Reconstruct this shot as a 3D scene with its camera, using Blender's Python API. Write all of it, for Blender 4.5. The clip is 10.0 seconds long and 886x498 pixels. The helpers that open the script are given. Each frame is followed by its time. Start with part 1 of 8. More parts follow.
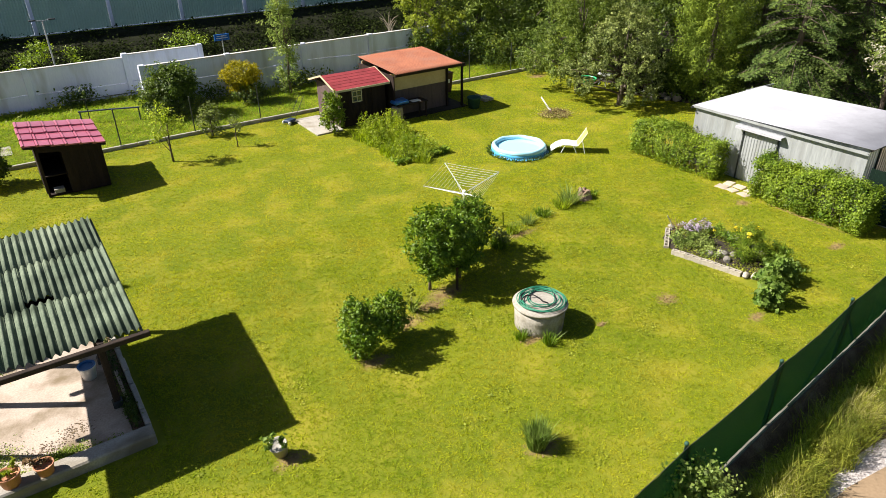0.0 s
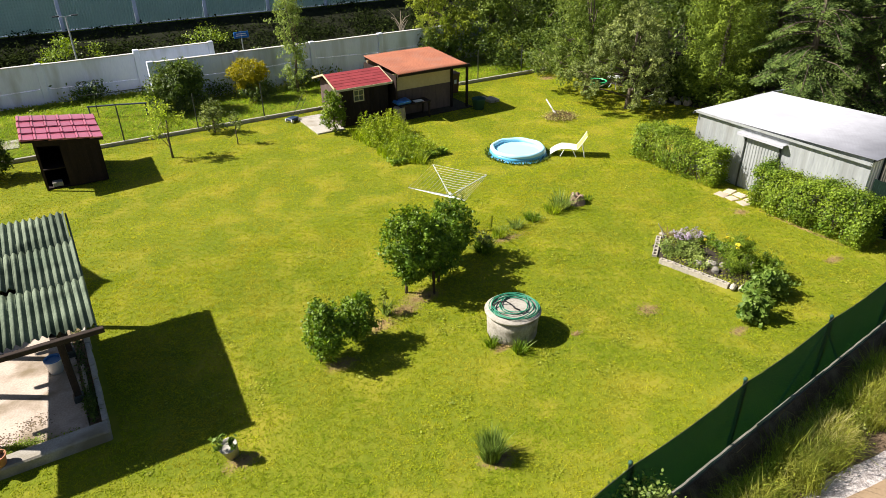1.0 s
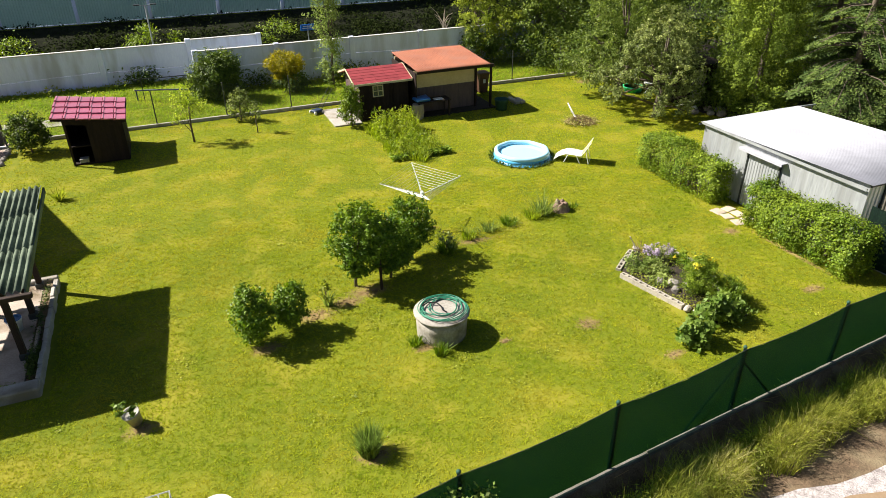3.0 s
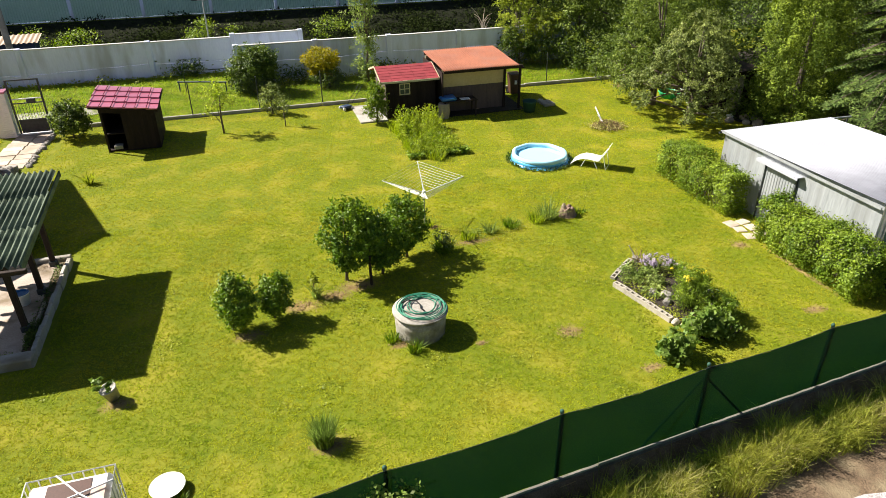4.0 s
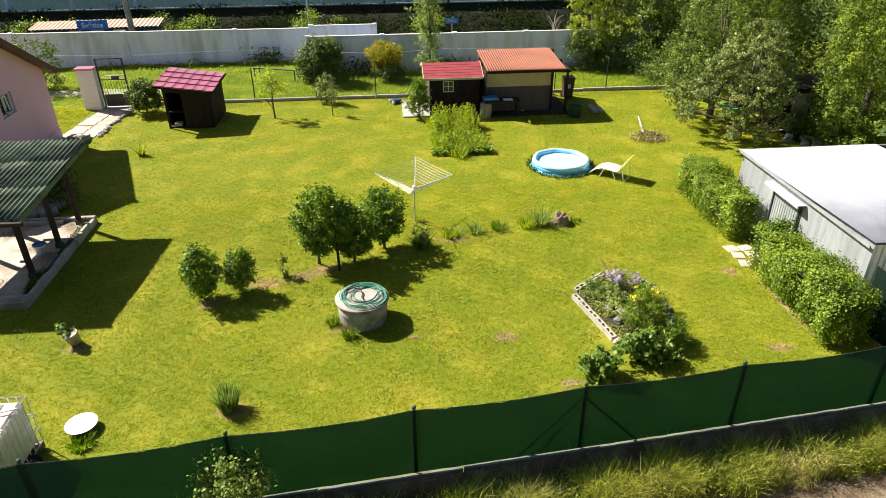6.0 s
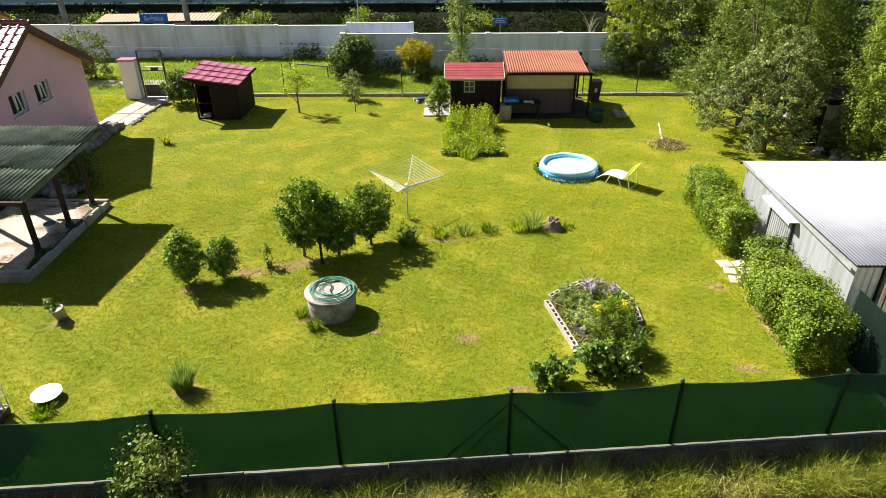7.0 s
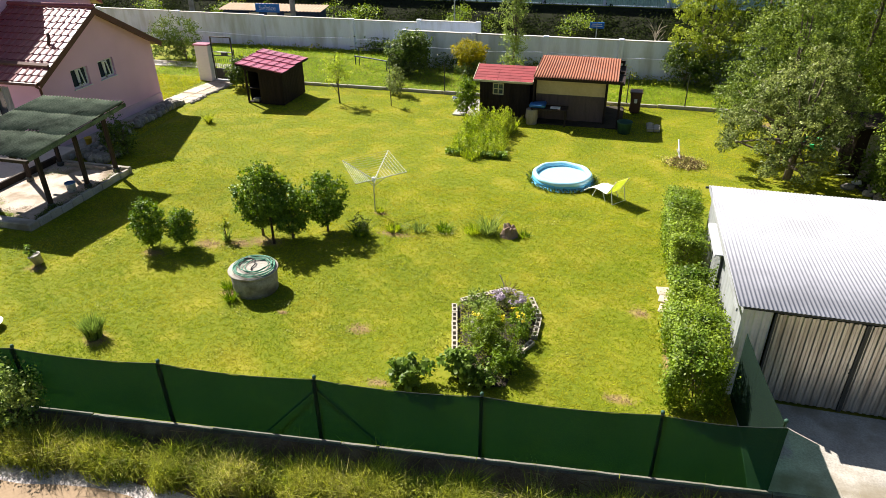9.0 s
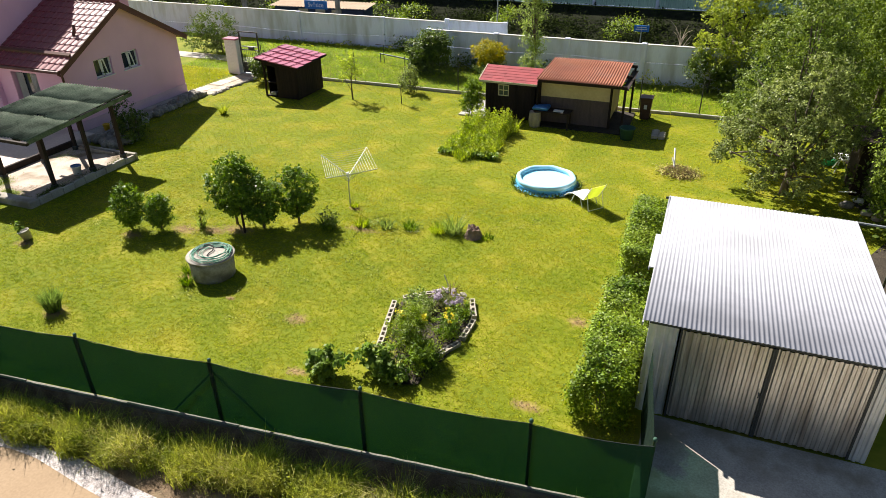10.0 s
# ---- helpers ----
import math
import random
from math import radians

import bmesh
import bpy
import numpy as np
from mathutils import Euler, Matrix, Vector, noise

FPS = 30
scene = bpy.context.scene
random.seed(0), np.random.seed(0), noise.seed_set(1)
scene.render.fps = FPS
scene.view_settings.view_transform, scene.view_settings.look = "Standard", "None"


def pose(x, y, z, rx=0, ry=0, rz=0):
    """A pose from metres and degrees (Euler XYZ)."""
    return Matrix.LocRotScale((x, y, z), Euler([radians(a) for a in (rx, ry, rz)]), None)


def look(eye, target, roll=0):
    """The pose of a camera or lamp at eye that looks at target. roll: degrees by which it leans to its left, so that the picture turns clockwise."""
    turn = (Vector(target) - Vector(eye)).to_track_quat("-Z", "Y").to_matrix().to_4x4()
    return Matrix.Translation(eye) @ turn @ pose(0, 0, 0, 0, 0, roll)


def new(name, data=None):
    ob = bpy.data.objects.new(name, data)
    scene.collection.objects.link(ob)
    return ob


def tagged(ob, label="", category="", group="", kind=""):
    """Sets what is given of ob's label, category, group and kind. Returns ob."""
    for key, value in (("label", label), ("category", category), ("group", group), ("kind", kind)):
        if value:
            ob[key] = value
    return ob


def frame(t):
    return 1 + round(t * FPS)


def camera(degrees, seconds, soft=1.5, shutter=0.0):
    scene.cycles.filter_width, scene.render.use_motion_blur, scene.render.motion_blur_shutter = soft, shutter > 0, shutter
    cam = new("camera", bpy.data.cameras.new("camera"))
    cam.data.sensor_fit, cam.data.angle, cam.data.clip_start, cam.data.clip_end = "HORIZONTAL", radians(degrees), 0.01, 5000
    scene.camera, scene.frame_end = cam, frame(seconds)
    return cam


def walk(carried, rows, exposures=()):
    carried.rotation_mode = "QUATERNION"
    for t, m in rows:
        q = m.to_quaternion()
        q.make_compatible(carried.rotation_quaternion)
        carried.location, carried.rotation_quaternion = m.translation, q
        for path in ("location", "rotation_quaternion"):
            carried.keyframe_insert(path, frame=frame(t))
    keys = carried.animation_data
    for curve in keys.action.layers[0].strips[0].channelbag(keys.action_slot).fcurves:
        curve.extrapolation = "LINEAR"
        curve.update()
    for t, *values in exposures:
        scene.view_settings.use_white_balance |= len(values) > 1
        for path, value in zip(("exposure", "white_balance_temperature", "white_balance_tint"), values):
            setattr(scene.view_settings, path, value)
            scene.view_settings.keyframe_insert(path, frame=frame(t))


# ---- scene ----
cam = camera(67.8, 10.0, 0.6)
PATH = [
    (0, (-12.369, -4.115, 8.681), (-11.385, -2.666, 7.714), -0.7),
    (0.5, (-11.795, -4.334, 8.64), (-10.849, -2.861, 7.673), -0.7),
    (1, (-11.207, -4.593, 8.632), (-10.296, -3.097, 7.666), -0.6),
    (1.5, (-10.541, -4.965, 8.633), (-9.682, -3.439, 7.666), -0.6),
    (2, (-9.831, -5.358, 8.677), (-9.026, -3.804, 7.708), -0.6),
    (2.5, (-9.019, -5.831, 8.709), (-8.276, -4.248, 7.737), -0.6),
    (4, (-6.692, -6.849, 8.742), (-6.19, -5.175, 7.769), -0.5),
    (4.5, (-5.728, -7.192, 8.752), (-5.316, -5.495, 7.777), -0.6),
    (5, (-4.789, -7.488, 8.762), (-4.465, -5.772, 7.787), -0.6),
    (5.5, (-3.904, -7.727, 8.817), (-3.668, -5.998, 7.841), -0.5),
    (7, (-0.797, -8.034, 8.884), (-0.842, -6.29, 7.906), -0.5),
    (7.5, (0.374, -7.995, 8.895), (0.225, -6.257, 7.917), -0.5),
    (8, (1.647, -7.92, 8.928), (1.396, -6.195, 7.949), -0.5),
    (8.5, (3.044, -7.813, 8.958), (2.692, -6.105, 7.978), -0.5),
    (9, (4.457, -7.624, 8.979), (4.008, -5.939, 8.0), -0.5),
    (9.5, (5.937, -7.292, 8.992), (5.392, -5.636, 8.012), -0.5),
    (10, (7.339, -6.821, 8.999), (6.697, -5.2, 8.02), -0.6),
]
walk(cam, [(t, look(eye, target, roll)) for t, eye, target, roll in PATH], ((0, 1.18), (5, 1.32), (8, 1.43), (10, 1.35)))

# world and sun
SUN_TO = Vector((-0.90, 0.60, 1.0)).normalized()
world = bpy.data.worlds.new("sky")
scene.world = world
world.use_nodes = True
wn = world.node_tree.nodes
sky = wn.new("ShaderNodeTexSky")
sky.sky_type = "NISHITA"
sky.sun_disc = False
sky.sun_elevation = math.asin(SUN_TO.z)
sky.sun_rotation = math.atan2(SUN_TO.x, SUN_TO.y)
sky.air_density, sky.dust_density = 1.0, 1.2
wn["Background"].inputs["Strength"].default_value = 0.038
world.node_tree.links.new(sky.outputs["Color"], wn["Background"].inputs["Color"])
sun_data = bpy.data.lights.new("sun", "SUN")
sun_data.energy, sun_data.angle, sun_data.color = 5.0, radians(0.55), (1.0, 0.94, 0.858)
sun = new("sun", sun_data)
sun.matrix_world = look(SUN_TO * 60, (0, 0, 0))


# ---- materials ----
def mat(name, a, b, scale=3.0, rough=0.8, bump=0.3, fine=None, metal=0.0, vary=0.0, island=0.0, stain=None, stain_scale=0.6,
        trans=0.0, spec=0.4, dist=0.02, stretch=None, clear=0.0, tint=None):
    """Two-scale procedural surface: colours a to b over coarse and fine noise, optional stains, per-object or per-island variation."""
    m = bpy.data.materials.new(name)
    m.use_nodes = True
    nt = m.node_tree
    n, ln = nt.nodes, nt.links
    bs = n["Principled BSDF"]
    tc = n.new("ShaderNodeTexCoord")
    co = tc.outputs["Object"]
    if stretch:
        mp = n.new("ShaderNodeMapping")
        mp.inputs["Scale"].default_value = stretch
        ln.new(co, mp.inputs["Vector"])
        co = mp.outputs["Vector"]
    n1 = n.new("ShaderNodeTexNoise")
    n1.inputs["Scale"].default_value, n1.inputs["Detail"].default_value = scale, 5
    n2 = n.new("ShaderNodeTexNoise")
    n2.inputs["Scale"].default_value, n2.inputs["Detail"].default_value = fine or scale * 9, 4
    for q in (n1, n2):
        ln.new(co, q.inputs["Vector"])
    mx = n.new("ShaderNodeMath")
    mx.operation = "MULTIPLY_ADD"
    mx.inputs[1].default_value = 0.5
    ln.new(n2.outputs["Fac"], mx.inputs[0])
    hf = n.new("ShaderNodeMath")
    hf.operation = "MULTIPLY"
    hf.inputs[1].default_value = 0.5
    ln.new(n1.outputs["Fac"], hf.inputs[0])
    ln.new(hf.outputs[0], mx.inputs[2])
    rp = n.new("ShaderNodeValToRGB")
    rp.color_ramp.elements[0].position, rp.color_ramp.elements[1].position = 0.36, 0.64
    rp.color_ramp.elements[0].color, rp.color_ramp.elements[1].color = (*a, 1), (*b, 1)
    ln.new(mx.outputs[0], rp.inputs["Fac"])
    col = rp.outputs["Color"]
    if stain:
        n3 = n.new("ShaderNodeTexNoise")
        n3.inputs["Scale"].default_value, n3.inputs["Detail"].default_value = stain_scale, 7
        ln.new(co, n3.inputs["Vector"])
        r3 = n.new("ShaderNodeValToRGB")
        r3.color_ramp.elements[0].position, r3.color_ramp.elements[1].position = 0.48, 0.68
        ln.new(n3.outputs["Fac"], r3.inputs["Fac"])
        ms = n.new("ShaderNodeMixRGB")
        ms.inputs["Color2"].default_value = (*stain, 1)
        ln.new(r3.outputs["Color"], ms.inputs["Fac"])
        ln.new(col, ms.inputs["Color1"])
        col = ms.outputs["Color"]
    for amount, node, sock in ((vary, "ShaderNodeObjectInfo", "Random"), (island, "ShaderNodeNewGeometry", "Random Per Island")):
        if amount:
            oi = n.new(node)
            mr = n.new("ShaderNodeMapRange")
            mr.inputs["To Min"].default_value, mr.inputs["To Max"].default_value = 1 - amount, 1 + amount
            ln.new(oi.outputs[sock], mr.inputs["Value"])
            hs = n.new("ShaderNodeHueSaturation")
            ln.new(mr.outputs[0], hs.inputs["Value"])
            ln.new(col, hs.inputs["Color"])
            col = hs.outputs["Color"]
    ln.new(col, bs.inputs["Base Color"])
    bs.inputs["Roughness"].default_value = rough
    bs.inputs["Metallic"].default_value = metal
    bs.inputs["Specular IOR Level"].default_value = spec
    if tint:
        bs.inputs["Specular Tint"].default_value = (*tint, 1)
    if clear:
        bs.inputs["Coat Weight"].default_value = clear
    if bump:
        bp = n.new("ShaderNodeBump")
        bp.inputs["Strength"].default_value, bp.inputs["Distance"].default_value = bump, dist
        ln.new(mx.outputs[0], bp.inputs["Height"])
        ln.new(bp.outputs["Normal"], bs.inputs["Normal"])
    if trans:
        tr = n.new("ShaderNodeBsdfTranslucent")
        hs = n.new("ShaderNodeHueSaturation")
        hs.inputs["Value"].default_value, hs.inputs["Saturation"].default_value = 1.25, 1.1
        ln.new(col, hs.inputs["Color"])
        ln.new(hs.outputs["Color"], tr.inputs["Color"])
        mixs = n.new("ShaderNodeMixShader")
        mixs.inputs["Fac"].default_value = trans
        ln.new(bs.outputs[0], mixs.inputs[1])
        ln.new(tr.outputs[0], mixs.inputs[2])
        ln.new(mixs.outputs[0], n["Material Output"].inputs["Surface"])
    return m


def leaf(name, a, b, island=0.35, trans=0.35, rough=0.5):
    return mat(name, a, b, 0.9, rough, 0, island=island, trans=min(0.55, trans + 0.08), spec=0.24, fine=4)


# worn places in the turf: centre and half-widths
PATCHES = ((-0.58, 3.75, 0.30, 0.22), (5.25, 2.82, 0.32, 0.15), (-4.7, 7.05, 0.55, 0.28), (-5.35, 6.8, 0.42, 0.25), (-6.2, 6.55, 0.5, 0.27), (-7.4, 5.7, 0.36, 0.2),
           (-4.28, 4.38, 0.26, 0.13), (5.62, 5.95, 0.24, 0.2), (-6.2, 1.95, 0.34, 0.26), (0.45, 2.1, 0.26, 0.14), (-2.1, 9.55, 0.24, 0.12), (-1.25, 8.35, 0.55, 0.16),
           (6.2, 4.4, 0.1, 1.3), (10.9, 21.3, 0.5, 0.35), (-2.6, 3.95, 0.12, 0.08), (-9.95, 4.2, 0.3, 0.2))


def lawn_material():
    """Mown turf whose worn places let straw and dry earth through, with ragged edges."""
    m = mat("lawn_turf", (0.100, 0.132, 0.009), (0.170, 0.188, 0.013), 0.35, 0.9, 0.3, fine=9, stain=(0.235, 0.218, 0.024), stain_scale=0.9, dist=0.05, spec=0.1)
    n, ln = m.node_tree.nodes, m.node_tree.links
    bs = n["Principled BSDF"]
    base = bs.inputs["Base Color"].links[0].from_socket
    tc = n.new("ShaderNodeTexCoord")
    rough = n.new("ShaderNodeTexNoise")
    rough.inputs["Scale"].default_value, rough.inputs["Detail"].default_value = 5.5, 6
    ln.new(tc.outputs["Object"], rough.inputs["Vector"])
    total = None
    for x, y, a, b in PATCHES:
        mp = n.new("ShaderNodeMapping")
        mp.vector_type = "POINT"
        mp.inputs["Location"].default_value = (-x / a, -y / b, 0)
        mp.inputs["Scale"].default_value = (1 / a, 1 / b, 0)
        ln.new(tc.outputs["Object"], mp.inputs["Vector"])
        le = n.new("ShaderNodeVectorMath")
        le.operation = "LENGTH"
        ln.new(mp.outputs[0], le.inputs[0])
        if total is None:
            total = le.outputs["Value"]
        else:
            mn = n.new("ShaderNodeMath")
            mn.operation = "MINIMUM"
            ln.new(total, mn.inputs[0])
            ln.new(le.outputs["Value"], mn.inputs[1])
            total = mn.outputs[0]
    ad = n.new("ShaderNodeMath")
    ad.operation = "MULTIPLY_ADD"
    ad.inputs[1].default_value = 1.8
    ln.new(rough.outputs["Fac"], ad.inputs[0])
    ln.new(total, ad.inputs[2])
    mr = n.new("ShaderNodeMapRange")
    mr.inputs["From Min"].default_value, mr.inputs["From Max"].default_value = 1.2, 2.1
    mr.inputs["To Min"].default_value, mr.inputs["To Max"].default_value = 0.9, 0.0
    ln.new(ad.outputs[0], mr.inputs["Value"])
    dry = n.new("ShaderNodeValToRGB")
    dry.color_ramp.elements[0].position, dry.color_ramp.elements[1].position = 0.38, 0.62
    dry.color_ramp.elements[0].color, dry.color_ramp.elements[1].color = (0.17, 0.105, 0.045, 1), (0.36, 0.25, 0.11, 1)
    ln.new(rough.outputs["Fac"], dry.inputs["Fac"])
    mx = n.new("ShaderNodeMixRGB")
    ln.new(mr.outputs[0], mx.inputs["Fac"])
    ln.new(base, mx.inputs["Color1"])
    ln.new(dry.outputs["Color"], mx.inputs["Color2"])
    ln.new(mx.outputs["Color"], bs.inputs["Base Color"])
    return m


M_LAWN = lawn_material()
# greener blade, also darkened for the shaded gaps seen from steeply above
M_NEAR = mat("near_dark_grass_blade", (0.188, 0.258, 0.012), (0.358, 0.375, 0.022), 0.45, 0.7, 0, fine=4.5, island=0.2, trans=0.44, spec=0.14, tint=(0.95, 1.0, 0.45), stain=(0.36, 0.34, 0.03), stain_scale=0.8)
M_BLADE = mat("grass_blade", (0.258, 0.322, 0.010), (0.470, 0.452, 0.020), 0.45, 0.7, 0, fine=4.5, island=0.15, trans=0.46, spec=0.14, tint=(0.95, 1.0, 0.45), stain=(0.43, 0.39, 0.03), stain_scale=0.8)
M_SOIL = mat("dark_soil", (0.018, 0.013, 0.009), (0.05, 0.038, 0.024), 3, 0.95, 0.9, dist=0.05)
M_DRY = mat("bare_earth", (0.17, 0.115, 0.05), (0.32, 0.23, 0.10), 4, 0.95, 0.8, dist=0.03)
M_CONC = mat("old_concrete", (0.27, 0.25, 0.22), (0.45, 0.42, 0.37), 1.6, 0.92, 0.4, stain=(0.20, 0.17, 0.12), stain_scale=1.1, fine=30)
M_WELL = mat("blotched_concrete", (0.25, 0.225, 0.19), (0.43, 0.40, 0.35), 2.4, 0.92, 0.5, stain=(0.15, 0.13, 0.09), stain_scale=2.6, fine=22)
M_PALE = mat("pale_concrete_slab", (0.34, 0.275, 0.225), (0.50, 0.415, 0.345), 1.7, 0.92, 0.5, stain=(0.19, 0.145, 0.09), stain_scale=1.5, fine=25)
M_PAVE = mat("pinkish_paving", (0.52, 0.42, 0.35), (0.64, 0.53, 0.45), 1.2, 0.9, 0.3, stain=(0.42, 0.33, 0.27), stain_scale=0.7)
M_WALL = mat("grey_white_render", (0.65, 0.68, 0.87), (0.74, 0.77, 0.94), 0.5, 0.9, 0.15, stain=(0.46, 0.47, 0.54), stain_scale=0.9, fine=14, stretch=(1.6, 1.6, 0.35))
M_WALLTOP = mat("wall_coping", (0.48, 0.46, 0.43), (0.62, 0.60, 0.56), 2, 0.9, 0.3)
M_PINK = mat("pink_render", (0.75, 0.44, 0.58), (0.81, 0.49, 0.63), 0.7, 0.92, 0.2, fine=60, stain=(0.70, 0.41, 0.54), stain_scale=0.4)
M_PLINTH = mat("grey_pink_plinth", (0.60, 0.40, 0.46), (0.68, 0.46, 0.53), 2, 0.9, 0.3)
M_TILE = mat("maroon_roof_tile", (0.19, 0.032, 0.042), (0.26, 0.050, 0.060), 2, 0.34, 0.12, vary=0.08, spec=0.7)
M_TRIM = mat("dark_brown_trim", (0.085, 0.030, 0.022), (0.13, 0.050, 0.036), 4, 0.5, 0.2)
M_RASP = mat("raspberry_roof_tile", (0.33, 0.070, 0.115), (0.43, 0.105, 0.16), 2, 0.3, 0.2, vary=0.12, stain=(0.42, 0.17, 0.20), stain_scale=1.2, spec=0.7, clear=0.35)
M_RED = mat("red_felt_shingle", (0.20, 0.020, 0.026), (0.28, 0.036, 0.042), 2.2, 0.8, 0.4, vary=0.10, fine=40)
M_RUST = mat("rust_red_corrugated_sheet", (0.185, 0.060, 0.034), (0.29, 0.108, 0.058), 0.9, 0.75, 0.25, stain=(0.22, 0.095, 0.062), stain_scale=1.6, fine=12, spec=0.2)
M_DARKW = mat("dark_brown_boards", (0.014, 0.009, 0.008), (0.032, 0.020, 0.016), 1.5, 0.85, 0.4, stretch=(6, 6, 0.7), spec=0.2, vary=0.2)
M_GREYW = mat("weathered_timber", (0.26, 0.21, 0.16), (0.42, 0.35, 0.27), 1.5, 0.9, 0.4, stretch=(5, 5, 1), vary=0.15)
M_BEIGE = mat("beige_boards", (0.50, 0.37, 0.19), (0.60, 0.46, 0.25), 1.2, 0.85, 0.25, stain=(0.42, 0.31, 0.17))
M_WHITE = mat("white_paint", (0.72, 0.71, 0.68), (0.80, 0.79, 0.76), 3, 0.5, 0.1)
M_CREAM = mat("cream_frame", (0.46, 0.39, 0.24), (0.55, 0.47, 0.31), 4, 0.6, 0.1)
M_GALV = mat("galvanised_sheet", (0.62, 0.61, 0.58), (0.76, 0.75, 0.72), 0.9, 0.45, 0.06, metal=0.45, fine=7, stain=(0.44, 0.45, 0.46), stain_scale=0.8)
M_ROOFW = mat("pale_painted_steel_roof", (0.36, 0.36, 0.395), (0.42, 0.42, 0.46), 0.6, 0.55, 0.08, stain=(0.31, 0.31, 0.34), stain_scale=0.9, spec=0.2)
M_DOOR = mat("streaky_galvanised_door", (0.50, 0.47, 0.43), (0.72, 0.69, 0.64), 1.2, 0.34, 0.05, metal=0.85, fine=9, stain=(0.36, 0.32, 0.28), stain_scale=1.1, stretch=(5, 5, 0.5))
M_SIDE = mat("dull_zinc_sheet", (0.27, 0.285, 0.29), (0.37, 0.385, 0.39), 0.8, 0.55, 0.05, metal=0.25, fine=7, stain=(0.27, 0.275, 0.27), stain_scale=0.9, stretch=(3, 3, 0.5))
M_BRSIDE = mat("lighter_brown_boards", (0.075, 0.050, 0.046), (0.12, 0.082, 0.074), 1.5, 0.85, 0.3, stretch=(6, 6, 0.7))
M_STEEL = mat("dark_steel_post", (0.030, 0.035, 0.035), (0.06, 0.065, 0.062), 8, 0.5, 0.1, metal=0.3)
M_GREENP = mat("green_coated_steel", (0.018, 0.06, 0.04), (0.03, 0.085, 0.055), 8, 0.75, 0.1)
M_PERG = mat("green_corrugated_cement", (0.060, 0.088, 0.054), (0.165, 0.198, 0.135), 1.3, 0.9, 0.3, stain=(0.032, 0.048, 0.026), stain_scale=1.5, fine=20)
M_TIMB = mat("dark_stained_timber", (0.020, 0.014, 0.011), (0.045, 0.030, 0.023), 2, 0.8, 0.3, stretch=(4, 4, 1), spec=0.2)
M_BLUEP = mat("pool_blue_vinyl", (0.08, 0.38, 0.68), (0.12, 0.45, 0.75), 3, 0.3, 0.1, clear=0.2)
M_PALEB = mat("pale_blue_vinyl", (0.36, 0.66, 0.82), (0.44, 0.73, 0.87), 3, 0.3, 0.08, clear=0.2)
M_HOSE = mat("green_hose", (0.015, 0.15, 0.085), (0.035, 0.22, 0.13), 9, 0.5, 0.05)
M_BARK = mat("tree_bark", (0.07, 0.052, 0.037), (0.16, 0.125, 0.095), 6, 0.9, 0.8, stretch=(3, 3, 0.8))
M_STONE = mat("grey_field_stone", (0.16, 0.145, 0.125), (0.34, 0.31, 0.27), 3, 0.9, 0.6, vary=0.25)
M_PALEST = mat("pale_flagstone", (0.28, 0.25, 0.20), (0.41, 0.37, 0.30), 3, 0.9, 0.4, vary=0.12)
M_TERRA = mat("terracotta", (0.40, 0.17, 0.09), (0.52, 0.25, 0.14), 5, 0.85, 0.2)
M_PLAST = mat("white_plastic", (0.70, 0.70, 0.68), (0.80, 0.80, 0.78), 3, 0.4, 0.05)
M_TANK = mat("milky_tank_plastic", (0.62, 0.60, 0.55), (0.74, 0.71, 0.66), 2, 0.35, 0.05, stain=(0.46, 0.30, 0.22), stain_scale=2.2)
M_BROWNP = mat("brown_plastic", (0.06, 0.028, 0.018), (0.09, 0.042, 0.028), 4, 0.5, 0.05)
M_BLUE = mat("blue_plastic", (0.02, 0.10, 0.30), (0.03, 0.15, 0.38), 4, 0.4, 0.05)
M_SIGN = mat("blue_sign_paint", (0.02, 0.16, 0.50), (0.03, 0.19, 0.55), 4, 0.5, 0)
M_BARR = mat("green_noise_barrier", (0.42, 0.57, 0.51), (0.50, 0.65, 0.59), 0.6, 0.8, 0.2, fine=8)
# pale gravel; glitter painted as light and dark grains, surface itself matte
M_ASPH = mat("gritty_pale_gravel", (0.20, 0.17, 0.16), (0.60, 0.55, 0.53), 9, 0.85, 1.0, fine=40, dist=0.04, spec=0.15)
M_SAND = mat("sandy_brown_lane", (0.24, 0.165, 0.098), (0.30, 0.212, 0.130), 0.8, 0.9, 0.2, fine=20)
M_CORRW = mat("tan_corrugated_sheet", (0.40, 0.28, 0.18), (0.52, 0.38, 0.26), 1.5, 0.7, 0.2)
# earth and ballast, taken near black with the cutting's shade
M_DIRT = mat("shaded_railway_ballast", (0.010, 0.012, 0.007), (0.028, 0.030, 0.018), 1.5, 1.0, 0.4, fine=14, spec=0.03)
M_STUMP = mat("weathered_stump_bark", (0.15, 0.095, 0.07), (0.30, 0.205, 0.155), 6, 0.9, 0.8, stretch=(3, 3, 0.8))
M_ROSE = mat("cut_wood_end", (0.33, 0.25, 0.18), (0.46, 0.36, 0.27), 6, 0.9, 0.3)
M_CLOTH = mat("yellow_green_canvas", (0.60, 0.64, 0.18), (0.70, 0.74, 0.26), 5, 0.85, 0.1, trans=0.5)
M_DBLUE = mat("dark_blue_panel", (0.012, 0.025, 0.06), (0.02, 0.04, 0.09), 2, 0.6, 0)
M_LETTER = mat("white_lettering", (0.80, 0.80, 0.80), (0.85, 0.85, 0.85), 2, 0.6, 0)
M_BLACK = mat("dark_interior", (0.012, 0.012, 0.012), (0.022, 0.020, 0.018), 2, 0.9, 0)
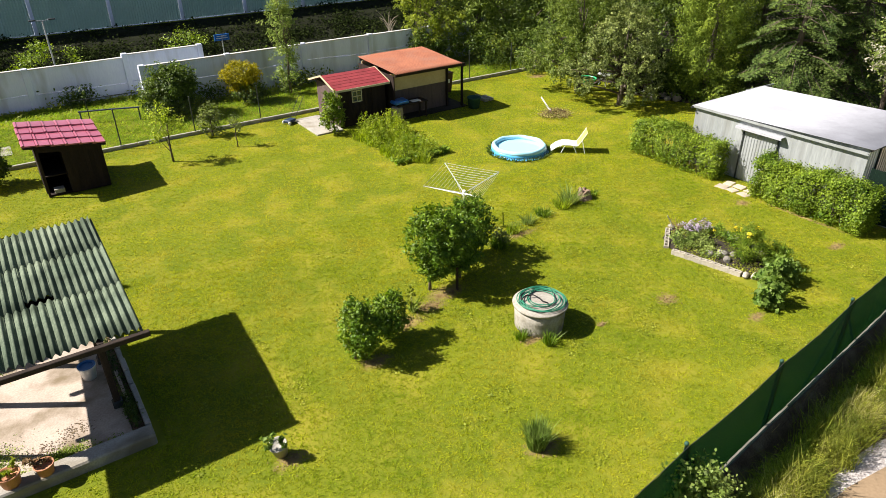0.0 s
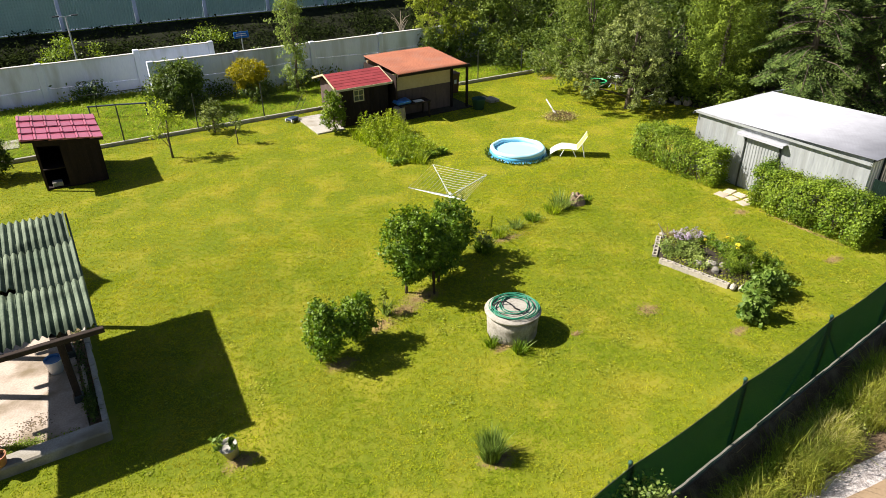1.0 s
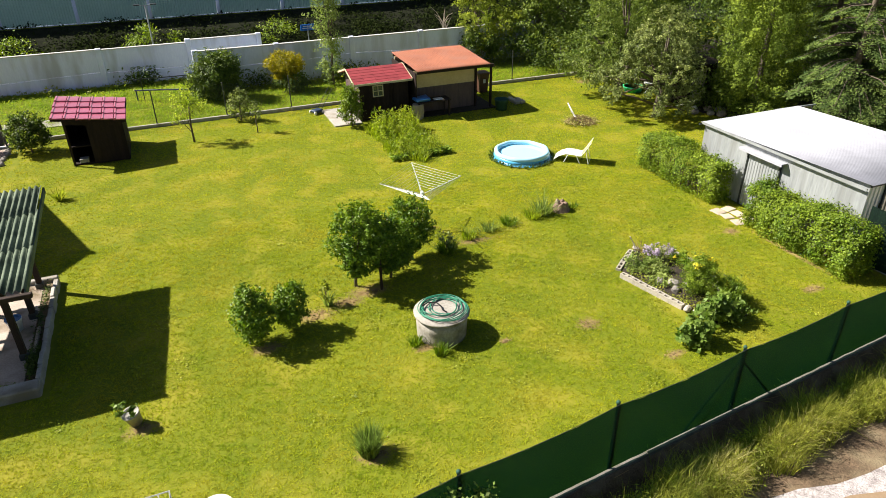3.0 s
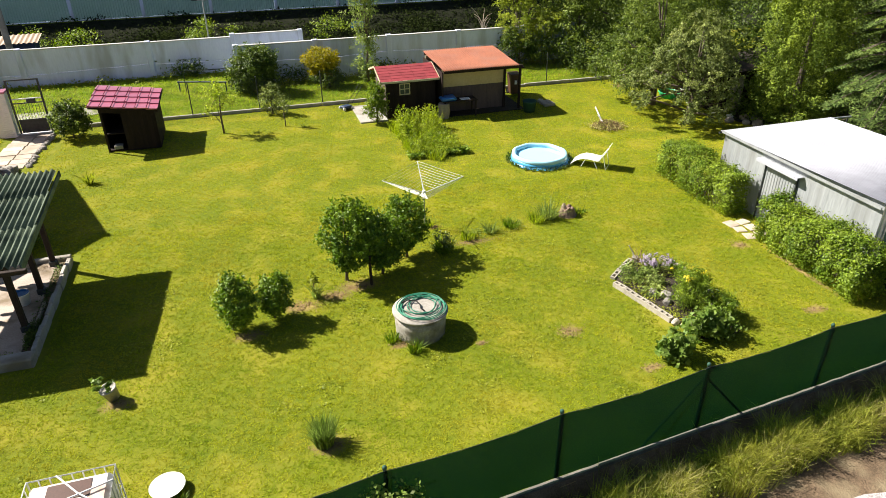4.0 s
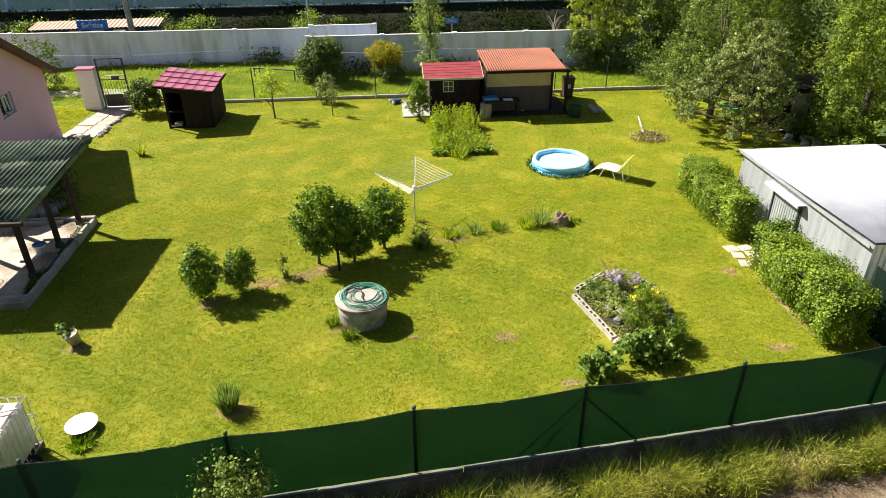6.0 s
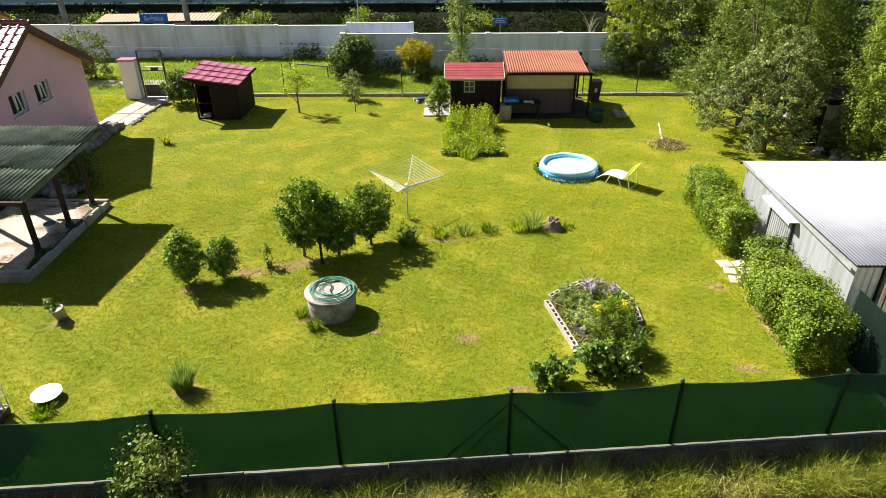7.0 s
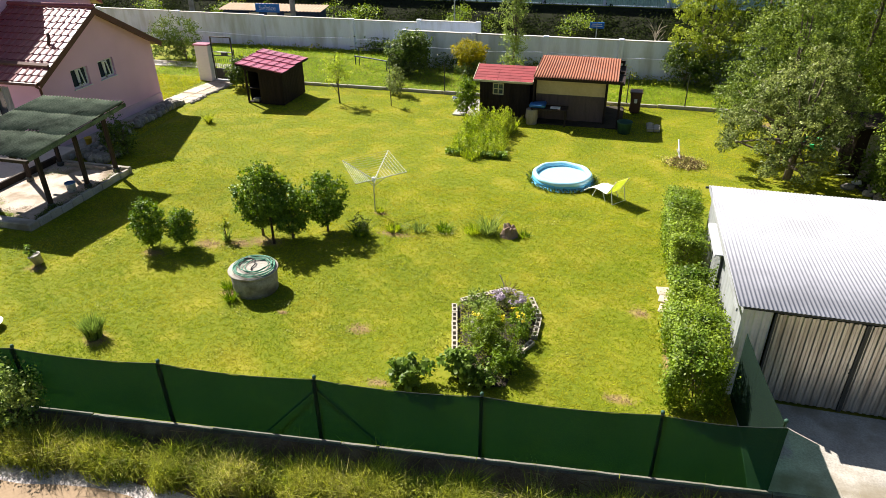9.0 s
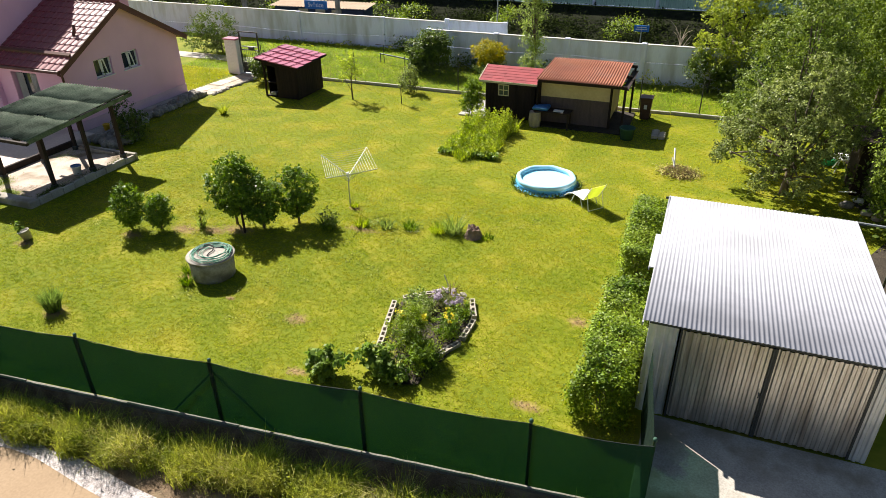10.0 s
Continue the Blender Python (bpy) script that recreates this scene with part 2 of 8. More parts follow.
M_YELP = mat("yellow_plastic", (0.62, 0.38, 0.02), (0.70, 0.45, 0.03), 4, 0.45, 0)
M_TOYG = mat("green_toy_plastic", (0.03, 0.42, 0.16), (0.05, 0.50, 0.20), 4, 0.35, 0)

L_LILAC = leaf("glossy_mid_green_leaf", (0.0576, 0.124, 0.0096), (0.2205, 0.3105, 0.0288), 0.45, 0.24, 0.46)
L_HEDGE = leaf("privet_leaf", (0.085, 0.155, 0.012), (0.27, 0.345, 0.03), 0.5, 0.26, 0.5)
L_APPLE = leaf("grey_green_leaf", (0.08, 0.118, 0.028), (0.30, 0.335, 0.10), 0.6, 0.24)
L_DARK = leaf("dark_green_leaf", (0.04, 0.075, 0.013), (0.15, 0.20, 0.032), 0.45, 0.28)
L_THUJA = leaf("bright_thuja_spray", (0.055, 0.10, 0.009), (0.215, 0.275, 0.025), 0.5, 0.12, 0.8)
L_SPRUCE = leaf("spruce_needle_spray", (0.035, 0.07, 0.016), (0.15, 0.205, 0.042), 0.45, 0.14, 0.8)
L_YELLOW = leaf("golden_shrub_leaf", (0.22, 0.21, 0.012), (0.47, 0.39, 0.022), 0.3, 0.35)
L_BAMB = leaf("pale_green_leaf", (0.14, 0.21, 0.04), (0.34, 0.40, 0.11), 0.4, 0.35)
L_WEED = leaf("weed_green_leaf", (0.15, 0.21, 0.022), (0.44, 0.45, 0.07), 0.4, 0.45)
L_REED = leaf("straw_green_blade", (0.26, 0.28, 0.05), (0.60, 0.53, 0.22), 0.45, 0.45)
L_STRIP = leaf("rank_strip_grass", (0.16, 0.27, 0.012), (0.34, 0.43, 0.03), 0.3, 0.45, 0.7)
L_IRIS = leaf("narrow_grey_green_leaf", (0.11, 0.18, 0.03), (0.32, 0.40, 0.11), 0.5, 0.3, 0.4)
L_BRIGHT = leaf("light_sapling_leaf", (0.20, 0.28, 0.03), (0.48, 0.52, 0.09), 0.4, 0.45)
L_PATCH = leaf("rank_green_weed_leaf", (0.15, 0.225, 0.018), (0.41, 0.46, 0.055), 0.45, 0.42)
L_BIG = leaf("broad_fresh_leaf", (0.09, 0.17, 0.025), (0.26, 0.34, 0.07), 0.35, 0.3)
L_LAV = leaf("lavender_flower", (0.36, 0.29, 0.38), (0.50, 0.42, 0.50), 0.3, 0.2)
L_FLOWY = leaf("yellow_flower", (0.66, 0.52, 0.02), (0.80, 0.66, 0.04), 0.2, 0.2)
L_DEAD = leaf("dry_brown_twig", (0.16, 0.10, 0.05), (0.30, 0.20, 0.10), 0.4, 0.1, 0.9)
M_FLAG = mat("worn_flagstone", (0.40, 0.325, 0.25), (0.53, 0.44, 0.35), 1.4, 0.9, 0.35, stain=(0.30, 0.25, 0.18), stain_scale=1.3, vary=0.12)
M_BANK = mat("brown_earth_bank", (0.075, 0.050, 0.028), (0.20, 0.135, 0.08), 4, 0.95, 0.9, dist=0.05, stain=(0.22, 0.17, 0.10), stain_scale=2.2)
M_KERB = mat("mossy_concrete_edging", (0.11, 0.10, 0.085), (0.22, 0.20, 0.17), 1.6, 0.92, 0.4, stain=(0.10, 0.095, 0.07), stain_scale=1.4, fine=30)
L_VERGE = mat("verge_grass_blade", (0.12, 0.165, 0.022), (0.40, 0.40, 0.07), 1.6, 0.7, 0, fine=6, island=0.5, trans=0.5, spec=0.1)
# leaf colour holds the shade on the railway bank
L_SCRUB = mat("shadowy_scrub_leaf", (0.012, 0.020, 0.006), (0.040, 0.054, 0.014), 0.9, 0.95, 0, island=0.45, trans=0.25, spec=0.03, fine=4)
M_ALU = mat("dull_aluminium", (0.42, 0.42, 0.41), (0.56, 0.56, 0.55), 3, 0.5, 0.05, metal=0.2)
L_GREEN = leaf("fresh_tree_leaf", (0.065, 0.115, 0.018), (0.235, 0.29, 0.052), 0.45, 0.25)
L_GOLD = leaf("yellowish_tree_leaf", (0.14, 0.195, 0.022), (0.39, 0.43, 0.065), 0.45, 0.36)
L_PALE = leaf("creamy_blossom", (0.45, 0.42, 0.30), (0.62, 0.58, 0.44), 0.3, 0.3)


def net_material():
    m = mat("dark_green_shade_net", (0.006, 0.022, 0.0148), (0.011, 0.034, 0.0215), 1.2, 0.8, 0.2, fine=60, trans=0.42)
    nt = m.node_tree
    n, ln = nt.nodes, nt.links
    t = n.new("ShaderNodeBsdfTransparent")
    t.inputs["Color"].default_value = (0.34, 0.60, 0.40, 1)
    mx = n.new("ShaderNodeMixShader")
    mx.inputs["Fac"].default_value = 0.31
    ln.new(n["Mix Shader"].outputs[0], mx.inputs[1])
    ln.new(t.outputs[0], mx.inputs[2])
    ln.new(mx.outputs[0], n["Material Output"].inputs["Surface"])
    return m


def wire_material(name, cell, wire, colour):
    """Fine chain-link mesh: thin crossing wires, clear between."""
    m = mat(name, colour, colour, 3, 0.5, 0)
    nt = m.node_tree
    n, ln = nt.nodes, nt.links
    tc = n.new("ShaderNodeTexCoord")
    facs = []
    for turn in (45, -45):
        mp = n.new("ShaderNodeMapping")
        mp.inputs["Rotation"].default_value = (0, radians(turn), 0)
        ln.new(tc.outputs["Object"], mp.inputs["Vector"])
        sp = n.new("ShaderNodeSeparateXYZ")
        ln.new(mp.outputs[0], sp.inputs[0])
        md = n.new("ShaderNodeMath")
        md.operation = "PINGPONG"
        md.inputs[1].default_value = cell / 2
        ln.new(sp.outputs["X"], md.inputs[0])
        ls = n.new("ShaderNodeMath")
        ls.operation = "LESS_THAN"
        ls.inputs[1].default_value = wire / 2
        ln.new(md.outputs[0], ls.inputs[0])
        facs.append(ls)
    mxm = n.new("ShaderNodeMath")
    mxm.operation = "MAXIMUM"
    ln.new(facs[0].outputs[0], mxm.inputs[0])
    ln.new(facs[1].outputs[0], mxm.inputs[1])
    t = n.new("ShaderNodeBsdfTransparent")
    mx = n.new("ShaderNodeMixShader")
    ln.new(mxm.outputs[0], mx.inputs["Fac"])
    ln.new(t.outputs[0], mx.inputs[1])
    ln.new(n["Principled BSDF"].outputs[0], mx.inputs[2])
    ln.new(mx.outputs[0], n["Material Output"].inputs["Surface"])
    return m


def water_material():
    m = bpy.data.materials.new("clear_pool_water")
    m.use_nodes = True
    bs = m.node_tree.nodes["Principled BSDF"]
    bs.inputs["Base Color"].default_value = (0.36, 0.74, 0.88, 1)
    bs.inputs["Roughness"].default_value = 0.06
    nz = m.node_tree.nodes.new("ShaderNodeTexNoise")
    nz.inputs["Scale"].default_value = 5
    bp = m.node_tree.nodes.new("ShaderNodeBump")
    bp.inputs["Strength"].default_value, bp.inputs["Distance"].default_value = 0.15, 0.02
    m.node_tree.links.new(nz.outputs["Fac"], bp.inputs["Height"])
    m.node_tree.links.new(bp.outputs["Normal"], bs.inputs["Normal"])
    return m


def glass_material():
    m = bpy.data.materials.new("window_glass")
    m.use_nodes = True
    bs = m.node_tree.nodes["Principled BSDF"]
    bs.inputs["Base Color"].default_value = (0.035, 0.045, 0.06, 1)
    bs.inputs["Roughness"].default_value = 0.04
    bs.inputs["Specular IOR Level"].default_value = 0.7
    return m


M_NET, M_WATER, M_GLASS = net_material(), water_material(), glass_material()
M_WIRE = wire_material("chain_link_wire", 0.06, 0.0022, (0.08, 0.09, 0.085))


# ---- building blocks ----
def thing(name, at, label, category, group="", turn=0.0, kind=""):
    ob = new(name)
    ob.matrix_world = pose(*at, 0, 0, turn)
    return tagged(ob, label, category, group, kind)


def mesh_from(name, bm, material, smooth=False):
    me = bpy.data.meshes.new(name)
    bmesh.ops.recalc_face_normals(bm, faces=bm.faces[:])
    bm.to_mesh(me)
    bm.free()
    if smooth:
        me.polygons.foreach_set("use_smooth", [True] * len(me.polygons))
    me.materials.append(material)
    return me


def part(name, bm, material, parent=None, label="", smooth=False):
    me = bm if isinstance(bm, bpy.types.Mesh) else mesh_from(name, bm, material, smooth)
    ob = new(name, me)
    if parent:
        ob.parent = parent
    return tagged(ob, label)


def struct(name, bm, material, label, category, smooth=False, kind="structure"):
    return tagged(part(name, bm, material, None, "", smooth), label, category, "", kind)


def box(bm, x0, x1, y0, y1, z0, z1, bevel=0.0):
    made = bmesh.ops.create_cube(bm, size=1, matrix=Matrix.LocRotScale(((x0 + x1) / 2, (y0 + y1) / 2, (z0 + z1) / 2), None, (abs(x1 - x0), abs(y1 - y0), abs(z1 - z0))))
    if bevel:
        edges = list({e for v in made["verts"] for e in v.link_edges})
        bmesh.ops.bevel(bm, geom=edges, offset=bevel, segments=1, affect="EDGES")
    return bm


def boxed(*a):
    return box(bmesh.new(), *a)


def tube(bm, pts, radii, seg=8, cap=True):
    """A round limb through the points, tapered by radii (one number or a list)."""
    pts = [Vector(p) for p in pts]
    if not isinstance(radii, (list, tuple)):
        radii = [radii] * len(pts)
    rings = []
    side = None
    for i, p in enumerate(pts):
        d = (pts[min(i + 1, len(pts) - 1)] - pts[max(i - 1, 0)]).normalized()
        if side is None:
            side = d.cross(Vector((0, 0, 1)) if abs(d.z) < 0.9 else Vector((1, 0, 0))).normalized()
        else:
            side = (side - d * side.dot(d)).normalized()
        up = d.cross(side)
        rings.append([bm.verts.new(p + (side * math.cos(2 * math.pi * k / seg) + up * math.sin(2 * math.pi * k / seg)) * radii[i]) for k in range(seg)])
    for r0, r1 in zip(rings, rings[1:]):
        for k in range(seg):
            bm.faces.new((r0[k], r0[(k + 1) % seg], r1[(k + 1) % seg], r1[k]))
    if cap:
        bm.faces.new(rings[0][::-1])
        bm.faces.new(rings[-1])
    return bm


def tubed(*a, **k):
    return tube(bmesh.new(), *a, **k)


def lathe(bm, profile, seg=32, cx=0.0, cy=0.0, sx=1.0, sy=1.0):
    """Turned body from (radius, height) pairs."""
    rings = [[bm.verts.new((cx + sx * r * math.cos(2 * math.pi * k / seg), cy + sy * r * math.sin(2 * math.pi * k / seg), z)) for k in range(seg)] for r, z in profile]
    for a, b in zip(rings, rings[1:]):
        for k in range(seg):
            bm.faces.new((a[k], a[(k + 1) % seg], b[(k + 1) % seg], b[k]))
    for ring in (rings[0], rings[-1]):
        bmesh.ops.contextual_create(bm, geom=ring)
    return bm


def wavy_sheet(u0, u1, n, wave, amp, v0, v1, place, thick=0.006, rows=2):
    """A corrugated sheet: ribs along v, waves across u; place(u, v, h) gives the point."""
    bm = bmesh.new()
    for off in (0.0, -thick):
        grid = []
        for i in range(n + 1):
            u = u0 + (u1 - u0) * i / n
            h = amp * math.sin(2 * math.pi * u / wave) + off
            grid.append([bm.verts.new(place(u, v0 + (v1 - v0) * j / (rows - 1), h)) for j in range(rows)])
        for a, b in zip(grid, grid[1:]):
            for j in range(rows - 1):
                bm.faces.new((a[j], b[j], b[j + 1], a[j + 1]))
        if off == 0.0:
            top = grid
    for a, b in ((top[0], grid[0]), (top[-1], grid[-1])):
        for j in range(rows - 1):
            bm.faces.new((a[j], a[j + 1], b[j + 1], b[j]))
    for i in range(n):
        for j in (0, -1):
            bm.faces.new((top[i][j], top[i + 1][j], grid[i + 1][j], grid[i][j]))
    return bm


def ribbed_wall(u0, u1, pitch, depth, z0, z1, place, slope=0.0):
    """A trapezoid-ribbed metal sheet standing upright; z1 may rise by slope along u."""
    us = []
    u, k = u0, 0
    while u < u1:
        us += [(u, 0), (u + pitch * 0.35, 0), (u + pitch * 0.5, depth), (u + pitch * 0.85, depth)]
        u += pitch
    us = [(min(a, u1), d) for a, d in us if a <= u1 + 1e-6] + [(u1, 0)]
    bm = bmesh.new()
    for off in (0.0, -0.004):
        col = [(bm.verts.new(place(a, d + off, z0)), bm.verts.new(place(a, d + off, z1 + slope * (a - u0)))) for a, d in us]
        for p, q in zip(col, col[1:]):
            if (p[0].co - q[0].co).length > 1e-6:
                bm.faces.new((p[0], q[0], q[1], p[1]))
    return bm


def leaf_mesh(name, pts, nrm, size, material, aspect=0.55, rng=None, droop=0.0, vary=0.35):
    """One mesh of many small folded leaves at pts, each facing about nrm."""
    rng = rng or np.random.default_rng(1)
    n = len(pts)
    nrm = nrm / (np.linalg.norm(nrm, axis=1, keepdims=True) + 1e-9)
    ref = rng.normal(size=(n, 3))
    ref[:, 2] -= droop
    t = ref - nrm * (ref * nrm).sum(1, keepdims=True)
    t /= np.linalg.norm(t, axis=1, keepdims=True) + 1e-9
    s = np.cross(nrm, t)
    L = (size * (1 + vary * rng.uniform(-1, 1, n)))[:, None]
    v = np.empty((n, 4, 3))
    v[:, 0] = pts - t * L * 0.5
    v[:, 1] = pts + s * L * aspect * 0.5 + nrm * L * 0.08
    v[:, 2] = pts + t * L * 0.5
    v[:, 3] = pts - s * L * aspect * 0.5 + nrm * L * 0.08
    return quads(name, v, material)


def quads(name, v, material):
    n = len(v)
    me = bpy.data.meshes.new(name)
    me.vertices.add(n * 4)
    me.vertices.foreach_set("co", v.reshape(-1).astype(np.float32))
    me.loops.add(n * 4)
    me.loops.foreach_set("vertex_index", np.arange(n * 4, dtype=np.int32))
    me.polygons.add(n)
    me.polygons.foreach_set("loop_start", np.arange(0, n * 4, 4, dtype=np.int32))
    me.polygons.foreach_set("loop_total", np.full(n, 4, dtype=np.int32))
    me.update(calc_edges=True)
    me.materials.append(material)
    return me


def tris(name, v, material):
    n = len(v)
    me = bpy.data.meshes.new(name)
    me.vertices.add(n * 3)
    me.vertices.foreach_set("co", v.reshape(-1).astype(np.float32))
    me.loops.add(n * 3)
    me.loops.foreach_set("vertex_index", np.arange(n * 3, dtype=np.int32))
    me.polygons.add(n)
    me.polygons.foreach_set("loop_start", np.arange(0, n * 3, 3, dtype=np.int32))
    me.polygons.foreach_set("loop_total", np.full(n, 3, dtype=np.int32))
    me.update(calc_edges=True)
    me.materials.append(material)
    return me


def blade_mesh(name, base, height, width, material, rng, lean=0.35, dirs=None, droop=0.0):
    """Grass blades: a bent strip of two quads each, wide at the base and narrow at the tip."""
    n = len(base)
    a = rng.uniform(0, 2 * math.pi, n)
    side = np.stack([np.cos(a), np.sin(a), np.zeros(n)], 1)
    b = a + rng.uniform(-1, 1, n) + math.pi / 2
    out = np.stack([np.cos(b), np.sin(b), np.zeros(n)], 1)
    if dirs is not None:
        out = out * 0.6 + dirs
    h = (height * rng.uniform(0.6, 1.25, n))[:, None]
    w = (width * rng.uniform(0.7, 1.3, n))[:, None]
    up = np.array([0, 0, 1.0])
    k = (lean * rng.uniform(0.3, 1.4, n))[:, None]
    mid = base + up * h * 0.55 + out * h * k * 0.35
    tip = base + up * h * (1 - droop * rng.uniform(0, 1, n))[:, None] + out * h * k
    v1 = np.stack([base - side * w, base + side * w, mid + side * w * 0.8, mid - side * w * 0.8], 1)
    v2 = np.stack([mid - side * w * 0.8, mid + side * w * 0.8, tip + side * w * 0.12, tip - side * w * 0.12], 1)
    return quads(name, np.concatenate([v1, v2]), material)


def crown_points(lobes, count, clump, rng, shell=0.55, squash=0.8, per=26, lift=0.25, twig=3.2, gaps=0.28):
    """Leaf places and facings for a crown of ellipsoid lobes (x, y, z, rx, ry, rz): leafy twigs reaching out of the lobes, with gaps between."""
    lobes = np.array(lobes, float)
    vol = (lobes[:, 3] * lobes[:, 4] * lobes[:, 5]) ** 0.67
    pts, nrm = [], []
    for lobe, share in zip(lobes, vol / vol.sum()):
        k = max(4, int(count * share / per))
        d = rng.normal(size=(k, 3))
        d /= np.linalg.norm(d, axis=1, keepdims=True)
        r = shell + (1 - shell) * rng.uniform(0, 1, k) ** 0.6
        r *= 1 + 0.16 * np.sin(5 * d[:, 0] + 3 * lobe[0]) * np.cos(4 * d[:, 1] + lobe[1] + 3 * d[:, 2])
        hole = np.sin(d[:, 0] * 7 + lobe[0] * 5) * np.sin(d[:, 1] * 6.3 + lobe[1] * 4) * np.sin(d[:, 2] * 6.7 + 1)
        keep = (hole < 0.42) | (rng.uniform(0, 1, k) > gaps * 2.4)
        d, r = d[keep], r[keep]
        k = len(d)
        c = lobe[:3] + d * r[:, None] * lobe[3:]
        way = d * 0.7 + rng.normal(size=(k, 3)) * 0.5
        way[:, 2] += lift
        way /= np.linalg.norm(way, axis=1, keepdims=True)
        span = clump * twig * rng.uniform(0.6, 1.3, k)
        s = rng.uniform(-0.5, 0.5, (k, per))
        p = (c[:, None, :] + way[:, None, :] * (s * span[:, None])[:, :, None]).reshape(-1, 3)
        p += rng.normal(size=p.shape) * clump * 0.42 * np.array([1, 1, squash])
        o = p - lobe[:3]
        o /= np.linalg.norm(o, axis=1, keepdims=True) + 1e-9
        pts.append(p)
        nrm.append(o * 0.45 + rng.normal(size=o.shape) * 0.62 + np.array([0, 0, 0.4]))
    return np.concatenate(pts), np.concatenate(nrm)


def make_tree(name, at, trunk, lobes, count, size, material, label, category="tree", clump=0.22, seed=1, bark=None, group="", aspect=0.55, droop=0.0, floor_z=0.05, shell=0.55, per=26, lift=0.25, gaps=0.28):
    """trunk: height and radius. Limbs reach from the trunk into the crown's lobes."""
    rng = np.random.default_rng(seed)
    ob = thing(name, at, label, category, group)
    h, r = trunk
    bm = bmesh.new()
    wob = [(rng.uniform(-0.05, 0.05) * h * i / 4, rng.uniform(-0.05, 0.05) * h * i / 4, h * i / 4) for i in range(5)]
    wob[0] = (0, 0, -0.05)
    tube(bm, wob, [r * 1.25, r, r * 0.9, r * 0.8, r * 0.65], 8)
    for lx, ly, lz, rx, ry, rz in lobes:
        for _ in range(2):
            s = Vector(wob[int(rng.integers(1, 5))])
            e = Vector((lx + rng.uniform(-0.5, 0.5) * rx, ly + rng.uniform(-0.5, 0.5) * ry, lz + rng.uniform(-0.3, 0.5) * rz))
            m1 = s.lerp(e, 0.5) + Vector((rng.uniform(-0.1, 0.1), rng.uniform(-0.1, 0.1), 0.08)) * h * 0.5
            tube(bm, [s, m1, e], [r * 0.5, r * 0.32, r * 0.12], 6)
    part("trunk", bm, bark or M_BARK, ob, smooth=True)
    p, n = crown_points(lobes, count, clump, rng, shell, 0.8, per, lift, 3.2, gaps)
    keep = p[:, 2] > floor_z
    part("crown", leaf_mesh("crown", p[keep], n[keep], size, material, aspect, rng, droop), material, ob)
    return ob


def scatter_box(rng, n, x0, x1, y0, y1, z=0.0):
    return np.stack([rng.uniform(x0, x1, n), rng.uniform(y0, y1, n), np.full(n, z)], 1)

# ---- ground and setting ----
def fence_y(x):
    return 0.36 + 0.0985 * x


def relief(x, y):
    """Gentle unevenness of the lawn."""
    return 0.012 * np.sin(x * 0.9 + 1.3 * np.sin(y * 0.5)) * np.sin(y * 0.8 + 1.1 * np.sin(x * 0.6)) - 0.012


def ground_z(x, y):
    d = y - fence_y(x)
    z = 0.0
    if d < -0.26:
        if d > -0.56:
            k = (-0.26 - d) / 0.3
            z = -0.3 * k * k * (3 - 2 * k)
        elif d > -1.0:
            k = max(0.0, (-0.6 - d) / 0.4)
            z = -0.3 + 0.22 * k * k * (3 - 2 * k)
        else:
            z = -0.08
    if y > 31.2:
        k = min(1.0, (y - 31.2) / 6)
        z = -3.1 * k * k * (3 - 2 * k)
        if y > 50:
            k = min(1.0, (y - 50) / 6.5)
            z = -3.1 + 1.9 * k * k * (3 - 2 * k)
    return z


def ground_mesh():
    xs = np.unique(np.round(np.concatenate([np.linspace(-400, -40, 10), np.linspace(-40, -14, 27), np.linspace(-14, 14, 113), np.linspace(14, 50, 25), np.linspace(50, 400, 10)]), 3))
    ys = np.unique(np.round(np.concatenate([np.linspace(-400, -20, 10), np.linspace(-20, -4, 14), np.linspace(-4, 4, 65), np.linspace(4, 30, 66), np.linspace(30, 60, 41), np.linspace(60, 500, 12)]), 3))
    bm = bmesh.new()
    g = []
    for x in xs:
        col = []
        for y in ys:
            z = ground_z(x, y)
            if -14 < x < 14 and 1 < y < 28:
                z += float(relief(x, y))
            col.append(bm.verts.new((x, y, z)))
        g.append(col)
    for a, b in zip(g, g[1:]):
        for j in range(len(ys) - 1):
            bm.faces.new((a[j], b[j], b[j + 1], a[j + 1]))
    return bm


struct("ground", ground_mesh(), M_LAWN, "mown yellow-green lawn sloping down beyond the garden", "lawn", True)


def line_strip(name, d0, d1, material, label, category, lift=0.012, x0=-32, x1=32, n=96, cuts=10, wob=0.0, bend=False, mound=0.0):
    bm = bmesh.new()
    rows = []
    for i in range(n + 1):
        x = x0 + (x1 - x0) * i / n
        row = []
        for j in range(cuts + 1):
            d = d0 + (d1 - d0) * j / cuts
            if j in (0, cuts) and wob:
                d += wob * noise.noise((x * 0.9, d, 7))
            if bend:
                d -= min(1.6, 0.2 * max(0.0, x + 3.0))
            y = fence_y(x) + d
            row.append(bm.verts.new((x, y, ground_z(x, y) + lift + mound * max(0.0, 1 - (-d - 0.235) / 0.4) * (1 + 0.3 * noise.noise((x * 1.7, d * 3, 5))))))
        rows.append(row)
    for r, s in zip(rows, rows[1:]):
        for j in range(cuts):
            bm.faces.new((r[j], s[j], s[j + 1], r[j + 1]))
    return struct(name, bm, material, label, category, True)


line_strip("bank_soil", -0.235, -3.2, M_BANK, "brown earth bank below the garden fence", "earth bank", 0.010, n=260, cuts=34, wob=0.0, mound=0.13)
line_strip("road_verge", -1.3, -1.85, M_ASPH, "pale gritty edge of the lane, its glitter put into the colour", "road verge", 0.022, wob=0.25, bend=True)
